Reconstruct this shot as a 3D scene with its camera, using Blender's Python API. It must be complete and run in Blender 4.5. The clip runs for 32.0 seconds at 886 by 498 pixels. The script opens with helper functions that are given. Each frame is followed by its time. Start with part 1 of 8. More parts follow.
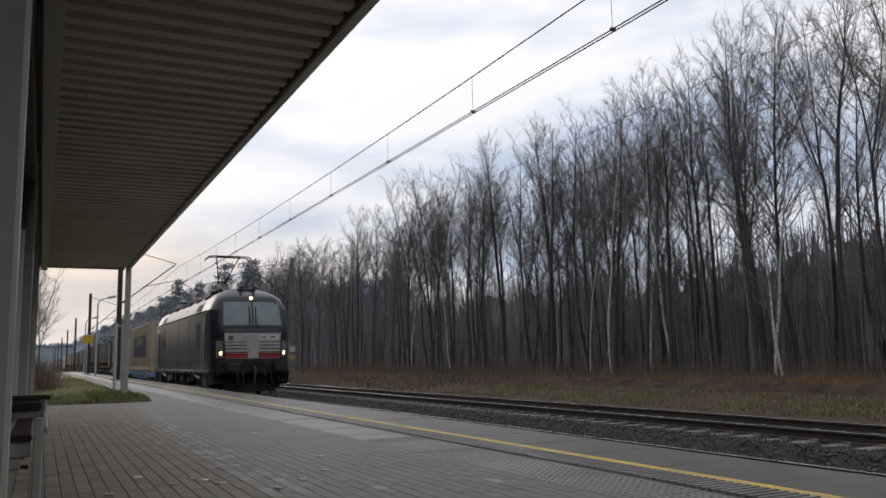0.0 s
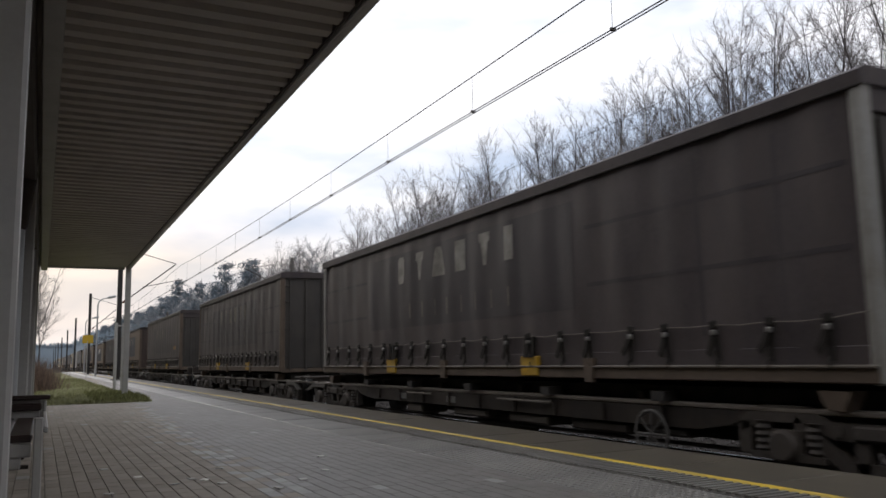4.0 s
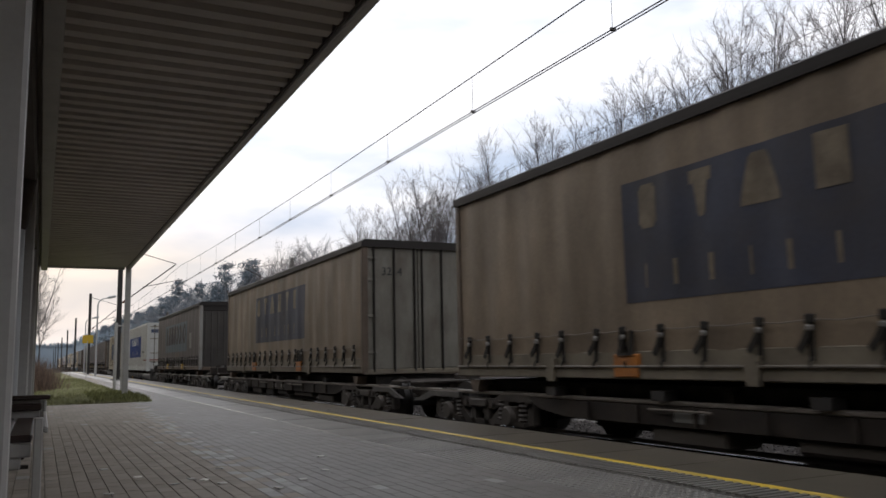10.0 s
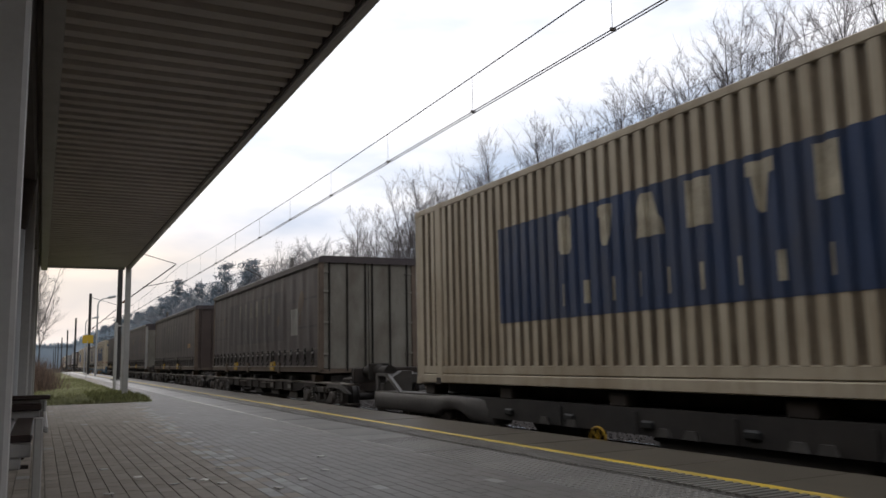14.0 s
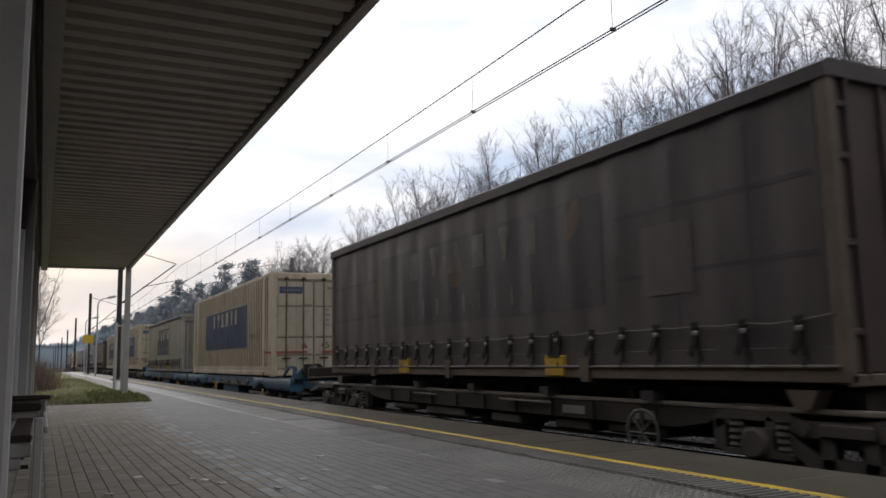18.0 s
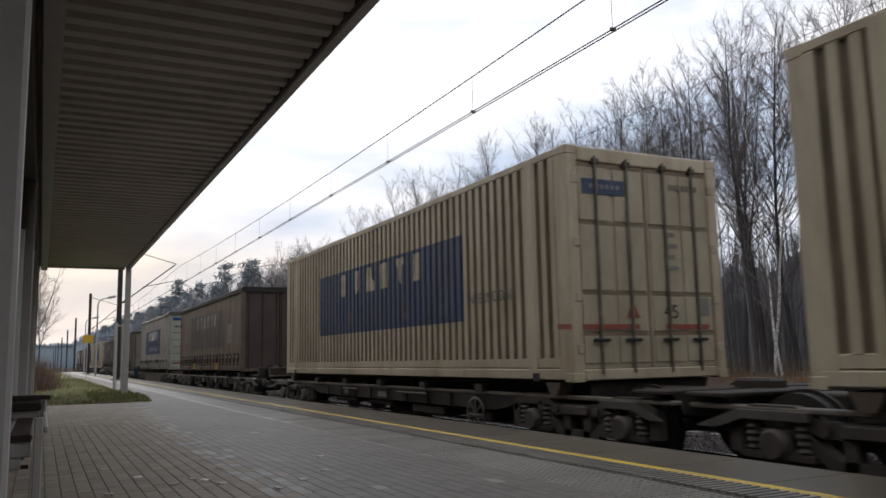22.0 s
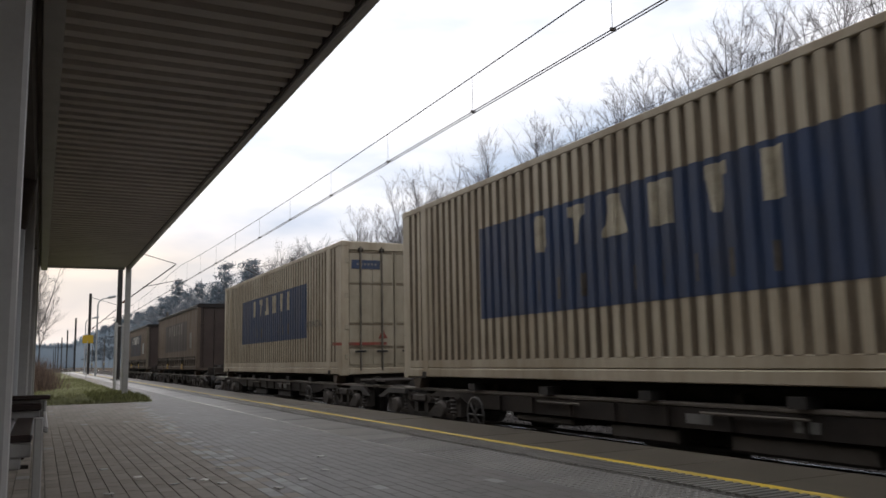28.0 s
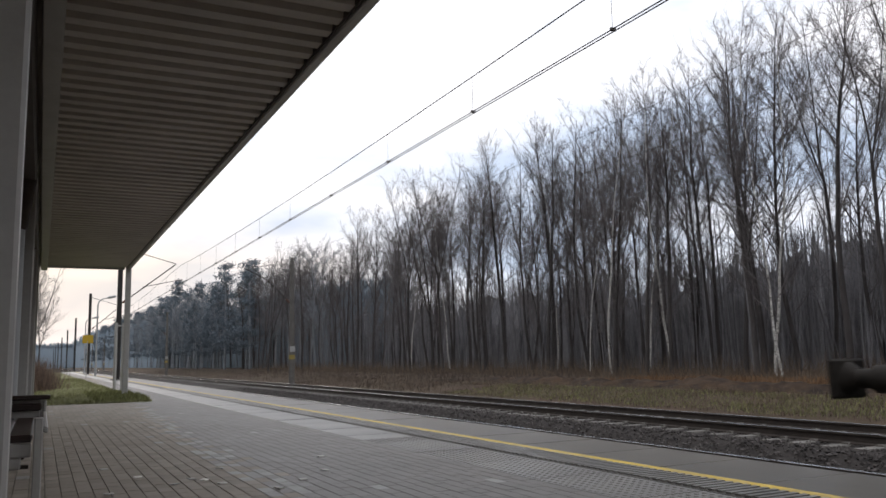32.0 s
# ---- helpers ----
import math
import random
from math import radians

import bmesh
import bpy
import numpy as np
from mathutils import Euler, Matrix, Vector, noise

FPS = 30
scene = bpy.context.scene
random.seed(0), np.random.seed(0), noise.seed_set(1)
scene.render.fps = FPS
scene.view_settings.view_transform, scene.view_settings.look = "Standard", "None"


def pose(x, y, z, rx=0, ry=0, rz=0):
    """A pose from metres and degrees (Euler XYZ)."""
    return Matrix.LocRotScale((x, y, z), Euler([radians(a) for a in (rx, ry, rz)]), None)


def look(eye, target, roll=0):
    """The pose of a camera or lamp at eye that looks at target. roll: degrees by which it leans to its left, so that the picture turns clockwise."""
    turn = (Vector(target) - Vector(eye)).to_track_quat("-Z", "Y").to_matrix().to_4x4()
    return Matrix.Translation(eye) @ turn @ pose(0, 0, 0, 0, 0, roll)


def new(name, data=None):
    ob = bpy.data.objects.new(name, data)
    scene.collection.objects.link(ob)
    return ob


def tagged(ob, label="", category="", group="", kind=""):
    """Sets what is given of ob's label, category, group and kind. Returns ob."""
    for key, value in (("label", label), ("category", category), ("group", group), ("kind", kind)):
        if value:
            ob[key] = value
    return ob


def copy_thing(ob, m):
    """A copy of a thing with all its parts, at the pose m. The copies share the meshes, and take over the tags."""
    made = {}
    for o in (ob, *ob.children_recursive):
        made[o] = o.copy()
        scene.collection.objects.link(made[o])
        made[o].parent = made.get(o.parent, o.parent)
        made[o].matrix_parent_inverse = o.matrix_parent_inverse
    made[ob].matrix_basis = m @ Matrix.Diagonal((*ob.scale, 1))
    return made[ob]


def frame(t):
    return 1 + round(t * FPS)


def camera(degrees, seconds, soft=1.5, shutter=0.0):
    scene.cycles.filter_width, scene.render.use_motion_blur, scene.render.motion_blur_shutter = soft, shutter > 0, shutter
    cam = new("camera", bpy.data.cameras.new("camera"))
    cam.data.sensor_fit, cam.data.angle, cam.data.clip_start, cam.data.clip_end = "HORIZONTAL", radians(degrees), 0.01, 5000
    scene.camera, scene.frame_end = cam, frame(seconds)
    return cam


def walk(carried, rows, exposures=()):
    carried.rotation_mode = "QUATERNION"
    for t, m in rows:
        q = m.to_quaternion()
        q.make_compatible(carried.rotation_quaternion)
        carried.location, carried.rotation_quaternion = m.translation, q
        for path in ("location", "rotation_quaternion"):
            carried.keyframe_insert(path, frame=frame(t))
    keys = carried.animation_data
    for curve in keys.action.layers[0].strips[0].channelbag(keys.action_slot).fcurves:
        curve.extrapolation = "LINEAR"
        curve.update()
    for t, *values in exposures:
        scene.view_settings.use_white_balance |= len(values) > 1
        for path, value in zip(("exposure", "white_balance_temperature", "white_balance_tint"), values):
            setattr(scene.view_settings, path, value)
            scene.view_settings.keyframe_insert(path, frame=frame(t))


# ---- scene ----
cam = camera(57.58, 32.0, soft=1.6, shutter=0.10)
EYE = (0.0, 0.0, 0.862)
_yaw, _pitch = radians(26.444), radians(7.722)
AIM = (EYE[0] + math.sin(_yaw) * math.cos(_pitch), EYE[1] + math.cos(_yaw) * math.cos(_pitch), EYE[2] + math.sin(_pitch))
walk(cam, [(0.0, look(EYE, AIM, -1.147)), (32.0, look(EYE, AIM, -1.147))],
     [(0.0, 0.06), (1.2, 0.05), (2.5, 0.22), (4.5, 0.3), (29.5, 0.3), (31.0, 0.3), (32.0, 0.42)])

# ---- light: a bright overcast evening sky, with a faint wide sun low behind the clouds ----
SUN_EL, SUN_AZ = 14.0, -14.0


def build_world():
    world = bpy.data.worlds.new("overcast_sky")
    scene.world = world
    world.use_nodes = True
    nt = world.node_tree
    nt.nodes.clear()
    N, L = nt.nodes.new, nt.links.new
    out, bg = N("ShaderNodeOutputWorld"), N("ShaderNodeBackground")
    sky = N("ShaderNodeTexSky")
    sky.sky_type, sky.sun_disc = "NISHITA", False
    sky.sun_elevation, sky.sun_rotation = radians(SUN_EL), radians(SUN_AZ)
    sky.air_density, sky.dust_density = 1.0, 3.0
    co, sep = N("ShaderNodeTexCoord"), N("ShaderNodeSeparateXYZ")
    mp = N("ShaderNodeMapping")
    mp.inputs["Scale"].default_value = (1.0, 1.0, 3.2)
    no = N("ShaderNodeTexNoise")
    no.inputs["Scale"].default_value, no.inputs["Detail"].default_value = 2.6, 5.0
    ra = N("ShaderNodeValToRGB")
    ra.color_ramp.elements[0].position, ra.color_ramp.elements[0].color = 0.38, (0.57, 0.65, 0.79, 1)
    ra.color_ramp.elements[1].position, ra.color_ramp.elements[1].color = 0.56, (1.025, 1.0, 1.02, 1)
    # the low sky: cool and pale over the wood, warm towards the sunken sun at the end of the line
    def low_sky(stops):
        r = N("ShaderNodeValToRGB")
        e = r.color_ramp.elements
        e[0].position, e[0].color = stops[0][0], (*stops[0][1], 1)
        e[1].position, e[1].color = stops[-1][0], (*stops[-1][1], 1)
        for at, c in stops[1:-1]:
            e.new(at).color = (*c, 1)
        return r
    hz = low_sky(((0.02, (0.58, 0.65, 0.73)), (0.14, (0.76, 0.78, 0.815)), (0.30, (0.83, 0.85, 0.885)), (0.55, (1.0, 1.0, 1.0))))
    hw = low_sky(((0.01, (0.46, 0.51, 0.58)), (0.07, (0.60, 0.56, 0.55)), (0.12, (0.76, 0.64, 0.54)), (0.17, (0.70, 0.70, 0.73)), (0.26, (0.84, 0.86, 0.90)), (0.55, (1.0, 1.0, 1.0))))
    side = N("ShaderNodeMapRange")
    side.inputs["From Min"].default_value, side.inputs["From Max"].default_value = 0.08, 0.42
    both = N("ShaderNodeMixRGB")
    L(sep.outputs["X"], side.inputs["Value"])
    L(side.outputs[0], both.inputs[0])
    L(hw.outputs[0], both.inputs[1])
    L(hz.outputs[0], both.inputs[2])
    mix = N("ShaderNodeMixRGB")
    mix.blend_type = "MULTIPLY"
    mix.inputs[0].default_value = 0.85
    gain = N("ShaderNodeMixRGB")
    gain.blend_type, gain.inputs[0].default_value = "MIX", 0.93
    skyk = N("ShaderNodeMixRGB")
    skyk.blend_type, skyk.inputs[0].default_value = "MULTIPLY", 1.0
    skyk.inputs[2].default_value = (0.12, 0.12, 0.12, 1)
    L(co.outputs["Generated"], mp.inputs["Vector"])
    L(mp.outputs[0], no.inputs["Vector"])
    L(no.outputs["Fac"], ra.inputs[0])
    L(co.outputs["Generated"], sep.inputs[0])
    L(sep.outputs["Z"], hz.inputs[0])
    L(sep.outputs["Z"], hw.inputs[0])
    L(ra.outputs[0], mix.inputs[1])
    L(both.outputs[0], mix.inputs[2])
    L(sky.outputs[0], skyk.inputs[1])
    L(skyk.outputs[0], gain.inputs[1])
    L(mix.outputs[0], gain.inputs[2])
    L(gain.outputs[0], bg.inputs["Color"])
    bg.inputs["Strength"].default_value = 1.10
    L(bg.outputs[0], out.inputs["Surface"])
    sun = bpy.data.lights.new("sun", "SUN")
    sun.energy, sun.angle, sun.color = 0.5, radians(30), (1.0, 0.93, 0.85)
    ob = new("sun", sun)
    az, el = radians(SUN_AZ), radians(SUN_EL)
    d = Vector((math.sin(az) * math.cos(el), math.cos(az) * math.cos(el), math.sin(el)))
    ob.matrix_world = look(d * 60, (0, 0, 0))


build_world()

# ---- materials ----


def mat(name, col, rough=0.6, metal=0.0, var=0.25, scale=6.0, fine=60.0, bump=0.15, stretch=(1, 1, 1), dirt=None, dirt_amt=0.5, dirt_scale=1.2, dirt_stretch=(1, 1, 1), island=0.0, obj_random=0.0, spec=0.3, coat=0.0):
    m = bpy.data.materials.new(name)
    m.use_nodes = True
    nt = m.node_tree
    N, L = nt.nodes.new, nt.links.new
    b = nt.nodes["Principled BSDF"]
    b.inputs["Roughness"].default_value, b.inputs["Metallic"].default_value = rough, metal
    b.inputs["Specular IOR Level"].default_value = spec
    b.inputs["Coat Weight"].default_value = coat
    co, mp = N("ShaderNodeTexCoord"), N("ShaderNodeMapping")
    mp.inputs["Scale"].default_value = stretch
    L(co.outputs["Object"], mp.inputs["Vector"])
    n1, n2 = N("ShaderNodeTexNoise"), N("ShaderNodeTexNoise")
    n1.inputs["Scale"].default_value, n1.inputs["Detail"].default_value = scale, 5
    n2.inputs["Scale"].default_value, n2.inputs["Detail"].default_value = fine, 3
    L(mp.outputs[0], n1.inputs["Vector"])
    L(mp.outputs[0], n2.inputs["Vector"])
    add = N("ShaderNodeMath")
    add.operation = "MULTIPLY_ADD"
    add.inputs[1].default_value = 0.4
    L(n2.outputs["Fac"], add.inputs[0])
    L(n1.outputs["Fac"], add.inputs[2])
    mr = N("ShaderNodeMapRange")
    mr.inputs["From Min"].default_value, mr.inputs["From Max"].default_value = 0.4, 1.0
    mr.inputs["To Min"].default_value, mr.inputs["To Max"].default_value = 1 - var, 1 + var
    L(add.outputs[0], mr.inputs["Value"])
    val = mr.outputs[0]
    if island or obj_random:
        src = N("ShaderNodeNewGeometry").outputs["Random Per Island"] if island else N("ShaderNodeObjectInfo").outputs["Random"]
        m2 = N("ShaderNodeMapRange")
        amt = island or obj_random
        m2.inputs["To Min"].default_value, m2.inputs["To Max"].default_value = 1 - amt, 1 + amt
        L(src, m2.inputs["Value"])
        mu = N("ShaderNodeMath")
        mu.operation = "MULTIPLY"
        L(val, mu.inputs[0])
        L(m2.outputs[0], mu.inputs[1])
        val = mu.outputs[0]
    sc = N("ShaderNodeVectorMath")
    sc.operation = "SCALE"
    sc.inputs[0].default_value = col
    L(val, sc.inputs["Scale"])
    colour = sc.outputs[0]
    if dirt:
        md = N("ShaderNodeMapping")
        md.inputs["Scale"].default_value = dirt_stretch
        L(co.outputs["Object"], md.inputs["Vector"])
        n3 = N("ShaderNodeTexNoise")
        n3.inputs["Scale"].default_value, n3.inputs["Detail"].default_value, n3.inputs["Roughness"].default_value = dirt_scale, 6, 0.65
        L(md.outputs[0], n3.inputs["Vector"])
        r3 = N("ShaderNodeMapRange")
        r3.inputs["From Min"].default_value, r3.inputs["From Max"].default_value = 0.4, 0.66
        r3.inputs["To Max"].default_value = dirt_amt
        L(n3.outputs["Fac"], r3.inputs["Value"])
        mx = N("ShaderNodeMixRGB")
        L(r3.outputs[0], mx.inputs[0])
        L(colour, mx.inputs[1])
        mx.inputs[2].default_value = (*dirt, 1)
        colour = mx.outputs[0]
    L(colour, b.inputs["Base Color"])
    if bump:
        bp = N("ShaderNodeBump")
        bp.inputs["Strength"].default_value, bp.inputs["Distance"].default_value = bump, 0.01
        L(add.outputs[0], bp.inputs["Height"])
        L(bp.outputs[0], b.inputs["Normal"])
    return m


def glow(name, col, strength):
    m = bpy.data.materials.new(name)
    m.use_nodes = True
    b = m.node_tree.nodes["Principled BSDF"]
    b.inputs["Base Color"].default_value = (*col, 1)
    b.inputs["Emission Color"].default_value = (*col, 1)
    b.inputs["Emission Strength"].default_value = strength
    return m


# ---- mesh helpers ----


class Geo:
    """Collects faces of one mesh."""

    def __init__(self):
        self.v, self.f, self.s = [], [], []

    def add(self, verts, faces, smooth=False):
        n = len(self.v)
        self.v += [tuple(p) for p in verts]
        self.f += [tuple(i + n for i in f) for f in faces]
        self.s += [smooth] * len(faces)
        return self

    def box(self, x0, x1, y0, y1, z0, z1, c=0.0):
        cx, cy, cz = (x0 + x1) / 2, (y0 + y1) / 2, (z0 + z1) / 2
        hx, hy, hz = abs(x1 - x0) / 2, abs(y1 - y0) / 2, abs(z1 - z0) / 2
        if c <= 0:
            v = [(cx + sx * hx, cy + sy * hy, cz + sz * hz) for sx in (-1, 1) for sy in (-1, 1) for sz in (-1, 1)]
            f = [(0, 1, 3, 2), (4, 6, 7, 5), (0, 4, 5, 1), (2, 3, 7, 6), (0, 2, 6, 4), (1, 5, 7, 3)]
            return self.add(v, f)
        c = min(c, hx * 0.8, hy * 0.8, hz * 0.8)
        v, idx = [], {}
        for sx in (-1, 1):
            for sy in (-1, 1):
                for sz in (-1, 1):
                    for k in range(3):
                        q = [hx - c, hy - c, hz - c]
                        q[k] += c
                        idx[(sx, sy, sz, k)] = len(v)
                        v.append((cx + sx * q[0], cy + sy * q[1], cz + sz * q[2]))
        f = []
        S = (-1, 1)
        for s in S:
            f.append([idx[(s, a, b, 0)] for a, b in ((-1, -1), (1, -1), (1, 1), (-1, 1))][::s])
            f.append([idx[(a, s, b, 1)] for a, b in ((-1, -1), (-1, 1), (1, 1), (1, -1))][::s])
            f.append([idx[(a, b, s, 2)] for a, b in ((-1, -1), (1, -1), (1, 1), (-1, 1))][::s])
        for a in S:
            for b in S:
                f.append([idx[(a, b, -1, 0)], idx[(a, b, 1, 0)], idx[(a, b, 1, 1)], idx[(a, b, -1, 1)]][:: -a * b])
                f.append([idx[(a, -1, b, 0)], idx[(a, 1, b, 0)], idx[(a, 1, b, 2)], idx[(a, -1, b, 2)]][:: a * b])
                f.append([idx[(-1, a, b, 1)], idx[(1, a, b, 1)], idx[(1, a, b, 2)], idx[(-1, a, b, 2)]][:: -a * b])
                for e in S:
                    f.append([idx[(a, b, e, 0)], idx[(a, b, e, 1)], idx[(a, b, e, 2)]][:: a * b * e])
        return self.add(v, f)

    def tube(self, pts, radii, n=8, caps=True, smooth=True):
        pts = [Vector(p) for p in pts]
        if not hasattr(radii, "__len__"):
            radii = [radii] * len(pts)
        v, f = [], []
        up = None
        for i, p in enumerate(pts):
            d = (pts[min(i + 1, len(pts) - 1)] - pts[max(i - 1, 0)]).normalized()
            if up is None:
                up = Vector((0, 0, 1)) if abs(d.z) < 0.9 else Vector((1, 0, 0))
            a = d.cross(up).normalized()
            b = a.cross(d).normalized()
            up = b
            for k in range(n):
                t = 2 * math.pi * (k + 0.5) / n
                v.append(p + (a * math.cos(t) + b * math.sin(t)) * radii[i])
        for i in range(len(pts) - 1):
            for k in range(n):
                j = (k + 1) % n
                f.append((i * n + k, i * n + j, (i + 1) * n + j, (i + 1) * n + k))
        self.add(v, f, smooth)
        if caps:
            m = len(pts) - 1
            self.add(v[:n], [tuple(range(n))[::-1]])
            self.add(v[m * n:], [tuple(range(n))])
        return self

    def prism(self, prof, axis, a0, a1):
        """prof: a closed outline of 2D points in the plane across axis."""
        n = len(prof)

        def place(p, a):
            return {"x": (a, p[0], p[1]), "y": (p[0], a, p[1]), "z": (p[0], p[1], a)}[axis]
        v = [place(p, a0) for p in prof] + [place(p, a1) for p in prof]
        f = [tuple(range(n))[::-1], tuple(range(n, 2 * n))]
        f += [(i, (i + 1) % n, n + (i + 1) % n, n + i) for i in range(n)]
        return self.add(v, f)

    def grid(self, P, smooth=False, flip=False):
        """P: rows of points."""
        nr, nc = len(P), len(P[0])
        v = [p for row in P for p in row]
        f = []
        for i in range(nr - 1):
            for j in range(nc - 1):
                q = (i * nc + j, i * nc + j + 1, (i + 1) * nc + j + 1, (i + 1) * nc + j)
                f.append(q[::-1] if flip else q)
        return self.add(v, f, smooth)

    def mesh(self, name, fix=True):
        me = bpy.data.meshes.new(name)
        me.from_pydata(self.v, [], self.f)
        me.polygons.foreach_set("use_smooth", self.s)
        if fix and len(self.f) < 60000:
            bm = bmesh.new()
            bm.from_mesh(me)
            bmesh.ops.recalc_face_normals(bm, faces=bm.faces)
            bm.to_mesh(me)
            bm.free()
        me.update()
        return me


def part(name, g, material, parent=None, label="", fix=True):
    me = g if isinstance(g, bpy.types.Mesh) else g.mesh(name, fix)
    if not me.materials:
        me.materials.append(material)
    ob = new(name, me)
    if parent is not None:
        ob.parent = parent
    if label:
        tagged(ob, label)
    return ob


def thing(name, label, category, group="", loc=(0, 0, 0), kind=""):
    ob = new(name)
    ob.empty_display_size = 0.2
    ob.location = loc
    return tagged(ob, label, category, group, kind)


def solid(name, g, material, label, category="", group="", kind="", fix=True):
    return tagged(part(name, g, material, None, "", fix), label, category, group, kind)

# ---- plan: y runs along the line, x across it, z = 0 on the platform ----
XC, XC2, RAIL = 7.15, 12.2, -0.42
EDGE = 5.2
ROOF_Z, ROOF_X0, ROOF_X1, ROOF_END = 3.6, 0.06, 2.10, 24.5

# pavers under the canopy are lightened, those in the open darkened, against roof shade
M_PAVER = mat("grey_concrete_paver", (0.268, 0.229, 0.186), 0.65, var=0.22, scale=5, fine=90, bump=0.18, obj_random=0.16, dirt=(0.192, 0.160, 0.126), dirt_amt=0.5, dirt_scale=1.5)
M_PAVER2 = mat("paver_field", (0.168, 0.152, 0.136), 0.5, var=0.16, scale=5, fine=90, bump=0.15, island=0.10, dirt=(0.092, 0.084, 0.074), dirt_amt=0.5, dirt_scale=0.5)
M_PAVERROOF = mat("roofed_brown_paver", (0.268, 0.229, 0.186), 0.65, var=0.22, scale=5, fine=90, bump=0.18, island=0.16, dirt=(0.192, 0.160, 0.126), dirt_amt=0.5, dirt_scale=0.6)
M_PALE = mat("pale_worn_paver", (0.24, 0.228, 0.208), 0.5, var=0.2, scale=5, fine=90, bump=0.25, island=0.2)
M_JOINT = mat("sandy_joint", (0.17, 0.148, 0.12), 0.9, var=0.3, bump=0.2, spec=0.1)
M_SLAB = mat("light_concrete_slab", (0.245, 0.232, 0.21), 0.30, var=0.16, scale=2.5, fine=80, bump=0.12, obj_random=0.08, dirt=(0.105, 0.100, 0.092), dirt_amt=0.6, dirt_scale=0.9)
# darker than the other slabs: the train's dark reflection is put into it
M_EDGE = mat("platform_edge_slab", (0.113, 0.098, 0.076), 0.34, var=0.16, scale=2.5, fine=80, bump=0.12, obj_random=0.08, dirt=(0.060, 0.052, 0.041), dirt_amt=0.6, dirt_scale=0.9)
M_TACT = mat("grey_tactile_slab", (0.10, 0.092, 0.078), 0.5, var=0.2, scale=3, fine=80, bump=0.15, obj_random=0.1, dirt=(0.055, 0.052, 0.046), dirt_amt=0.5)
M_YELLOW = mat("worn_yellow_paint", (0.62, 0.43, 0.045), 0.5, var=0.2, scale=4, fine=70, bump=0.1, dirt=(0.3, 0.25, 0.13), dirt_amt=0.55, dirt_scale=2.5)
M_DARKCON = mat("stained_concrete_wall", (0.11, 0.105, 0.095), 0.8, var=0.3, scale=3, fine=40, bump=0.3)
M_BALLAST = mat("dark_ballast_stone", (0.082, 0.074, 0.07), 0.85, var=0.4, scale=9, fine=60, bump=0.5, island=0.45, spec=0.1)
M_BED = mat("ballast_bed", (0.042, 0.037, 0.034), 0.9, var=0.5, scale=14, fine=50, bump=0.9, spec=0.1)
M_SLEEPER = mat("concrete_sleeper", (0.165, 0.155, 0.14), 0.7, var=0.25, scale=6, fine=60, bump=0.25, obj_random=0.15)
M_RAIL = mat("rusty_rail_steel", (0.042, 0.033, 0.028), 0.7, metal=0.0, var=0.3, scale=8, fine=50, bump=0.2)
M_RAILTOP = mat("polished_rail_head", (0.55, 0.55, 0.55), 0.22, metal=1.0, var=0.1, scale=4, fine=40, bump=0.05)
M_EARTH = mat("leaf_littered_soil", (0.085, 0.06, 0.044), 0.95, var=0.45, scale=0.5, fine=7, bump=0.6, dirt=(0.062, 0.062, 0.03), dirt_amt=0.4, dirt_scale=0.16, spec=0.1)
M_GRASS = mat("short_green_grass", (0.19, 0.195, 0.082), 0.8, var=0.35, scale=2, fine=20, bump=0.3, island=0.5)
M_GRASSBED = mat("grass_turf", (0.17, 0.168, 0.075), 0.9, var=0.4, scale=1.2, fine=14, bump=0.5, spec=0.1)
M_STRAW = mat("dry_grass_straw", (0.13, 0.099, 0.072), 0.85, var=0.35, scale=2, fine=20, bump=0.2, island=0.5)
M_RUSSET = mat("russet_dead_grass", (0.195, 0.118, 0.066), 0.9, var=0.35, scale=1.2, fine=20, bump=0.1, island=0.5, spec=0.1)
M_SOIL = mat("dark_turned_soil", (0.036, 0.028, 0.023), 0.95, var=0.5, scale=3, fine=22, bump=0.8, dirt=(0.10, 0.062, 0.036), dirt_amt=0.6, dirt_scale=1.1, spec=0.1)
M_BRUSH = mat("dark_dead_brush", (0.095, 0.078, 0.066), 0.9, var=0.35, bump=0.0, island=0.5, spec=0.1)
M_SHRUB = mat("brown_bare_shrub", (0.165, 0.115, 0.088), 0.9, var=0.3, bump=0.0, island=0.4)
M_SOFFIT = mat("painted_steel_soffit", (0.47, 0.43, 0.385), 0.45, var=0.1, scale=1.5, fine=30, bump=0.05, dirt=(0.29, 0.255, 0.22), dirt_amt=0.45, dirt_scale=0.7)
M_FASCIA = mat("grey_steel_fascia", (0.495, 0.488, 0.465), 0.45, var=0.12, scale=2, fine=30, bump=0.05, dirt=(0.300, 0.285, 0.255), dirt_amt=0.5)
M_POST = mat("white_painted_steel", (0.42, 0.412, 0.39), 0.42, var=0.12, scale=2, fine=40, bump=0.08, dirt=(0.24, 0.228, 0.205), dirt_amt=0.5, dirt_scale=2.0)
M_DARKSTEEL = mat("dark_brown_steel", (0.055, 0.042, 0.036), 0.5, var=0.3, scale=4, fine=40, bump=0.15)
M_BENCHWOOD = mat("dark_brown_bench_wood", (0.032, 0.019, 0.016), 0.42, var=0.35, scale=3, fine=40, bump=0.15, stretch=(1, 9, 9))
M_POLE = mat("dark_steel_mast", (0.055, 0.052, 0.05), 0.7, var=0.3, scale=3, fine=30, bump=0.15)
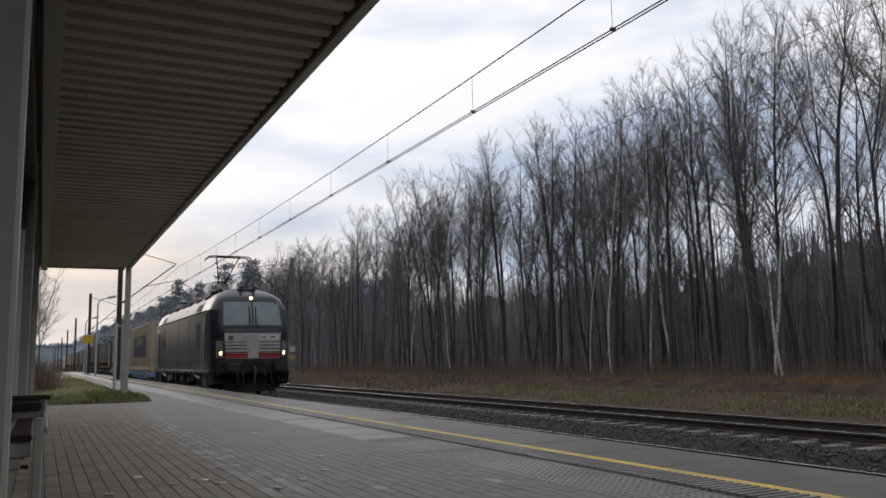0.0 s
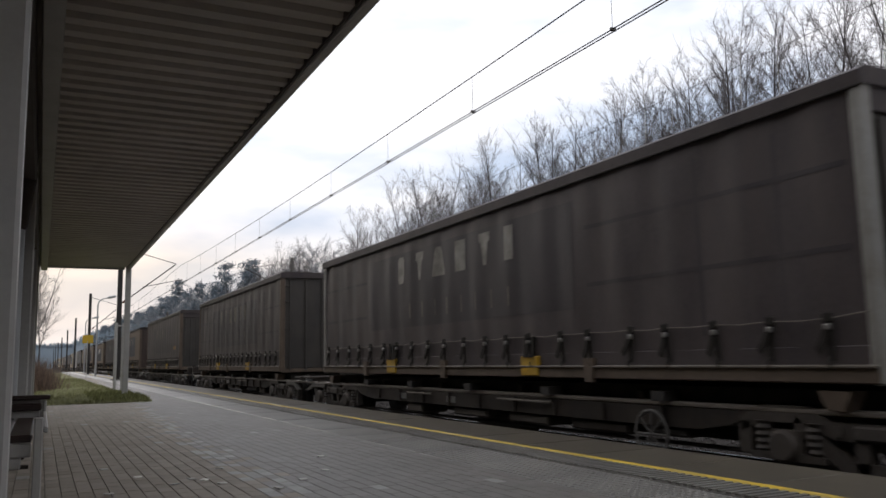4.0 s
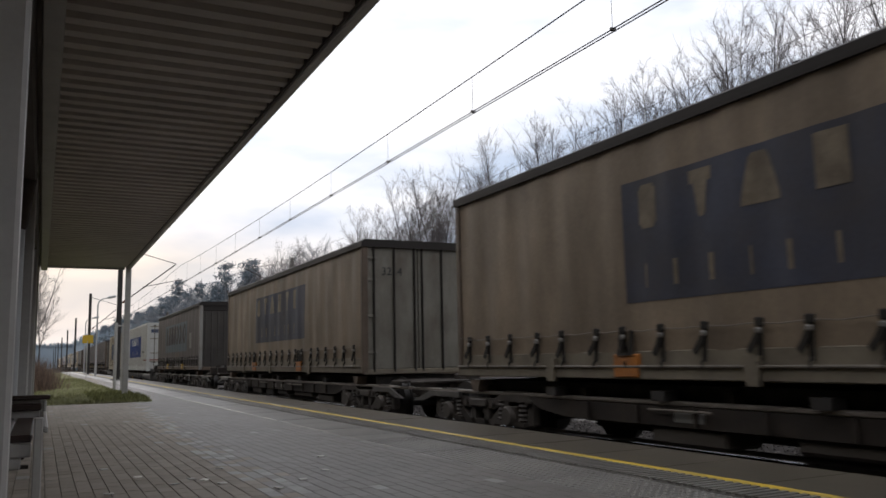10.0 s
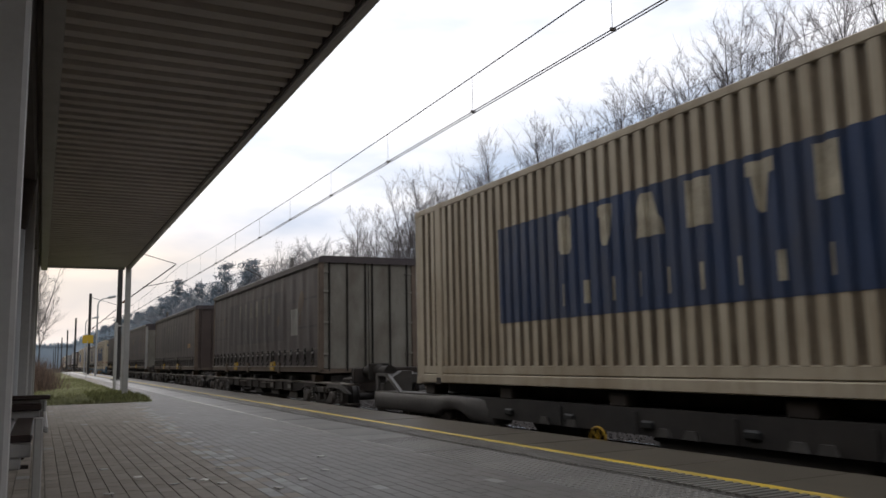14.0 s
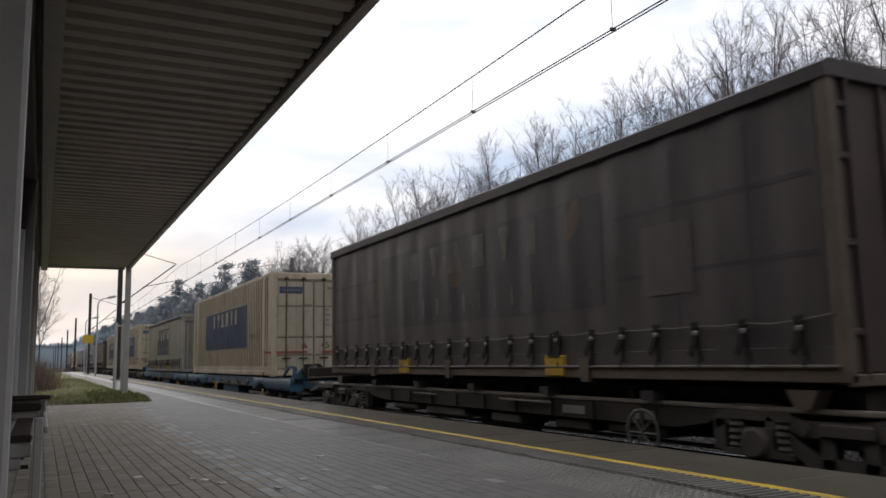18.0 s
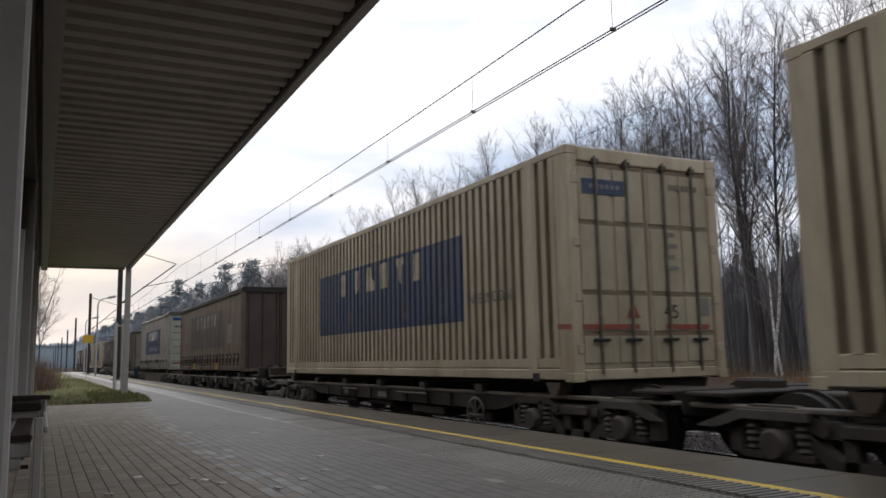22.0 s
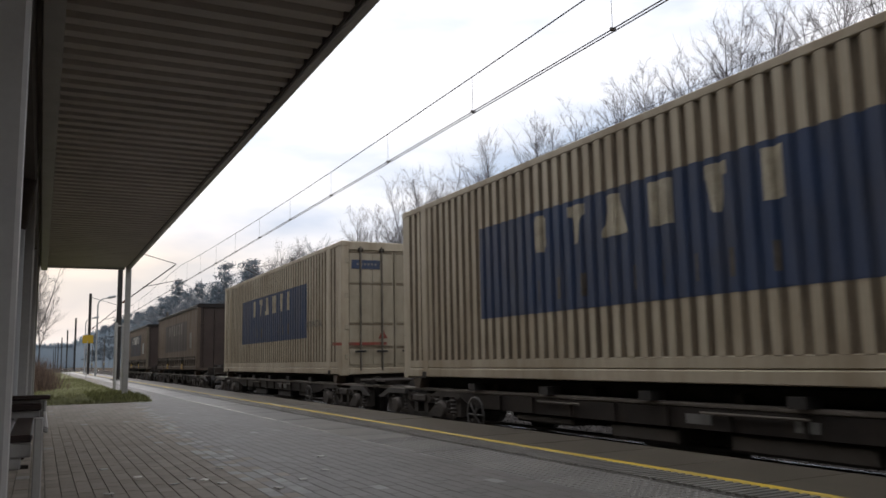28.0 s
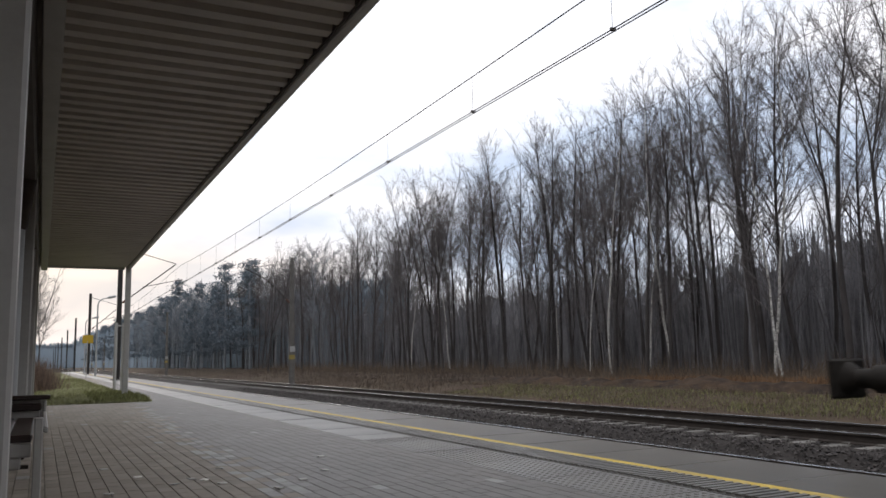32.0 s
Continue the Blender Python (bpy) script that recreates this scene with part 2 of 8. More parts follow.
M_POLELIGHT = mat("galvanised_lamp_pole", (0.40, 0.41, 0.41), 0.45, metal=0.2, var=0.12, scale=3, fine=30, bump=0.05)
M_CONPOLE = mat("weathered_concrete_mast", (0.13, 0.122, 0.112), 0.85, var=0.25, scale=3, fine=30, bump=0.25)
M_WIRE = mat("dark_copper_wire", (0.075, 0.07, 0.068), 0.5, metal=0.4, var=0.1, bump=0.0)
M_SIGN = mat("yellow_sign_enamel", (0.5, 0.33, 0.03), 0.4, var=0.08, bump=0.03)
M_SIGNDULL = mat("dull_yellow_band", (0.32, 0.25, 0.07), 0.6, var=0.2, bump=0.05)
M_PALEPLATE = mat("weathered_white_plate", (0.36, 0.36, 0.35), 0.6, var=0.15, bump=0.03)
M_INSUL = mat("brown_insulator", (0.12, 0.06, 0.04), 0.3, var=0.1, bump=0.0)
M_LEAF = mat("pale_fallen_leaf", (0.62, 0.60, 0.56), 0.7, var=0.3, bump=0.05, obj_random=0.3)
M_WALL = mat("pale_bounce_panel", (0.48, 0.465, 0.44), 0.6, var=0.12, scale=2, fine=30, bump=0.05)


def ground_z(x, y):
    """Height of the open land: the track bed lies low, the wood floor a little higher, the grass beside the platform level with it."""
    if x < 2.4:
        return -0.03 if x > -3 else -0.05
    if x < 5.3:
        return -1.05
    if x < 15.5:
        return -0.85
    if x < 20:
        return -0.85 + (x - 15.5) / 4.5 * 0.37
    if x < 29:
        return -0.48 + (x - 20) / 9 * 0.2
    return -0.28


def build_ground():
    g = Geo()
    xs = [-2500, -600, -150, -60, -25, -12, -6, -3, 0, 2.0, 2.3, 2.5, 5.2, 5.5, 6.2, 8, 10.3, 12, 15, 16, 17, 18, 19, 20, 21.5, 23, 24.5, 26, 27.5, 29, 31, 34, 38, 45, 60, 90, 150, 400, 2500]
    ys = [-2500, -500, -120, -50, -20, -10] + [-5 + 1.6 * i for i in range(75)] + [120, 132, 150, 180, 230, 300, 420, 600, 1000, 2500]
    P = []
    for y in ys:
        row = []
        for x in xs:
            z = ground_z(x, y)
            if x > 16.5 and -10 < y < 150:
                z += 0.10 * noise.noise((x * 0.35, y * 0.35, 0)) + 0.05 * noise.noise((x * 1.3, y * 1.3, 3))
            if x <= 2.3 and y < 24.0:
                z -= 0.35
            row.append((x, y, z))
        P.append(row)
    g.grid(P)
    solid("ground", g, M_EARTH, "brown leaf-littered soil with moss and dead grass", "", kind="structure")
    # turf beside the platform
    t = Geo()
    P = []
    for i in range(60):
        y = 20.02 + i * 1.6
        lim = 2.45 if y < 27 else 2.35
        row = []
        for j in range(14):
            x = -9 + (lim + 9) * j / 13
            row.append((x, y, 0.02 + 0.03 * noise.noise((x * 0.9, y * 0.9, 1)) - (0.03 if j == 13 else 0)))
        P.append(row)
    t.grid(P, True)
    solid("grass_verge", t, M_GRASSBED, "short green turf beside the platform paving", "", kind="structure")


def build_track(name, xc, y0, y1, label):
    tr = thing(name, label, "railway track", kind="structure")
    bed = Geo()
    P = []
    n = 160
    for i in range(n + 1):
        y = y0 + (y1 - y0) * (i / n) ** 1.6
        row = []
        for x, z in ((-2.6, -0.45), (-2.0, -0.3), (-1.75, -0.215), (-1.2, -0.20), (-0.6, -0.2), (0, -0.21), (0.6, -0.2), (1.2, -0.2), (1.75, -0.215), (2.0, -0.3), (2.7, -0.45)):
            row.append((xc + x, y, RAIL + z + 0.025 * noise.noise((x * 3, y * 2.2, xc))))
        P.append(row)
    bed.grid(P, True)
    part("ballast_bed", bed, M_BED, tr)
    prof = [(-0.075, -0.172), (0.075, -0.172), (0.075, -0.16), (0.014, -0.135), (0.009, -0.05), (0.036, -0.036), (0.036, -0.006), (-0.036, -0.006), (-0.036, -0.036), (-0.009, -0.05), (-0.014, -0.135), (-0.075, -0.16)]
    for s in (-0.753, 0.753):
        g = Geo().prism([(xc + s + a, RAIL + b) for a, b in prof], "y", y0, y1)
        rail = part("rail", g, M_RAIL, tr)
        part("rail_head", Geo().box(xc + s - 0.033, xc + s + 0.033, y0, y1, RAIL - 0.006, RAIL, 0.002), M_RAILTOP, rail, "bright worn running surface")
    sl = Geo()
    sl.prism([(-0.15, -0.13), (0.15, -0.13), (0.11, 0.0), (-0.11, 0.0)], "x", -1.3, 1.3)
    sl.prism([(-0.07, 0.0), (0.07, 0.0), (0.05, 0.03), (-0.05, 0.03)], "x", -0.87, -0.64)
    sl.prism([(-0.07, 0.0), (0.07, 0.0), (0.05, 0.03), (-0.05, 0.03)], "x", 0.64, 0.87)
    me = sl.mesh("sleeper")
    y = max(y0, -2.0)
    k = 0
    while y < 95 and k < 150:
        ob = part("sleeper", me, M_SLEEPER, tr)
        ob.location = (xc, y, RAIL - 0.17 + random.uniform(-0.006, 0.006))
        ob.rotation_euler = (0, 0, random.uniform(-0.012, 0.012))
        y += 0.6
        k += 1
    return tr


def ballast_stones(name, xr, yr, n, seed):
    """Loose stones lying over the ballast bed."""
    rnd = random.Random(seed)
    shapes = []
    for _ in range(5):
        v = []
        for sx, sy, sz in ((1, 0, 0), (-1, 0, 0), (0, 1, 0), (0, -1, 0), (0, 0, 1), (0, 0, -1)):
            r = rnd.uniform(0.7, 1.2)
            v.append(Vector((sx * r + rnd.uniform(-0.35, 0.35), sy * r + rnd.uniform(-0.35, 0.35), sz * r * 0.75)))
        shapes.append(v)
    F = ((0, 2, 4), (2, 1, 4), (1, 3, 4), (3, 0, 4), (2, 0, 5), (1, 2, 5), (3, 1, 5), (0, 3, 5))
    V, FF = [], []
    for _ in range(n):
        x = rnd.uniform(*xr)
        y = yr[0] + (yr[1] - yr[0]) * rnd.random() ** 1.5
        r = rnd.uniform(0.022, 0.042)
        d = min(abs(x - XC), abs(x - XC2))
        z = RAIL - 0.2 if d < 1.75 else RAIL - 0.2 - min(0.24, (d - 1.75) * 0.26)
        a = rnd.uniform(0, 6.28)
        ca, sa = math.cos(a), math.sin(a)
        b = len(V)
        for q in rnd.choice(shapes):
            V.append((x + (q.x * ca - q.y * sa) * r, y + (q.x * sa + q.y * ca) * r, z + q.z * r + r * 0.4))
        FF += [tuple(i + b for i in f) for f in F]
    g = Geo()
    g.v, g.f, g.s = V, FF, [False] * len(FF)
    solid(name, g, M_BALLAST, "dark grey crushed ballast stones between the rails", "ballast", kind="stuff", fix=False)


def build_platform():
    pf = thing("platform", "paved railway platform with tactile strips and a yellow line", "platform", kind="structure")
    y0, y1 = -8.0, 125.0
    core = Geo().box(-7.0, EDGE - 0.03, y0, 20.0, -0.75, -0.075).box(2.3, EDGE - 0.03, 20.0, y1, -1.3, -0.075)
    part("platform_core", core, M_JOINT, pf)
    part("edge_wall", Geo().box(EDGE - 0.16, EDGE - 0.06, y0, y1, -1.25, -0.16), M_DARKCON, pf)

    def rows(name, x0, x1, step, mat_, gap=0.008, ya=-3.0, yb=60.0, h=0.075, top=0.0):
        g = Geo().box(x0 + gap / 2, x1 - gap / 2, -step / 2 + gap / 2, step / 2 - gap / 2, -h, 0, 0.006)
        me = g.mesh(name)
        n = int((yb - ya) / step)
        for i in range(n):
            ob = part(name, me, mat_, pf)
            ob.location = (0, ya + (i + 0.5) * step, top + random.uniform(-0.0025, 0.0025))
        rest = Geo()
        for a, b in ((y0, ya), (ya + n * step, y1)):
            y = a
            while y < b - 0.01:
                e = min(b, y + step * 4)
                rest.box(x0 + gap / 2, x1 - gap / 2, y + gap / 2, e - gap / 2, -h + top, top, 0.006)
                y = e
        tagged(part(name + "_row", rest, mat_, pf), kind="stuff")

    # from the edge inwards: edge slabs, yellow line, ribbed strip, light slabs, studded band
    rows("edge_slab", 4.30, EDGE, 1.0, M_EDGE, h=0.15)
    part("yellow_line", Geo().box(4.185, 4.30, y0, y1, -0.05, 0.002, 0.002), M_YELLOW, pf, "worn yellow safety line")
    rows("ribbed_slab", 3.80, 4.185, 0.5, M_TACT, yb=35)
    rows("light_slab", 3.16, 3.80, 1.0, M_SLAB)
    ribs = Geo()
    for i in range(510):
        y = -7.6 + i * 0.075
        ribs.box(3.83, 4.16, y, y + 0.044, -0.003, 0.012)
    tagged(part("tactile_ribs", ribs, M_SLAB, pf, "raised bars of the tactile strip"), kind="stuff")
    studs = Geo()
    for i in range(92):
        for j in range(9):
            x, y = 3.2 + j * 0.066, 2.4 + i * 0.066
            studs.tube([(x, y, -0.002), (x, y, 0.006)], [0.02, 0.013], 6)
    tagged(part("tactile_studs", studs, M_SLAB, pf, "raised studs on the light slabs"), kind="stuff")
    # small pavers in courses along the platform; some of the nearest singly, the rest joined by kind
    me = Geo().box(-0.0478, 0.0478, -0.0988, 0.0988, -0.06, 0, 0.003).mesh("paver")
    fields = {"dry": Geo(), "open": Geo(), "pale": Geo()}
    count = 0
    rnd = random.Random(41)
    nrow = int((3.16 + 6.5) / 0.1)
    for r in range(nrow):
        xb = 3.16 - r * 0.1
        xa = xb - 0.1
        cx = (xa + xb) / 2
        far = 20.0 if cx < 2.35 else 60.0
        if cx < -1.2:
            far = 9.0
        y = y0 + (0.1 if r % 2 else 0.0)
        while y < far:
            step = 0.2 if y < 30 else 0.8
            cy = y + step / 2
            zt = rnd.uniform(-0.0012, 0.0012)
            edge = 1.50 + max(0.0, cy - 8) * 0.035
            if 0.1 < cx < 1.4 and 5.0 < cy < 9.5 and count < 300:
                ob = part("paver", me, M_PAVER, pf)
                ob.location = (cx, cy, zt)
                count += 1
            else:
                pale = (edge - 0.14 < cx < edge + 0.12 and rnd.random() < 0.42) or rnd.random() < 0.014
                k = "pale" if pale else ("dry" if cx < edge + rnd.gauss(0.03, 0.1) else "open")
                x0_, x1_, y0_, y1_ = xa + 0.0022, xb - 0.0022, y + 0.0012, y + step - 0.0012
                if cy < 13:
                    c = 0.002
                    fields[k].add([(x0_, y0_, zt - c), (x1_, y0_, zt - c), (x1_, y1_, zt - c), (x0_, y1_, zt - c), (x0_ + c, y0_ + c, zt), (x1_ - c, y0_ + c, zt), (x1_ - c, y1_ - c, zt), (x0_ + c, y1_ - c, zt)],
                                  [(4, 5, 6, 7), (0, 1, 5, 4), (1, 2, 6, 5), (2, 3, 7, 6), (3, 0, 4, 7)])
                else:
                    fields[k].add([(x0_, y0_, zt), (x1_, y0_, zt), (x1_, y1_, zt), (x0_, y1_, zt)], [(0, 1, 2, 3)])
            y += step
    for k, m, lab in (("dry", M_PAVERROOF, "brownish block paving under the canopy, lightened against its shade"), ("open", M_PAVER2, "grey block paving in the open"), ("pale", M_PALE, "pale worn blocks below the roof edge")):
        tagged(part("paver_field", fields[k], m, pf, "", fix=False), lab, kind="stuff")
    part("paving_bed", Geo().box(-7.0, 3.16, y0, 20.0, -0.07, -0.012).box(2.3, 3.16, 20.0, y1, -0.07, -0.012), M_JOINT, pf)
    part("far_paving", Geo().box(2.35, 3.16, 62.0, y1, -0.05, 0.0), M_PAVER2, pf)
    return pf


def build_canopy():
    ca = thing("platform_canopy", "steel platform canopy with a ribbed soffit on painted posts", "canopy")
    y0, y1 = -6.0, ROOF_END
    pitch = 0.277
    prof = [(0.0, 0.0), (0.13, 0.0), (0.145, 0.055), (0.262, 0.055)]
    pts = []
    y = y0
    while y < y1 - 0.12:
        for a, b in prof:
            pts.append((min(y + a, y1), ROOF_Z + b))
        y += pitch
    g = Geo()
    g.grid([[(ROOF_X0, a, b) for a, b in pts], [(ROOF_X1, a, b) for a, b in pts]])
    part("soffit", g, M_SOFFIT, ca, "ribbed steel soffit sheet")
    part("roof_deck", Geo().box(-2.6, ROOF_X1 + 0.06, y0, y1, ROOF_Z + 0.1, ROOF_Z + 0.34, 0.02), M_FASCIA, ca)
    part("fascia", Geo().box(ROOF_X1, ROOF_X1 + 0.09, y0, y1 + 0.02, ROOF_Z - 0.05, ROOF_Z + 0.36, 0.01), M_FASCIA, ca, "grey edge fascia")
    part("gutter_lip", Geo().box(ROOF_X1 - 0.022, ROOF_X1 - 0.004, y0, y1, ROOF_Z - 0.012, ROOF_Z + 0.06, 0.004), M_DARKSTEEL, ca)
    part("end_fascia", Geo().box(-2.6, ROOF_X1 - 0.06, y1 - 0.05, y1 + 0.02, ROOF_Z - 0.06, ROOF_Z + 0.36, 0.01), M_FASCIA, ca)
    part("inner_beam", Geo().box(-0.10, ROOF_X0, y0, y1 - 0.05, ROOF_Z - 0.14, ROOF_Z + 0.1, 0.01), M_POST, ca, "light grey painted beam")
    part("inner_soffit", Geo().box(-2.6, -0.10, y0, y1 - 0.05, ROOF_Z + 0.0, ROOF_Z + 0.1), M_SOFFIT, ca)
    part("dark_channel", Geo().box(-0.42, -0.14, 4.0, y1 - 0.3, ROOF_Z - 0.42, ROOF_Z - 0.004, 0.02), M_DARKSTEEL, ca, "dark steel channel under the roof")
    # end post at the platform side and those along the shelter
    post = Geo().box(-0.075, 0.075, -0.06, 0.06, 0.0, ROOF_Z + 0.02, 0.012).box(-0.12, 0.12, -0.1, 0.1, 0, 0.03, 0.008)
    me = post.mesh("post")
    ob = part("post", me, M_POST, ca, "white painted end post")
    ob.location = (2.13, ROOF_END - 0.12, 0)
    for y in (11.5, 18.0, 24.2):
        ob = part("post", me, M_POST, ca)
        ob.location = (-0.24, y, 0)
        ob.scale = (1.4, 1.2, 1)
    ob = part("post", Geo().box(-0.25, -0.068, 2.45, 2.62, 0, ROOF_Z, 0.012), M_POST, ca, "white painted post beside the bench")
    # round pipe beside the second post
    pipe = part("rain_pipe", Geo().tube([(-0.35, 11.2, 0.0), (-0.35, 11.2, 2.55)], 0.11, 16), M_POLELIGHT, ca, "grey rain pipe")
    part("pipe_head", Geo().tube([(-0.35, 11.2, 2.55), (-0.35, 11.2, 2.62), (-0.22, 11.2, 3.3)], [0.12, 0.14, 0.1], 12), M_DARKSTEEL, pipe)
    lamp = thing("canopy_floodlight", "small dark floodlight under the canopy beside the pipe", "lamp")
    part("lamp_body", Geo().box(-0.62, -0.45, 10.7, 10.86, 2.68, 2.95, 0.03), M_DARKSTEEL, lamp)
    part("lamp_bracket", Geo().tube([(-0.5, 10.8, 2.9), (-0.4, 10.8, 3.2), (-0.3, 10.8, 3.3)], 0.025, 8), M_DARKSTEEL, lamp)
    # unseen back wall added to the shelter, made pale to bounce light
    w = Geo().box(-2.5, -2.4, y0, y1 - 0.3, 0, ROOF_Z)
    solid("bounce_wall", w, M_WALL, "unseen pale wall added to bounce light under the canopy", kind="structure")
    return ca


def build_bench():
    b = thing("bench", "platform bench with dark brown slats on a white steel frame", "bench", loc=(0, 0, 0))
    x0, x1 = -1.75, 0.03
    ya, yb = 5.35, 7.15
    for i in range(13):
        x = x1 - 0.055 - i * 0.14
        part("seat_slat", Geo().box(x - 0.122, x, ya, yb, 0.435, 0.47, 0.008), M_BENCHWOOD, b)
    part("front_rail", Geo().box(x0, x1 - 0.06, ya - 0.035, ya - 0.003, 0.43, 0.472, 0.006), M_BENCHWOOD, b)
    part("under_rail", Geo().box(x0, x1 - 0.06, ya - 0.03, ya + 0.02, 0.345, 0.425, 0.006), M_POST, b, "white seat bearer")
    part("back_slat", Geo().box(x0, x1 - 0.01, yb + 0.02, yb + 0.06, 0.52, 0.575, 0.008), M_BENCHWOOD, b)
    part("top_slat", Geo().box(x0, x1 + 0.05, yb - 0.02, yb + 0.09, 0.605, 0.64, 0.008), M_BENCHWOOD, b)
    part("back_panel", Geo().box(x0, x1 - 0.02, yb + 0.075, yb + 0.10, 0.44, 0.602, 0.004), M_POST, b)
    for x in (x1 - 0.025, x0 + 0.1):
        part("leg", Geo().box(x - 0.024, x + 0.024, ya - 0.09, ya - 0.04, 0, 0.57, 0.006), M_POST, b)
        part("leg", Geo().box(x - 0.03, x + 0.03, yb + 0.104, yb + 0.16, 0, 0.60, 0.006), M_POST, b)
        part("side_rail", Geo().box(x - 0.02, x + 0.02, ya - 0.036, yb + 0.10, 0.36, 0.40, 0.006), M_POST, b)
        part("side_rail", Geo().box(x + 0.024, x + 0.05, ya - 0.036, yb + 0.10, 0.48, 0.51, 0.006), M_POST, b)
        part("arm_post", Geo().box(x + 0.024, x + 0.05, yb + 0.02, yb + 0.06, 0.40, 0.60, 0.006), M_POST, b)
    part("cross_rail", Geo().box(x0 + 0.1, x1 - 0.1, ya + 0.5, ya + 0.55, 0.28, 0.344, 0.006), M_DARKSTEEL, b)
    part("bracket", Geo().box(-0.16, -0.08, ya - 0.02, ya + 0.04, 0.275, 0.344, 0.01), M_POST, b)
    part("bracket_bolt", Geo().tube([(-0.2, ya, 0.29), (-0.04, ya, 0.29)], 0.012, 6), M_DARKSTEEL, b)


# ---- masts, lamps, wires ----


def mast_left(y, height, arm=True, x=3.93):
    m = thing("catenary_mast", "dark steel catenary mast with a cantilever over the near track", "mast", "masts along the near track", loc=(x, y, 0))
    g = Geo().box(-0.11, 0.11, -0.012, 0.012, -0.3, height, 0.004)
    for e in (-0.11, 0.11):
        g.box(e - 0.02, e + 0.02, -0.13, 0.13, -0.3, height, 0.006)
    part("column", g, M_POLE, m)
    part("footing", Geo().box(-0.35, 0.35, -0.3, 0.3, -0.5, 0.06, 0.04), M_CONPOLE, m)
    if arm:
        reach = XC - x - 0.15
        part("cantilever_tube", Geo().tube([(0.15, 0, 4.4), (reach, 0, 6.75)], 0.035, 8), M_POLE, m)
        part("stay_tube", Geo().tube([(0.15, 0, height - 0.4), (reach, 0, 6.78)], 0.022, 6), M_POLE, m)
        part("registration_arm", Geo().tube([(reach * 0.4, 0, 5.35), (reach + 0.4, 0, 5.85), (reach + 0.1, 0, 5.5)], 0.02, 6), M_POLE, m)
        part("insulator", Geo().tube([(0.15, 0, 4.4), (0.4, 0, 4.6)], [0.06, 0.06], 10), M_INSUL, m)
    return m


def mast_right(y, x=15.3, height=8.7, base=-0.75):
    m = thing("catenary_mast", "weathered concrete catenary mast with a yellow band and a cantilever", "mast", "masts along the far track", loc=(x, y, base))
    part("column", Geo().tube([(0, 0, -0.3), (0, 0, height)], [0.21, 0.13], 10), M_CONPOLE, m)
    part("yellow_band", Geo().tube([(0, 0, 1.75), (0, 0, 2.05)], [0.205, 0.2], 10), M_SIGNDULL, m)
    part("number_plate", Geo().box(-0.2, 0.16, -0.235, -0.205, 2.25, 2.62, 0.006), M_PALEPLATE, m, "pale plate on the mast")
    reach = XC2 - x
    part("cantilever_tube", Geo().tube([(-0.15, 0, 5.6), (reach * 0.55, 0, 7.1), (reach - 0.2, 0, 7.9)], 0.03, 8), M_POLE, m)
    part("stay_tube", Geo().tube([(-0.13, 0, 8.3), (reach, 0, 7.95)], 0.02, 6), M_POLE, m)
    part("registration_arm", Geo().tube([(reach * 0.5, 0, 7.0), (reach - 0.4, 0, 6.5), (reach - 0.1, 0, 6.28)], 0.018, 6), M_POLE, m)
    part("insulator", Geo().tube([(-0.15, 0, 5.6), (-0.45, 0, 5.84)], 0.06, 10), M_INSUL, m)
    return m


def lamp_post(x, y, h):
    l = thing("platform_lamp", "tall galvanised platform lamp with a curved arm", "street lamp", "platform lamps", loc=(x, y, 0))
    part("pole", Geo().tube([(0, 0, 0), (0, 0, h - 0.5), (0.08, 0, h - 0.18), (0.3, 0, h), (0.75, 0, h + 0.12)], [0.07, 0.055, 0.05, 0.045, 0.04], 10), M_POLELIGHT, l)
    part("lamp_head", Geo().tube([(0.65, 0, h + 0.1), (0.9, 0, h + 0.17), (1.25, 0, h + 0.24), (1.35, 0, h + 0.26)], [0.05, 0.11, 0.1, 0.03], 10), M_POLELIGHT, l, "flat light grey lamp head")
    part("base_collar", Geo().tube([(0, 0, -0.02), (0, 0, 0.9)], 0.09, 10), M_POLELIGHT, l)


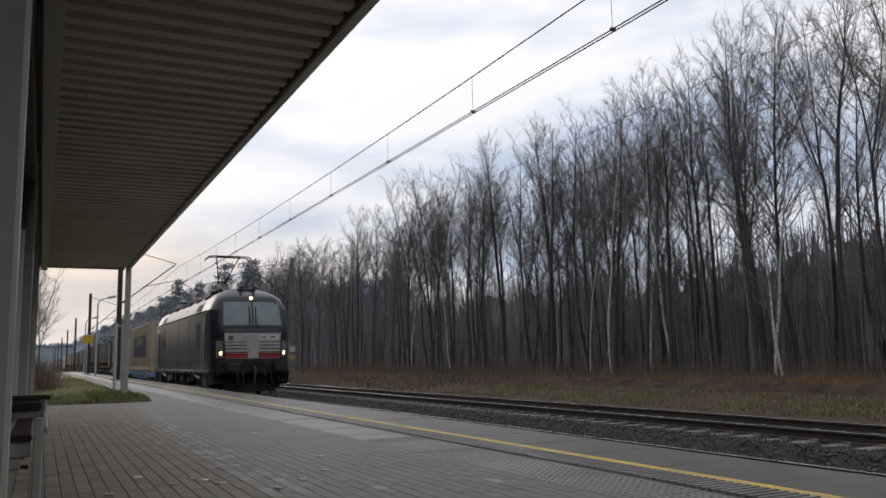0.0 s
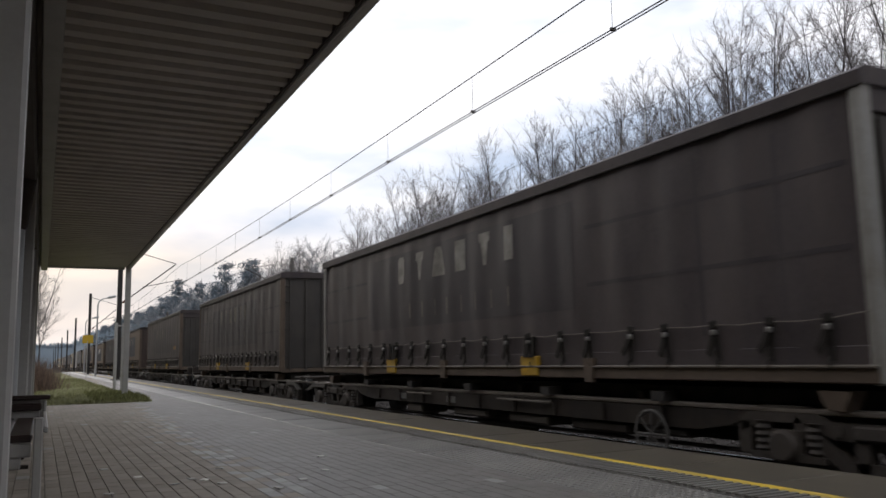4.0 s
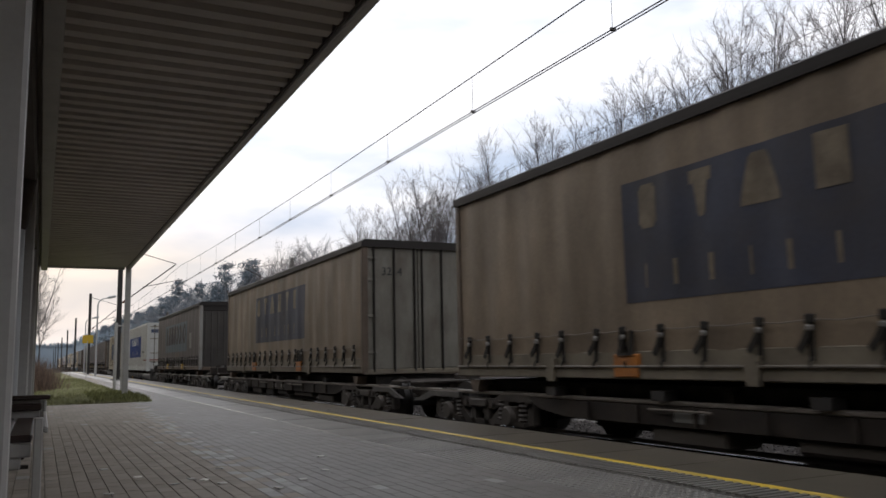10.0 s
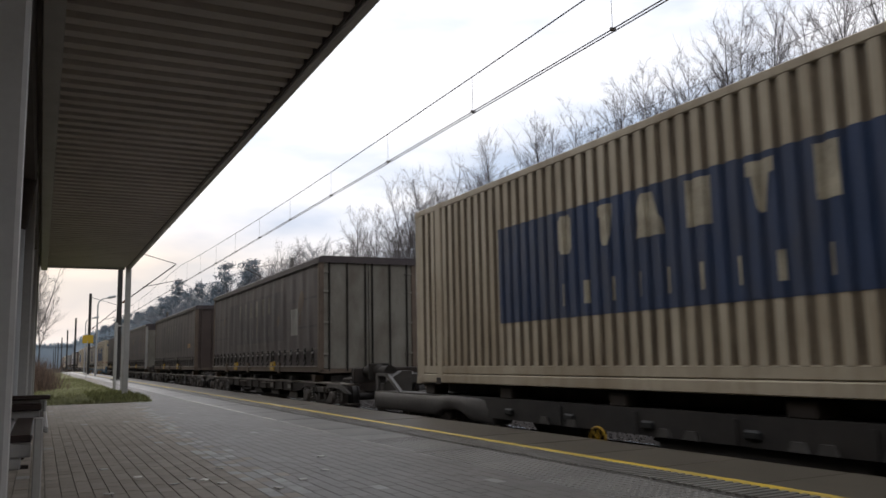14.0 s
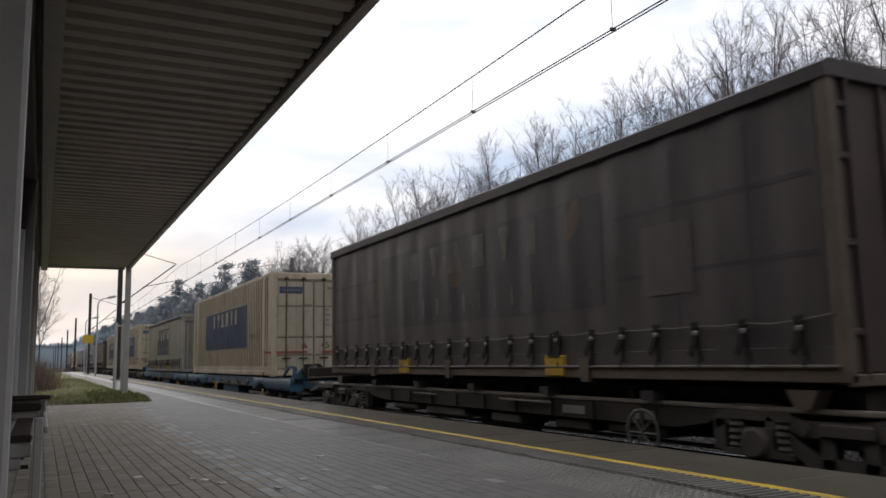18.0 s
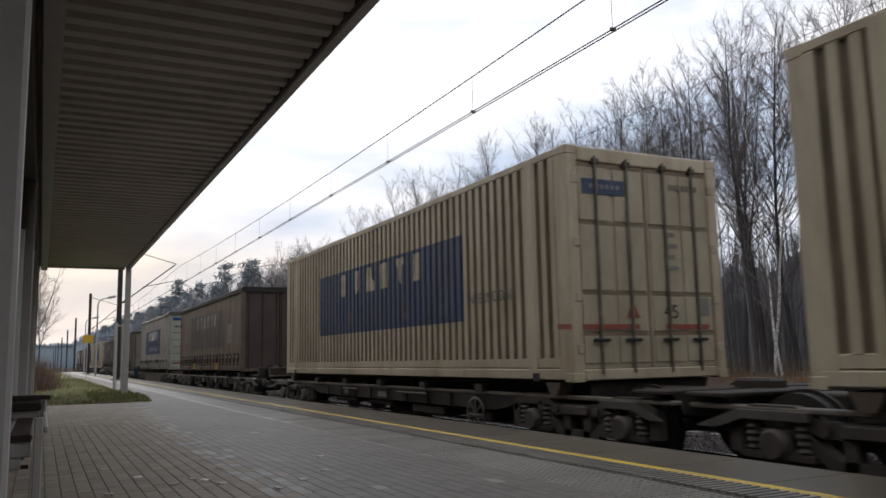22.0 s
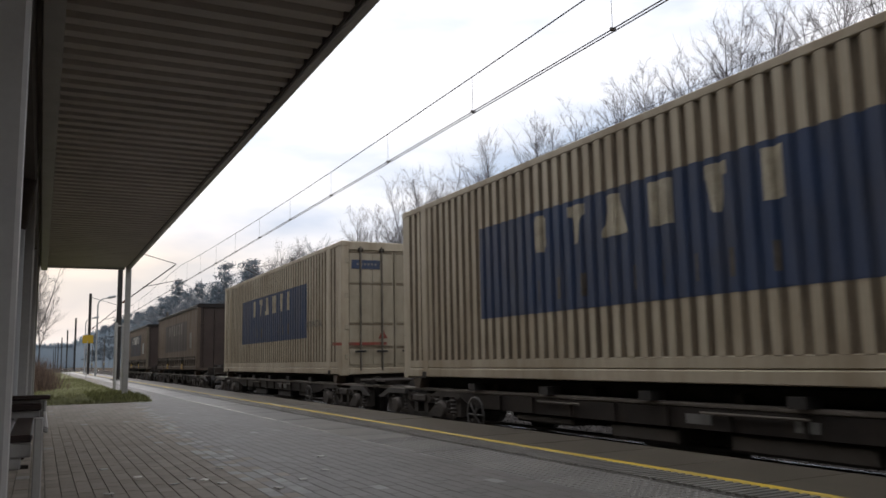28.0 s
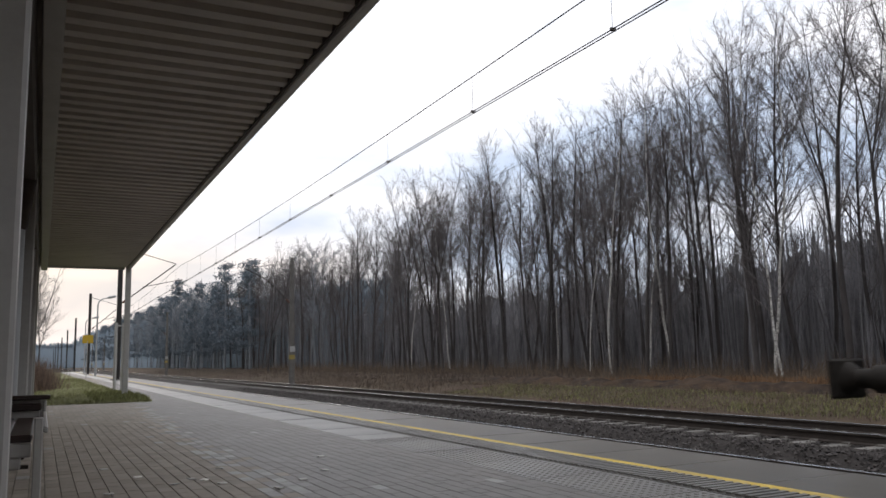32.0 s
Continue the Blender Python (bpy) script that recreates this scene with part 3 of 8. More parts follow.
def build_lineside():
    for y, x in ((50.0, 3.93), (88.0, 4.2), (134.0, 4.5), (180.0, 4.6), (228.0, 4.6), (276.0, 4.6), (324.0, 4.6), (372.0, 4.6)):
        mast_left(y, 8.0, y < 100, x)
    for y in (54.2, 116.0, 178.0, 238.0, 296.0, -6.0):
        mast_right(y)
    lamp_post(3.9, 70.0, 6.1)
    lamp_post(4.25, 97.0, 5.9)
    # two white stanchions that carry a sign board beside the grass
    s = thing("station_sign_frame", "pair of white tubular stanchions beside the grass verge", "sign post", loc=(2.40, 30.0, 0))
    part("stanchion", Geo().tube([(-0.12, 0, 0), (-0.12, 0, 2.3)], 0.055, 10), M_POST, s)
    part("stanchion", Geo().tube([(0.13, 0.1, 0), (0.13, 0.1, 2.3)], 0.06, 10), M_POST, s)
    part("cross_bar", Geo().tube([(-0.12, 0, 2.2), (0.13, 0.1, 2.2)], 0.03, 8), M_POST, s)
    g = thing("yellow_sign", "small yellow enamel sign on a thin post", "sign", loc=(2.78, 60.0, 0))
    part("sign_post", Geo().tube([(0, 0, 0), (0, 0, 2.5)], 0.03, 8), M_POST, g)
    part("sign_plate", Geo().box(-0.32, 0.36, -0.02, 0.02, 2.35, 2.9, 0.008), M_SIGN, g, "yellow enamel plate")
    # wires of the near track
    w = thing("overhead_line", "copper overhead line with droppers above the near track", "overhead wire")
    low, top = [], []
    y0, y1 = -27.0, 310.0
    span = 62.0
    a0 = 50.0
    def msg(y):
        u = ((y - a0) / span) % 1.0
        return 6.60 - 4 * u * (1 - u) * 0.46
    ys = np.arange(y0, y1, 4.0)
    part("contact_wire", Geo().tube([(XC - 0.05, y0, 5.46), (XC - 0.05, y1, 5.46)], 0.011, 6), M_WIRE, w)
    part("contact_wire", Geo().tube([(XC + 0.02, y0, 5.46), (XC + 0.02, y1, 5.46)], 0.011, 6), M_WIRE, w)
    part("messenger_wire", Geo().tube([(XC - 0.02, float(y), msg(float(y))) for y in ys], 0.012, 6, caps=False), M_WIRE, w)
    for i in range(30):
        y = 4.55 + 4.2 * (i - 5)
        d = part("dropper", Geo().tube([(XC - 0.02, y, 5.47), (XC - 0.02, y, msg(y))], 0.004, 5), M_WIRE, w)
        part("clamp", Geo().box(XC - 0.06, XC + 0.03, y - 0.018, y + 0.018, 5.45, 5.50), M_WIRE, d)
    w2 = thing("overhead_line", "copper overhead line above the far track", "overhead wire")
    part("contact_wire", Geo().tube([(XC2, y0, 5.46), (XC2, y1, 5.46)], 0.006, 6), M_WIRE, w2)
    part("messenger_wire", Geo().tube([(XC2, float(y), 7.1 - 4 * (((float(y) + 6) / 63) % 1) * (1 - ((float(y) + 6) / 63) % 1) * 0.75) for y in ys], 0.006, 6, caps=False), M_WIRE, w2)


def leaf_scraps():
    """Pale scraps lying on the paving."""
    rnd = random.Random(7)
    me = Geo().add([(-0.03, -0.02, 0), (0.03, -0.025, 0), (0.04, 0.02, 0.004), (-0.02, 0.03, 0.002), (-0.03, -0.02, 0.006), (0.03, -0.025, 0.006), (0.04, 0.02, 0.01), (-0.02, 0.03, 0.008)],
                   [(4, 5, 6, 7), (3, 2, 1, 0), (0, 1, 5, 4), (1, 2, 6, 5), (2, 3, 7, 6), (3, 0, 4, 7)]).mesh("fallen_leaf")
    for x, y in ((1.05, 6.4), (1.12, 6.3), (0.9, 6.2), (1.2, 6.05), (0.45, 6.0), (1.5, 5.6), (1.75, 5.9), (1.35, 6.9), (0.7, 6.75), (2.05, 6.3), (2.3, 7.2), (0.5, 7.4)):
        ob = solid("fallen_leaf", me, M_LEAF, "pale dry leaf on the paving", "leaf", "leaves on the paving")
        ob.location, ob.rotation_euler = (x, y, 0.003), (0, 0, rnd.uniform(0, 6))


build_ground()
build_track("track_near", XC, -30, 420, "near railway track with concrete sleepers in dark ballast")
build_track("track_far", XC2, -30, 420, "far railway track with concrete sleepers in dark ballast")
ballast_stones("ballast_stones", (7.7, 15.2), (2.0, 48.0), 30000, 3)
build_canopy()
build_bench()
build_lineside()
leaf_scraps()

# ---- the wood: bare alders, oaks and birches ----
M_BARK = mat("dark_grey_bark", (0.058, 0.052, 0.050), 0.9, var=0.35, scale=3, fine=25, bump=0.5, stretch=(1, 1, 0.3), obj_random=0.25)
M_TWIG = mat("grey_brown_twigs", (0.135, 0.122, 0.12), 0.9, var=0.25, scale=1, fine=5, bump=0.0, obj_random=0.25)
M_BIRCH = mat("white_birch_bark", (0.66, 0.64, 0.60), 0.7, var=0.15, scale=2, fine=20, bump=0.2, dirt=(0.06, 0.052, 0.045), dirt_amt=0.85, dirt_scale=5.0, dirt_stretch=(1, 1, 2.6))
# paler than the bark: mist between the stems is put into this colour
M_DEEP = mat("deep_wood_thicket", (0.172, 0.168, 0.174), 0.95, var=0.4, scale=0.8, fine=6, bump=0.0, island=0.4)
# far needles, bark and wood: distance haze is put into these base colours
M_PINE = mat("hazed_pine_needles", (0.14, 0.168, 0.192), 0.9, var=0.3, scale=0.5, fine=3, bump=0.0, island=0.4)
M_FARTREE = mat("hazed_far_bark", (0.24, 0.255, 0.27), 0.95, var=0.3, scale=1, fine=5, bump=0.0, obj_random=0.2, spec=0.1)
M_FARWOOD = mat("hazed_wood", (0.2, 0.235, 0.265), 1.0, var=0.14, scale=0.2, fine=1.5, bump=0.0, stretch=(1, 1, 0.25), spec=0.0)
M_FARWOOD2 = mat("deeper_hazed_wood", (0.27, 0.325, 0.37), 1.0, var=0.1, scale=0.1, fine=1.0, bump=0.0, stretch=(1, 1, 0.25), spec=0.0)


def limb(g, p, d, length, r0, r1, nseg, rnd, wob, n=5, lift=0.0):
    pts, q, dd = [p.copy()], p.copy(), d.copy()
    for _ in range(nseg):
        dd = (dd + Vector((rnd.uniform(-wob, wob), rnd.uniform(-wob, wob), rnd.uniform(-wob, wob) + lift))).normalized()
        q = q + dd * (length / nseg)
        pts.append(q.copy())
    rad = [r0 + (r1 - r0) * i / nseg for i in range(nseg + 1)]
    g.tube(pts, rad, n, caps=False)
    return pts


def spike(g, p, d, length, r):
    a = d.orthogonal().normalized() * r
    b = d.cross(a).normalized() * r
    g.add([p + a, p - a * 0.5 + b * 0.87, p - a * 0.5 - b * 0.87, p + d * length], [(0, 1, 3), (1, 2, 3), (2, 0, 3)])


def tree_meshes(seed, h, style):
    """A trunk mesh and a crown mesh of thin rigid branches; most trunks fork into two or three leaders."""
    rnd = random.Random(seed)
    trunk, crown = Geo(), Geo()
    base_r = h * rnd.uniform(0.0052, 0.0080) * (0.5 if style == "birch" else 1.0)
    fork = {"forest": rnd.uniform(0.32, 0.55), "birch": 0.33, "edge": rnd.uniform(0.2, 0.34)}[style]
    nlead = {"forest": rnd.choice((1, 1, 2, 2)), "birch": 1, "edge": 3}[style]

    def stem(p, d, length, r0, r1, n, wob, lift):
        pts, rad = [p.copy()], [r0]
        for i in range(n):
            d = (d + Vector((rnd.uniform(-wob, wob), rnd.uniform(-wob, wob), lift))).normalized()
            pts.append(pts[-1] + d * (length / n))
            rad.append(r0 + (r1 - r0) * (i + 1) / n)
        trunk.tube(pts, rad, 7, caps=False)
        return pts, rad, d
    lean = Vector((rnd.uniform(-0.06, 0.06), rnd.uniform(-0.06, 0.06), 1)).normalized()
    low, lrad, d0 = stem(Vector((0, 0, -0.3)), lean, h * fork + 0.3, base_r * 1.15, base_r * (1 - 0.55 * fork), 6, 0.075, 0.05)
    leaders = []
    for k in range(nlead):
        a = 2 * math.pi * (k + rnd.random() * 0.7) / nlead
        sp = 0.0 if nlead == 1 else rnd.uniform(0.12, 0.30)
        d = (d0 + Vector((math.cos(a) * sp, math.sin(a) * sp, 0))).normalized()
        ln = h * (0.96 - fork) * (1.0 if k == 0 else rnd.uniform(0.7, 1.0))
        leaders.append(stem(low[-1], d, ln, lrad[-1] * (0.95 if nlead == 1 else 0.72), 0.014, 7, 0.06, 0.06)[:2])

    def twigs(q, sd, sl, many):
        sp = limb(crown, q, sd, sl, 0.010, 0.0045, 2, rnd, 0.13, 3, 0.05)
        for _ in range(max(4, int(sl * many))):
            u = rnd.uniform(0.1, 1) * 2
            j = min(int(u), 1)
            w = sp[j].lerp(sp[j + 1], u - j)
            drop = 0.3 if style != "birch" else -0.1
            td = (sd * 0.9 + Vector((rnd.gauss(0, 1), rnd.gauss(0, 1), rnd.gauss(drop, 0.8))).normalized() * 0.75).normalized()
            spike(crown, w, td, rnd.uniform(0.35, 1.1), 0.0050)

    for pts, rad in leaders + ([(low, lrad)] if style != "edge" else []):
        n = len(pts) - 1
        is_low = pts is low
        nb = 9 if is_low else int({"forest": 29, "birch": 34, "edge": 20}[style] / (1 if nlead == 1 else 1.5))
        for k in range(nb):
            t = (0.42 + 0.58 * (k + rnd.random()) / nb) if is_low else 0.04 + 0.95 * (k + rnd.random()) / nb
            f = t * n
            i = min(int(f), n - 1)
            p, r = pts[i].lerp(pts[i + 1], f - i), rad[i] + (rad[i + 1] - rad[i]) * (f - i)
            a = rnd.uniform(0, 2 * math.pi)
            rise = {"forest": rnd.uniform(0.8, 2.1), "birch": rnd.uniform(0.7, 1.6), "edge": rnd.uniform(0.4, 1.4)}[style]
            d = Vector((math.cos(a), math.sin(a), rise)).normalized()
            ln = h * (0.215 - 0.14 * (0 if is_low else t)) * rnd.uniform(0.6, 1.25) * (0.75 if is_low else 1.0)
            bp = limb(crown, p, d, ln, min(r * 0.6, 0.01 + ln * 0.0078), 0.01, 4, rnd, 0.11, 4, 0.09)
            nsub = max(5, int(ln * 3.2))
            for s in range(nsub):
                f = (0.15 + 0.85 * (s + rnd.random()) / nsub) * 4
                i = min(int(f), 3)
                q = bp[i].lerp(bp[i + 1], f - i)
                main = (bp[i + 1] - bp[i]).normalized()
                side = Vector((rnd.gauss(0, 1), rnd.gauss(0, 1), rnd.gauss(0.3, 0.8))).normalized()
                twigs(q, (main * 0.9 + side * 0.8).normalized(), ln * rnd.uniform(0.16, 0.4), 11)
    return trunk.mesh("trunk", False), crown.mesh("crown", False)


def far_tree(seed, h):
    rnd = random.Random(seed)
    t, c = Geo(), Geo()
    p = Vector((0, 0, -0.3))
    pts = [p.copy()]
    for k in range(6):
        p = p + Vector((rnd.uniform(-0.25, 0.25), rnd.uniform(-0.25, 0.25), h / 6.3))
        pts.append(p.copy())
    t.tube(pts, [0.16, 0.14, 0.12, 0.10, 0.07, 0.04, 0.015], 5, caps=False)
    for _ in range(34):
        f = rnd.uniform(0.28, 0.98) * 6
        i = min(int(f), 5)
        q = pts[i].lerp(pts[i + 1], f - i)
        a = rnd.uniform(0, 6.28)
        d = Vector((math.cos(a), math.sin(a), rnd.uniform(0.5, 1.6))).normalized()
        bp = limb(c, q, d, h * rnd.uniform(0.09, 0.2), 0.035, 0.014, 3, rnd, 0.15, 3, 0.08)
        for _ in range(22):
            j = rnd.randrange(3)
            w = bp[j].lerp(bp[j + 1], rnd.random())
            spike(c, w, (d + Vector((rnd.gauss(0, 0.7), rnd.gauss(0, 0.7), rnd.gauss(0.3, 0.6)))).normalized(), rnd.uniform(0.5, 1.5), 0.016)
    return t.mesh("trunk", False), c.mesh("crown", False)


def build_wood():
    rnd = random.Random(11)
    kinds = []
    for s, h, st in ((1, 18, "forest"), (2, 19.5, "forest"), (3, 17, "forest"), (4, 18.5, "forest"), (5, 20, "forest"), (6, 17, "edge"), (7, 18.5, "edge")):
        t, c = tree_meshes(s, h, st)
        proto = thing("bare_tree", "tall bare deciduous tree with dark grey bark at the wood's edge", "tree", "bare trees of the wood")
        part("trunk", t, M_BARK, proto)
        part("crown", c, M_TWIG, proto)
        kinds.append((proto, h))
    births = []
    for s, h in ((21, 17.5), (22, 19)):
        t, c = tree_meshes(s, h, "birch")
        proto = thing("birch_tree", "slender bare birch with white peeling bark", "tree", "birches of the wood")
        part("trunk", t, M_BIRCH, proto)
        part("crown", c, M_TWIG, proto)
        births.append((proto, h))
    spots = []
    # first rows along the edge, thinner behind
    y = 12.0
    while y < 150:
        for row, x in enumerate((30.5, 33.5, 37.3)):
            if row > 1 and rnd.random() < (0.42 if y < 60 else 0.7):
                continue
            spots.append((x + rnd.uniform(-1.4, 1.6), y + rnd.uniform(-1.2, 1.2) + row * 0.7, row))
        y += 2.3 if y < 24 else (2.1 if y < 62 else (2.9 if y < 80 else 4.4))
    first_done = set()

    def place(proto, x, y, z, s, rz):
        m = pose(x, y, z, 0, 0, rz) @ Matrix.Diagonal((s, s, s, 1))
        if id(proto) not in first_done:
            first_done.add(id(proto))
            proto.matrix_basis = m
            return proto
        ob = copy_thing(proto, pose(x, y, z, 0, 0, rz))
        ob.scale = (s, s, s)
        return ob
    for i, (x, y, row) in enumerate(spots):
        p, h = rnd.choice(kinds[:5] if rnd.random() < 0.86 else kinds)
        place(p, x, y, -0.3, rnd.uniform(14.6, 18.4) * (1.06 - 0.09 * min(1.0, max(0.0, (y - 22) / 40))) / h, rnd.uniform(0, 360))
    for x, y, s in ((29.6, 25.8, 1.05), (30.0, 26.6, 0.95), (30.2, 33.5, 0.9), (30.5, 35.8, 0.9), (29.8, 38.2, 0.92), (30.3, 41.0, 0.8), (30.5, 60.3, 0.95), (30.3, 67.8, 0.85), (31.5, 21.0, 1.0), (32, 47.0, 0.9)):
        p, h = rnd.choice(births)
        place(p, x, y, -0.3, s, rnd.uniform(0, 360))
    # a lone tree nearer the far track, and the bare tree left of the platform
    for x, y, s in ((26.0, 103.0, 0.95), (27.5, 112.0, 0.85), (-0.7, 66.0, 0.58), (-1.5, 72.0, 0.66), (-0.2, 92.0, 0.6), (-0.3, 61.0, 0.5), (-0.9, 80.0, 0.66)):
        place(kinds[5][0], x, y, -0.3 if x > 0 else -0.05, s, rnd.uniform(0, 360))

    # the wood's far end, where single twigs no longer tell
    far = []
    for sd in (41, 42, 43):
        t, c = far_tree(sd, 17.5)
        p = thing("bare_tree", "tall bare tree at the far end of the wood", "tree", "bare trees of the wood")
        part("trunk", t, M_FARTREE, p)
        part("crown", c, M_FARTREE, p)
        far.append(p)
    y = 104.0
    while y < 300:
        for x in (29.5, 33.0):
            if y < 146 and x < 32:
                continue
            place(rnd.choice(far), x + rnd.uniform(-0.9, 1.6) - (y - 104) * 0.012, y + rnd.uniform(-1, 1), -0.3, rnd.uniform(0.84, 1.06), rnd.uniform(0, 360))
        y += rnd.uniform(2.6, 4.0) * (1 + (y - 104) / 160)

    # deep wood: slender stems and brush behind the first rows
    g = Geo()
    for _ in range(1600):
        x = 41 + 22 * rnd.random() ** 1.2
        y = rnd.uniform(5, 190)
        h = rnd.uniform(5.0, 10.5)
        r = rnd.uniform(0.06, 0.17)
        lx, ly = rnd.uniform(-0.5, 0.5), rnd.uniform(-0.5, 0.5)
        g.tube([(x, y, -0.5), (x + lx, y + ly, h * 0.5), (x + lx * 2.2, y + ly * 2.2, h)], [r, r * 0.7, 0.02], 4, caps=False)
        for _ in range(16):
            t = rnd.uniform(0.35, 1.0)
            a = rnd.uniform(0, 6.28)
            d = Vector((math.cos(a), math.sin(a), rnd.uniform(0.3, 1.6))).normalized()
            spike(g, Vector((x + lx * 2 * t, y + ly * 2 * t, h * t)), d, rnd.uniform(0.8, 2.4), 0.02)
    for _ in range(900):
        x = 31 + 16 * rnd.random()
        y = rnd.uniform(8, 150)
        h = rnd.uniform(3, 11)
        r = rnd.uniform(0.02, 0.06)
        lx, ly = rnd.uniform(-0.5, 0.5), rnd.uniform(-0.5, 0.5)
        g.tube([(x, y, -0.5), (x + lx, y + ly, h * 0.5), (x + lx * 2, y + ly * 2, h)], [r, r * 0.7, 0.01], 3, caps=False)
    solid("deep_wood", g, M_DEEP, "dense dark stems and brush deep in the wood", "wood", kind="stuff", fix=False)
    # far edge of the wood: an uneven dark mass of thicket
    g = Geo()
    for k, (xx, hh) in enumerate(((47, 4.8), (56, 6.6), (67, 8.6))):
        P0, P1 = [], []
        y = 0.0
        while y < 260:
            P0.append((xx + rnd.uniform(-1.5, 1.5), y, -1.0))
            P1.append((xx + rnd.uniform(-1.5, 1.5), y, hh * (1 + 0.6 * max(0.0, 1 - y / 60)) + rnd.uniform(-2.2, 2.2)))
            y += 1.1
        P2 = [(a[0] + 2, a[1], a[2]) for a in P0]
        g.grid([P0, P1, P2])
        for p in P1:
            for _ in range(9):
                q = Vector(p) + Vector((rnd.uniform(-1, 1), rnd.uniform(-0.7, 0.7), rnd.uniform(-1.5, 0.2)))
                spike(g, q, Vector((rnd.gauss(0, 0.25), rnd.gauss(0, 0.25), 1)).normalized(), rnd.uniform(1.0, 4.5), rnd.uniform(0.02, 0.07))
    solid("thicket", g, M_DEEP, "dark uneven thicket at the back of the wood", "wood", kind="stuff", fix=False)
    # distant wood closing the line: ragged haze-coloured layers one behind the other
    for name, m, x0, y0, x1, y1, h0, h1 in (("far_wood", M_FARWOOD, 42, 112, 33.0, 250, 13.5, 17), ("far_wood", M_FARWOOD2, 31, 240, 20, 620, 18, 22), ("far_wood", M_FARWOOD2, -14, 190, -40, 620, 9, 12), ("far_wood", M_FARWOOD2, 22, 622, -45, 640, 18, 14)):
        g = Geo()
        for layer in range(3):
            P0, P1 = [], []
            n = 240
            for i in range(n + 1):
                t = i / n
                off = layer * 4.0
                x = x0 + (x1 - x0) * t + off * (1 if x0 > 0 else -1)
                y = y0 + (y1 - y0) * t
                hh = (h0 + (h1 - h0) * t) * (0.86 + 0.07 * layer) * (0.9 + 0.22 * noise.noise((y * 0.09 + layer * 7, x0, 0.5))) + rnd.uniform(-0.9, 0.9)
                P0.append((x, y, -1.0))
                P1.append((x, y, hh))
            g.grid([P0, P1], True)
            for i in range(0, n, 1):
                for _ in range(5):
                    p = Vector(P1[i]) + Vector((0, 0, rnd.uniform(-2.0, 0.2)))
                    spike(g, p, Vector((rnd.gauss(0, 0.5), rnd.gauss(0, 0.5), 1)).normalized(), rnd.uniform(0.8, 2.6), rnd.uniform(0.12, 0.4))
        solid(name, g, m, "distant wood along the line with haze in its colour", "wood", kind="stuff", fix=False)


def build_light_blocks():
    """Unseen dark sheets added on the station's side to block sky light."""
    rnd = random.Random(23)
    g = Geo()
    for xx, hh in ((-13, 17.0), (-19, 22.0)):
        P0, P1 = [], []
        y = -90.0
        while y < 185:
            P0.append((xx + rnd.uniform(-1.5, 1.5), y, -1.0))
            P1.append((xx + rnd.uniform(-1.5, 1.5), y, hh + rnd.uniform(-2.5, 2.5)))
            y += 1.4
        g.grid([P0, P1, [(a[0] - 3, a[1], a[2]) for a in P0]])
    # more unseen sheets beside the far track and across the line, blocking light
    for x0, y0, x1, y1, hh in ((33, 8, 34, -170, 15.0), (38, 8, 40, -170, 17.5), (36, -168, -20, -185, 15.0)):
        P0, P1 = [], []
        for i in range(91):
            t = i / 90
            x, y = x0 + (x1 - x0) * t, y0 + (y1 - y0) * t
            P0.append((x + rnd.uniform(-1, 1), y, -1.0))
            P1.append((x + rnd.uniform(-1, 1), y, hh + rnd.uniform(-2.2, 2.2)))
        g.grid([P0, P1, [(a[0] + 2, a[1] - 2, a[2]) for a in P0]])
    solid("west_wood", g, M_BARK, "unseen dark sheets added to block sky light", "wood", kind="stuff", fix=False)


def pine(seed, h):
    rnd = random.Random(seed)
    t, c = Geo(), Geo()
    t.tube([(0, 0, -0.3), (rnd.uniform(-0.2, 0.2), 0, h * 0.5), (rnd.uniform(-0.4, 0.4), 0, h * 0.95)], [0.22, 0.16, 0.05], 7, caps=False)
    for _ in range(40):
        z = h * rnd.uniform(0.2, 1.0)
        sp = (1.02 - z / h) * h * 0.28 + 0.7
        a = rnd.uniform(0, 6.28)
        cx, cy = math.cos(a) * sp * rnd.uniform(0.2, 1), math.sin(a) * sp * rnd.uniform(0.2, 1)
        c.tube([(0, 0, z - 0.5), (cx, cy, z)], [0.05, 0.02], 3, caps=False)
        for _ in range(46):
            d = Vector((rnd.gauss(0, 1), rnd.gauss(0, 1), rnd.gauss(0.2, 0.8))).normalized()
            p = Vector((cx + rnd.gauss(0, 0.5), cy + rnd.gauss(0, 0.5), z + rnd.gauss(0, 0.28)))
            spike(c, p, d, rnd.uniform(0.35, 0.7), 0.09)
    return t.mesh("trunk", False), c.mesh("crown", False)


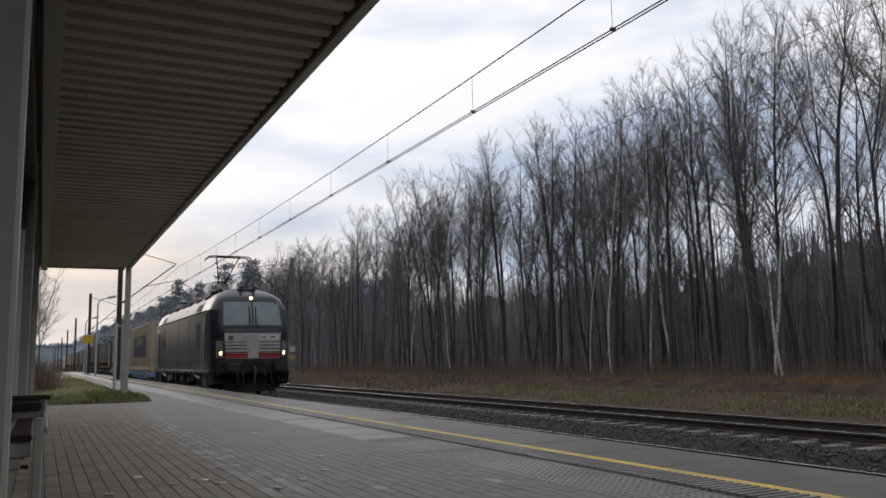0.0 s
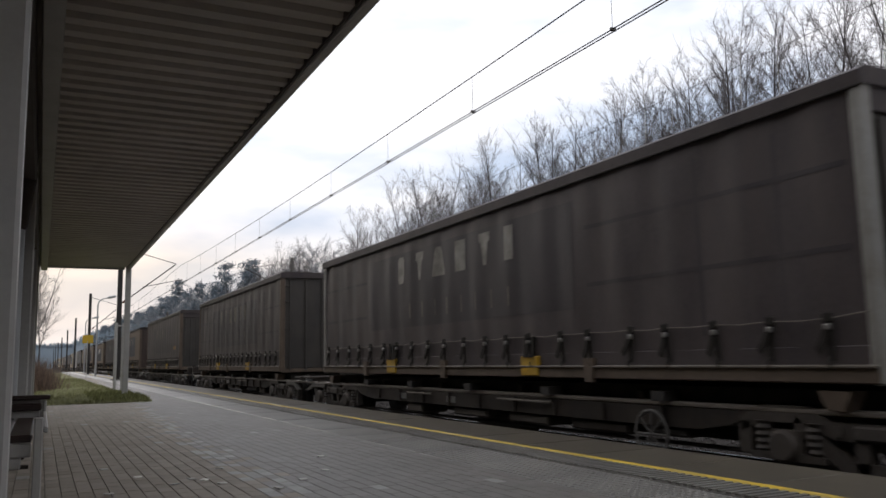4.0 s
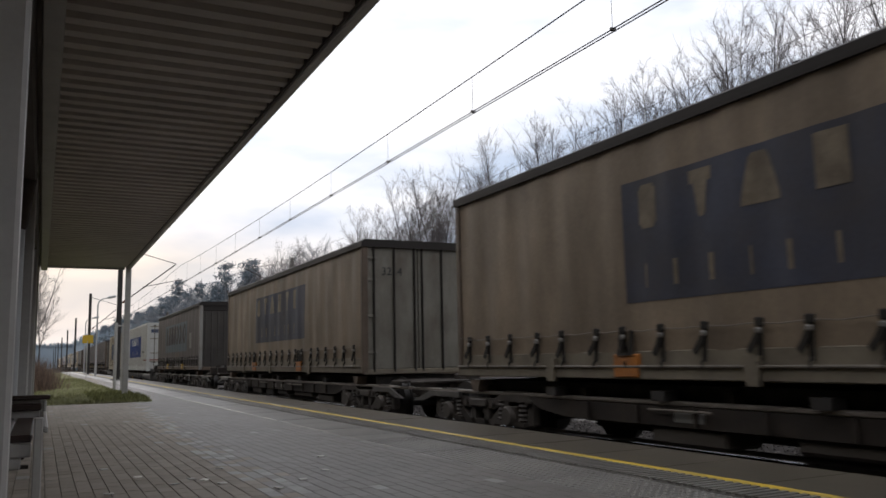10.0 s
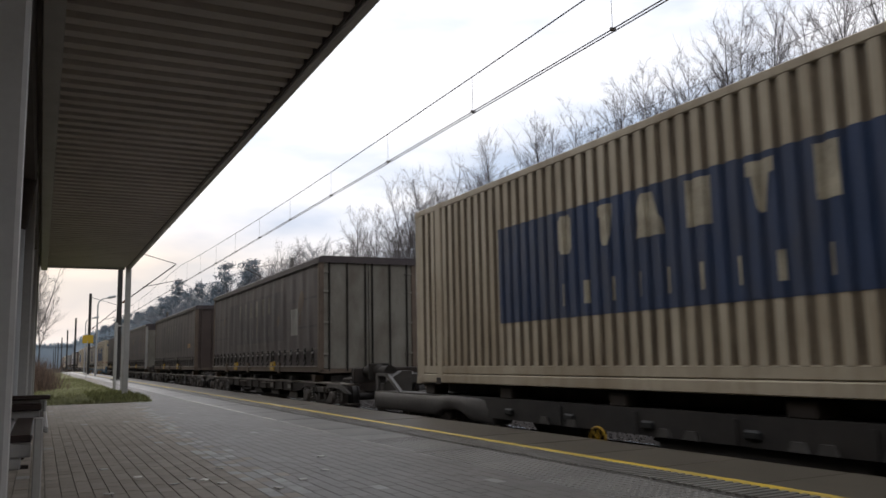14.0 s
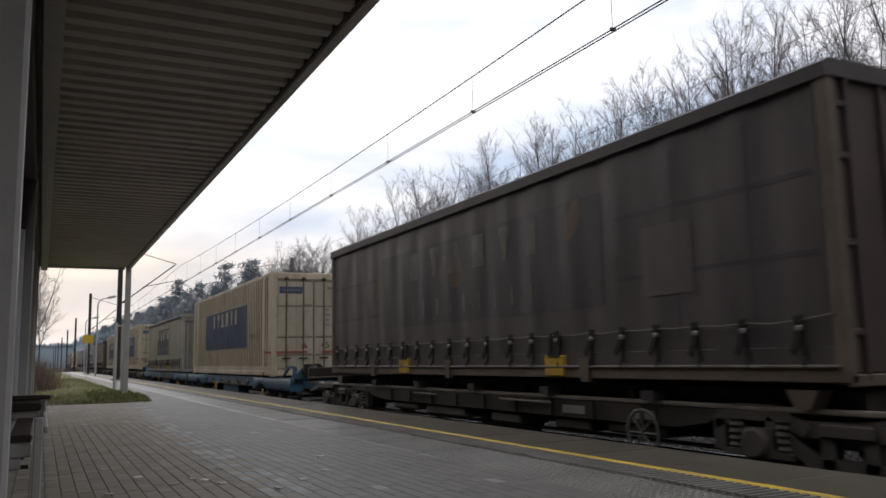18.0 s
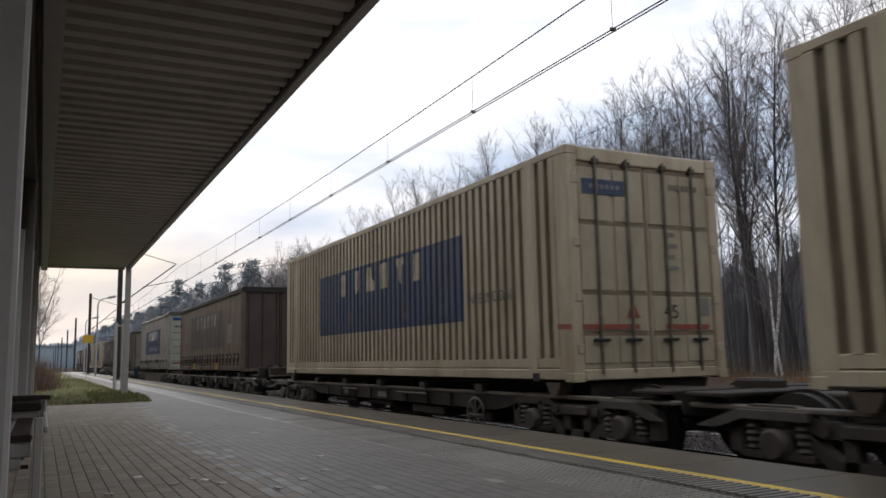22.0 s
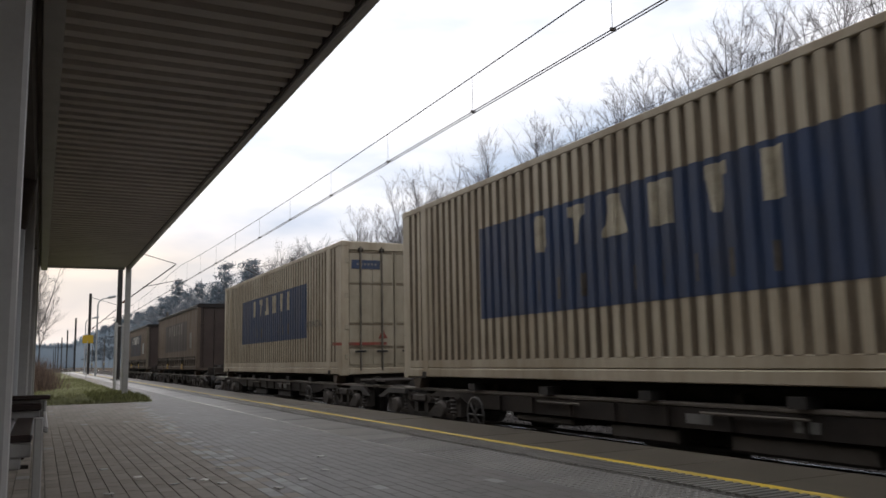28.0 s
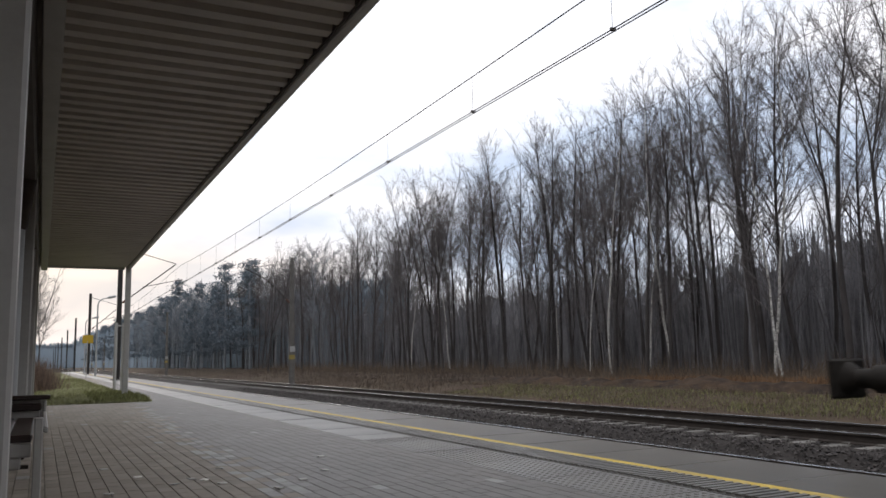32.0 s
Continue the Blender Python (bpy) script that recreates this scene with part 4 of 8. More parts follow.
def build_pines():
    rnd = random.Random(5)
    protos = []
    for s in (31, 32, 33):
        t, c = pine(s, 18)
        p = thing("pine_tree", "tall dark pine at the far end of the wood", "tree", "pines beyond the wood")
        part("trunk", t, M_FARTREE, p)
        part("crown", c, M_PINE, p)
        protos.append(p)
    spots = [(29.2 + rnd.uniform(-1.2, 1.5), 128 + i * 6.5 + rnd.uniform(-2, 2), rnd.uniform(0.78, 1.02)) for i in range(16)] + [(30.0, 159.0, 0.95), (32.5, 168.0, 0.86), (30.0, 207.0, 1.2), (31.0, 198.0, 1.06), (30.5, 217.0, 1.1)] + [(31 - i * 0.25 + rnd.uniform(-1, 2), 222 + i * 11 + rnd.uniform(-3, 3), rnd.uniform(1.0, 1.16)) for i in range(26)]
    for i, (x, y, s) in enumerate(spots):
        if i < 3:
            ob = protos[i]
            ob.matrix_basis = pose(x, y, -0.4, 0, 0, rnd.uniform(0, 360))
        else:
            ob = copy_thing(protos[i % 3], pose(x, y, -0.4, 0, 0, rnd.uniform(0, 360)))
        ob.scale = (s, s, s)


def build_undergrowth():
    rnd = random.Random(17)
    V, F = [], []

    def blades(n, xr, yr, zf, hr, w):
        for _ in range(n):
            x, y = rnd.uniform(*xr), yr[0] + (yr[1] - yr[0]) * rnd.random() ** 1.4
            h = rnd.uniform(*hr)
            a = rnd.uniform(0, 6.28)
            dx, dy = math.cos(a) * w, math.sin(a) * w
            lx, ly = rnd.uniform(-0.5, 0.5) * h, rnd.uniform(-0.5, 0.5) * h
            z = zf(x, y)
            b = len(V)
            V.extend([(x - dx, y - dy, z), (x + dx, y + dy, z), (x + lx, y + ly, z + h)])
            F.append((b, b + 1, b + 2))

    def flush(name, m, label):
        g = Geo()
        g.v, g.f, g.s = list(V), list(F), [False] * len(F)
        solid(name, g, m, label, "grass", kind="stuff", fix=False)
        V.clear()
        F.clear()
    blades(20000, (18.5, 27.0), (10, 110), ground_z, (0.05, 0.2), 0.012)
    blades(30000, (26.5, 33.5), (10, 120), ground_z, (0.1, 0.42), 0.013)
    flush("dry_grass", M_STRAW, "dry straw-coloured grass along the wood's edge")
    blades(15000, (16.6, 20.5), (8, 60), ground_z, (0.05, 0.15), 0.012)
    flush("lineside_straw", M_STRAW, "low dry grass beside the far track")
    blades(9000, (16.8, 20.5), (9, 34), ground_z, (0.05, 0.16), 0.012)
    flush("lineside_grass", M_GRASS, "low green grass beside the far track")
    blades(34000, (-4.0, 2.35), (20.05, 60), lambda x, y: 0.0, (0.03, 0.09), 0.008)
    blades(2500, (1.2, 2.45), (21.5, 27), lambda x, y: 0.0, (0.04, 0.16), 0.015)
    flush("grass_blades", M_GRASS, "green grass blades beside the platform")
    blades(9000, (23.4, 27.5), (7, 32), ground_z, (0.08, 0.32), 0.016)
    flush("russet_grass", M_RUSSET, "flattened russet dead grass behind the soil bank")
    # thin leafless brush under the first trees
    g = Geo()
    for _ in range(9000):
        x, y = rnd.uniform(27.0, 35.0), 8 + 110 * rnd.random() ** 1.3
        d = Vector((rnd.gauss(0, 0.3), rnd.gauss(0, 0.3), 1)).normalized()
        spike(g, Vector((x, y, ground_z(x, y) - 0.05)), d, rnd.uniform(0.3, 1.5), 0.012)
    solid("low_brush", g, M_STRAW, "thin brown leafless brush below the trees", "brush", kind="stuff", fix=False)
    g = Geo()
    for _ in range(7000):
        x, y = rnd.uniform(16.2, 27.0), 36 + 130 * rnd.random() ** 1.2
        d = Vector((rnd.gauss(0, 0.35), rnd.gauss(0, 0.35), 1)).normalized()
        spike(g, Vector((x, y, ground_z(x, y) - 0.05)), d, 0.12 + 0.6 * rnd.random() ** 2, 0.02)
    solid("lineside_brush", g, M_BRUSH, "dark dead brush along the far track", "brush", kind="stuff", fix=False)
    # a low bank of dark turned soil between the grass and the wood
    P = []
    for i in range(150):
        y = 4.0 + i * 0.3
        row = []
        for j in range(13):
            x = 21.2 + j * 0.22
            e = max(0.0, 1 - ((j - 6) / 6) ** 2) * min(1.0, (150 - i) / 40)
            row.append((x + 0.4 * noise.noise((y * 0.2, 0, 5)), y, ground_z(x, y) - 0.06 + e * (0.30 + 0.26 * noise.noise((x * 0.9, y * 0.5, 2)) + 0.14 * noise.noise((x * 3.5, y * 3.5, 4)))))
        P.append(row)
    solid("soil_bank", Geo().grid(P), M_SOIL, "low uneven bank of dark turned soil", "soil", kind="structure")
    # brown shrubs left of the grass
    for k, (sx, sy, n, hh) in enumerate(((-0.75, 33.0, 2200, 1.35), (-2.2, 35.0, 1800, 1.6), (-0.9, 40.0, 1500, 1.6))):
        g = Geo()
        for _ in range(n):
            p = Vector((sx + rnd.gauss(0, 0.55), sy + rnd.gauss(0, 1.2), 0))
            d = Vector((rnd.gauss(0, 0.35), rnd.gauss(0, 0.35), 1)).normalized()
            spike(g, p, d, rnd.uniform(0.6, hh), 0.012)
        solid("bare_shrub", g, M_SHRUB, "brown leafless shrub on the grass verge", "shrub", "shrubs on the verge", fix=False)


build_wood()
build_light_blocks()
build_pines()
build_undergrowth()

# ---- the train ----
TRAVEL = [(0, -1.5), (0.5, 8.85), (1, 19.92), (1.5, 30.2), (2, 40.265), (4, 79.927), (6, 118.788), (8, 156.747), (10, 193.778), (12, 229.912), (14, 265.213), (16, 299.767),
          (18, 333.673), (20, 367.033), (22, 399.949), (24, 432.522), (26, 464.859), (28, 497.073), (30, 529.299), (32, 561.706)]
HW = 1.27  # half width of the loads

M_TAN = mat("dusty_cream_container_paint", (0.435, 0.375, 0.278), 0.55, var=0.12, scale=1.5, fine=30, bump=0.06, dirt=(0.215, 0.158, 0.094), dirt_amt=0.65, dirt_scale=1.6, dirt_stretch=(1, 1, 0.25))
# groove tones: dirt and recess shade put into one colour; door seams use M_GROOVE
M_GROOVE = mat("groove_dirt_and_shade", (0.205, 0.165, 0.115), 0.65, var=0.25, scale=2.5, fine=30, bump=0.06, dirt=(0.092, 0.068, 0.045), dirt_amt=0.6, dirt_scale=2.0, dirt_stretch=(1, 1, 0.3))
M_GROOVEW = mat("pale_groove_dirt_and_shade", (0.40, 0.39, 0.36), 0.6, var=0.15, scale=2.5, fine=30, bump=0.05, dirt=(0.28, 0.26, 0.22), dirt_amt=0.5, dirt_scale=2.0, dirt_stretch=(1, 1, 0.3))
M_TANDOOR = mat("cream_door_paint", (0.36, 0.315, 0.232), 0.5, var=0.1, scale=2, fine=30, bump=0.05, dirt=(0.200, 0.160, 0.104), dirt_amt=0.55, dirt_scale=2.0, dirt_stretch=(1, 1, 0.4))
M_WHITECON = mat("white_container_paint", (0.496, 0.496, 0.464), 0.5, var=0.08, scale=1.5, fine=30, bump=0.05, dirt=(0.288, 0.272, 0.232), dirt_amt=0.55, dirt_scale=1.4, dirt_stretch=(1, 1, 0.3))
M_NAVY = mat("faded_navy_panel", (0.035, 0.055, 0.11), 0.55, var=0.15, scale=2, fine=30, bump=0.05, dirt=(0.10, 0.09, 0.08), dirt_amt=0.4, dirt_scale=1.6, dirt_stretch=(1, 1, 0.3))
M_BLUEP = mat("bright_blue_panel", (0.018, 0.05, 0.20), 0.55, var=0.12, scale=2, fine=30, bump=0.04, dirt=(0.045, 0.05, 0.08), dirt_amt=0.45, dirt_scale=1.6, spec=0.15)
M_CREAMBAR = mat("cream_lettering_paint", (0.416, 0.368, 0.272), 0.55, var=0.2, scale=5, fine=40, bump=0.04, dirt=(0.160, 0.136, 0.104), dirt_amt=0.5, dirt_scale=3)
M_WHITEBAR = mat("white_lettering_paint", (0.66, 0.65, 0.60), 0.55, var=0.15, scale=5, fine=40, bump=0.04, dirt=(0.3, 0.28, 0.25), dirt_amt=0.4, dirt_scale=3)
M_FAINTBAR = mat("soot_stained_lettering", (0.115, 0.1, 0.085), 0.65, var=0.3, scale=5, fine=40, bump=0.04, dirt=(0.05, 0.041, 0.034), dirt_amt=0.85, dirt_scale=2.2)
M_DIMBAR = mat("dusty_lettering", (0.26, 0.245, 0.215), 0.65, var=0.3, scale=5, fine=40, bump=0.04, dirt=(0.09, 0.075, 0.06), dirt_amt=0.8, dirt_scale=2.6)
M_SOOT = mat("soot_brown_curtain", (0.057, 0.047, 0.048), 0.6, var=0.34, scale=0.75, fine=25, bump=0.12, dirt=(0.085, 0.069, 0.063), dirt_amt=0.65, dirt_scale=1.6, dirt_stretch=(1, 1, 0.28), spec=0.25)
M_BROWN = mat("dust_brown_curtain", (0.140, 0.101, 0.073), 0.6, var=0.26, scale=0.75, fine=25, bump=0.12, dirt=(0.078, 0.058, 0.046), dirt_amt=0.5, dirt_scale=1.3, dirt_stretch=(1, 1, 0.28), spec=0.25)
M_OLIVE = mat("dusty_olive_curtain", (0.2040, 0.1560, 0.1069), 0.6, var=0.34, scale=0.75, fine=25, bump=0.12, dirt=(0.09, 0.07, 0.052), dirt_amt=0.55, dirt_scale=1.3, dirt_stretch=(1, 1, 0.28), spec=0.25)
M_GREYC = mat("silver_grey_curtain", (0.285, 0.275, 0.268), 0.55, var=0.2, scale=0.75, fine=25, bump=0.1, dirt=(0.14, 0.13, 0.122), dirt_amt=0.6, dirt_scale=1.3, dirt_stretch=(1, 1, 0.28), spec=0.2)
M_BEIGEC = mat("dusty_beige_curtain", (0.248, 0.226, 0.182), 0.55, var=0.2, scale=0.75, fine=25, bump=0.1, dirt=(0.143, 0.121, 0.094), dirt_amt=0.75, dirt_scale=1.3, dirt_stretch=(1, 1, 0.28))
M_SOOTPANEL = mat("soot_covered_navy_panel", (0.038, 0.032, 0.035), 0.6, var=0.3, scale=0.75, fine=25, bump=0.08, dirt=(0.056, 0.045, 0.044), dirt_amt=0.5, dirt_scale=0.9)
M_NAVYC = mat("soot_stained_navy_print", (0.0423, 0.0460, 0.0647), 0.6, var=0.34, scale=0.75, fine=25, bump=0.08, dirt=(0.055, 0.046, 0.04), dirt_amt=0.5, dirt_scale=0.9, spec=0.2)
M_STEELBLUE = mat("faded_blue_grey_panel", (0.072, 0.102, 0.122), 0.6, var=0.25, scale=1.2, fine=25, bump=0.08, dirt=(0.06, 0.05, 0.042), dirt_amt=0.6, dirt_scale=1.2)
M_ROOFTARP = mat("dark_roof_tarpaulin", (0.020, 0.016, 0.014), 0.65, var=0.25, scale=1.5, fine=25, bump=0.15)
M_BLUEQ = mat("dulled_navy_blue_panel", (0.021, 0.042, 0.115), 0.55, var=0.12, scale=2, fine=30, bump=0.04, dirt=(0.042, 0.046, 0.062), dirt_amt=0.45, dirt_scale=1.6, spec=0.15)
M_GREYROOF = mat("grey_roof_tarpaulin", (0.075, 0.069, 0.069), 0.42, var=0.2, scale=1.5, fine=25, bump=0.1, dirt=(0.05, 0.045, 0.045), dirt_amt=0.6, dirt_scale=1.4)
M_RUSTDOOR = mat("red_brown_door_steel", (0.058, 0.041, 0.034), 0.6, var=0.25, scale=1.5, fine=25, bump=0.12, dirt=(0.044, 0.034, 0.029), dirt_amt=0.6, dirt_scale=1.4, dirt_stretch=(1, 1, 0.4))
M_DARKDOOR = mat("soot_grey_door_steel", (0.048, 0.043, 0.039), 0.6, var=0.25, scale=1.5, fine=25, bump=0.12, dirt=(0.076, 0.066, 0.053), dirt_amt=0.5, dirt_scale=1.4, dirt_stretch=(1, 1, 0.4))
M_GREYDOOR = mat("stained_grey_door_steel", (0.172, 0.162, 0.135), 0.6, var=0.18, scale=1.5, fine=25, bump=0.1, dirt=(0.081, 0.063, 0.045), dirt_amt=0.7, dirt_scale=1.6, dirt_stretch=(1, 1, 0.4))
M_WHITEDOOR = mat("off_white_door_steel", (0.344, 0.353, 0.292), 0.55, var=0.1, scale=1.5, fine=25, bump=0.06, dirt=(0.170, 0.162, 0.123), dirt_amt=0.6, dirt_scale=1.6, dirt_stretch=(1, 1, 0.4), spec=0.25)
M_ALUSLAT = mat("worn_aluminium_trim", (0.32, 0.31, 0.29), 0.45, metal=0.4, var=0.2, scale=2, fine=25, bump=0.1, dirt=(0.12, 0.1, 0.08), dirt_amt=0.6, dirt_scale=2)
M_FRAME = mat("grimy_wagon_steel", (0.027, 0.022, 0.019), 0.7, var=0.3, scale=2, fine=25, bump=0.2, dirt=(0.058, 0.044, 0.034), dirt_amt=0.6, dirt_scale=1.8, spec=0.25)
# black of the straps, also of the blocks that paint shade under loads
M_STRAP = mat("black_strap_and_shade_fill", (0.018, 0.016, 0.014), 0.8, var=0.3, scale=6, fine=40, bump=0.1, dirt=(0.05, 0.042, 0.034), dirt_amt=0.5, dirt_scale=4, spec=0.2)
M_BOGIE = mat("greasy_bogie_steel", (0.05, 0.043, 0.038), 0.65, var=0.35, scale=4, fine=30, bump=0.25, dirt=(0.075, 0.06, 0.047), dirt_amt=0.5, dirt_scale=3, spec=0.3)
M_WHEEL = mat("dark_wheel_steel", (0.03, 0.027, 0.025), 0.5, metal=0.3, var=0.3, scale=4, fine=30, bump=0.1)
M_BLUEW = mat("bright_blue_wagon_paint", (0.042, 0.235, 0.53), 0.42, var=0.15, scale=2, fine=25, bump=0.08, dirt=(0.06, 0.10, 0.15), dirt_amt=0.5, dirt_scale=1.4)
M_BLUEW2 = mat("grimy_blue_wagon_paint", (0.042, 0.115, 0.185), 0.55, var=0.2, scale=2, fine=25, bump=0.1, dirt=(0.05, 0.055, 0.06), dirt_amt=0.75, dirt_scale=1.4)
M_BLUEW3 = mat("blackened_blue_wagon_paint", (0.034, 0.068, 0.096), 0.55, var=0.25, scale=2, fine=25, bump=0.1, dirt=(0.034, 0.034, 0.036), dirt_amt=0.8, dirt_scale=1.2)
M_GREYW = mat("grimy_grey_wagon_paint", (0.092, 0.086, 0.080), 0.55, var=0.2, scale=2, fine=25, bump=0.1, dirt=(0.040, 0.035, 0.030), dirt_amt=0.7, dirt_scale=1.4)
M_GRAPPLE = mat("yellow_grapple_pad", (0.42, 0.25, 0.016), 0.5, var=0.2, scale=5, fine=30, bump=0.05, dirt=(0.16, 0.11, 0.04), dirt_amt=0.5, dirt_scale=4)
M_ORANGE = mat("orange_grapple_pad", (0.36, 0.13, 0.025), 0.5, var=0.2, scale=5, fine=30, bump=0.05, dirt=(0.16, 0.08, 0.04), dirt_amt=0.5, dirt_scale=4)
M_DULLRED = mat("dull_red_marking", (0.27, 0.062, 0.045), 0.6, var=0.3, scale=5, fine=30, bump=0.04, dirt=(0.16, 0.12, 0.085), dirt_amt=0.7, dirt_scale=3, spec=0.2)
M_RED = mat("red_marking_paint", (0.25, 0.018, 0.02), 0.5, var=0.15, scale=5, fine=30, bump=0.04, dirt=(0.1, 0.04, 0.035), dirt_amt=0.6, dirt_scale=3, spec=0.25)
M_BLACK = mat("black_paint", (0.018, 0.018, 0.018), 0.5, var=0.2, bump=0.05)
M_CLASP = mat("bright_clasp_steel", (0.22, 0.21, 0.195), 0.42, metal=0.5, var=0.2, bump=0.02)
M_CORD = mat("pale_dusty_cord", (0.155, 0.134, 0.112), 0.7, var=0.2, bump=0.0)
M_LIP = mat("pale_edge_lip", (0.16, 0.14, 0.118), 0.5, var=0.3, scale=3, fine=30, bump=0.1, dirt=(0.09, 0.072, 0.055), dirt_amt=0.6, dirt_scale=2.5)
M_SIDETEXT = mat("thin_dark_lettering_paint", (0.09, 0.085, 0.08), 0.6, var=0.2, bump=0.0)
M_CASE = mat("dusty_equipment_case", (0.07, 0.06, 0.05), 0.6, var=0.25, scale=2, fine=25, bump=0.1, dirt=(0.06, 0.048, 0.038), dirt_amt=0.6, dirt_scale=1.6)
M_RUSTSKIRT = mat("rusty_side_plate", (0.105, 0.078, 0.056), 0.7, var=0.3, scale=2, fine=25, bump=0.15, dirt=(0.06, 0.045, 0.034), dirt_amt=0.6, dirt_scale=1.2)
M_SOCKET = mat("dull_orange_socket_paint", (0.26, 0.14, 0.05), 0.6, var=0.25, bump=0.05, dirt=(0.10, 0.07, 0.045), dirt_amt=0.6, dirt_scale=4)
M_DUSK = mat("dusky_grey_curtain", (0.086, 0.071, 0.066), 0.6, var=0.34, scale=0.75, fine=25, bump=0.12, dirt=(0.062, 0.05, 0.045), dirt_amt=0.5, dirt_scale=1.3, dirt_stretch=(1, 1, 0.28), spec=0.25)
M_CASEPALE = mat("pale_dusty_case", (0.155, 0.14, 0.122), 0.6, var=0.25, scale=2, fine=25, bump=0.1, dirt=(0.08, 0.066, 0.053), dirt_amt=0.6, dirt_scale=1.6)
M_BROWNPANEL = mat("faint_brown_print", (0.080, 0.067, 0.064), 0.6, var=0.34, scale=0.75, fine=25, bump=0.08, dirt=(0.068, 0.055, 0.047), dirt_amt=0.55, dirt_scale=0.9, spec=0.2)
M_SEAMB = mat("faint_brown_reinforcing_band", (0.150, 0.109, 0.078), 0.65, var=0.3, scale=1.5, fine=30, bump=0.1, dirt=(0.10, 0.074, 0.055), dirt_amt=0.7, dirt_scale=1.1, spec=0.2)
M_SEAM = mat("dusty_reinforcing_band", (0.104, 0.076, 0.056), 0.65, var=0.3, scale=1.5, fine=30, bump=0.1, dirt=(0.072, 0.053, 0.041), dirt_amt=0.8, dirt_scale=1.1, spec=0.2)
M_SKIRT = mat("dusty_bottom_rail", (0.115, 0.086, 0.064), 0.6, var=0.25, scale=2, fine=25, bump=0.1, dirt=(0.06, 0.045, 0.035), dirt_amt=0.6, dirt_scale=1.5, spec=0.25)
M_SKIRT2 = mat("pale_dusty_bottom_rail", (0.180, 0.155, 0.115), 0.6, var=0.2, scale=2, fine=25, bump=0.1, dirt=(0.088, 0.072, 0.054), dirt_amt=0.6, dirt_scale=1.5, spec=0.25)
M_LOCKBAR = mat("grimy_galvanised_bar", (0.165, 0.145, 0.115), 0.5, metal=0.2, var=0.25, scale=4, fine=30, bump=0.1, dirt=(0.06, 0.05, 0.042), dirt_amt=0.6, dirt_scale=3)
M_TANBAR = mat("dusty_tan_lettering", (0.17, 0.138, 0.098), 0.65, var=0.3, scale=5, fine=40, bump=0.04, dirt=(0.08, 0.064, 0.048), dirt_amt=0.7, dirt_scale=2.4, spec=0.2)
M_GIRDER = mat("blackened_girder_steel", (0.030, 0.028, 0.027), 0.7, var=0.35, scale=2, fine=25, bump=0.15, dirt=(0.055, 0.047, 0.04), dirt_amt=0.5, dirt_scale=1.2, spec=0.25)
M_OLDPRINT = mat("blackened_old_print", (0.026, 0.023, 0.023), 0.6, var=0.34, scale=0.9, fine=25, bump=0.08, dirt=(0.05, 0.043, 0.038), dirt_amt=0.5, dirt_scale=1.1, spec=0.2)
M_PALEPRINT = mat("pale_printed_sticker", (0.42, 0.45, 0.46), 0.55, var=0.12, scale=3, fine=30, bump=0.03, dirt=(0.26, 0.26, 0.25), dirt_amt=0.5, dirt_scale=2, spec=0.2)
M_DIAMOND = mat("pale_blue_grey_placard", (0.26, 0.27, 0.30), 0.6, var=0.15, scale=3, fine=30, bump=0.03, dirt=(0.15, 0.14, 0.13), dirt_amt=0.6, dirt_scale=2, spec=0.2)
M_STICKER = mat("pale_grey_sticker", (0.195, 0.189, 0.176), 0.6, var=0.15, scale=3, fine=30, bump=0.03, dirt=(0.105, 0.091, 0.077), dirt_amt=0.5, dirt_scale=2)

_shared = {}


def shared(key, maker):
    if key not in _shared:
        _shared[key] = maker().mesh(key)
    return _shared[key]


def words(text, size, x, y, z, face, material, parent):
    """Numbers that stand on a door, in the built-in font. face 'front': seen from the front end."""
    cu = bpy.data.curves.new("number_stencil", "FONT")
    cu.body, cu.size, cu.extrude, cu.align_x = text, size, 0.002, "CENTER"
    ob = bpy.data.objects.new("number_stencil", cu)
    me = bpy.data.meshes.new_from_object(ob)
    bpy.data.objects.remove(ob)
    me.transform(Matrix.Translation((x, y, z)) @ Matrix.Rotation(radians(90), 4, "X"))
    part("number_stencil", me, material, parent, "stencilled number")


def side_words(text, size, x, y, z, material, parent):
    """Thin lettering along the near side, in the built-in font."""
    cu = bpy.data.curves.new("side_lettering", "FONT")
    cu.body, cu.size, cu.extrude, cu.align_x = text, size, 0.001, "CENTER"
    ob = bpy.data.objects.new("side_lettering", cu)
    me = bpy.data.meshes.new_from_object(ob)
    bpy.data.objects.remove(ob)
    me.transform(Matrix(((0, 0, -1, x), (-1, 0, 0, y), (0, 1, 0, z), (0, 0, 0, 1))))
    part("side_lettering", me, material, parent, "thin dark lettering")


def corr_profile(L, pitch=0.222, depth=0.042, y0=0.30):
    """Points (y, inset) of a corrugated side wall."""
    pts = []
    n = int((L - 2 * y0) / pitch)
    st = (L - 2 * y0) / n
    for i in range(n):
        y = y0 + i * st
        pts += [(y, 0.0), (y + st * 0.50, 0.0), (y + st * 0.58, depth), (y + st * 0.92, depth)]
    pts.append((y0 + n * st, 0.0))
    return pts


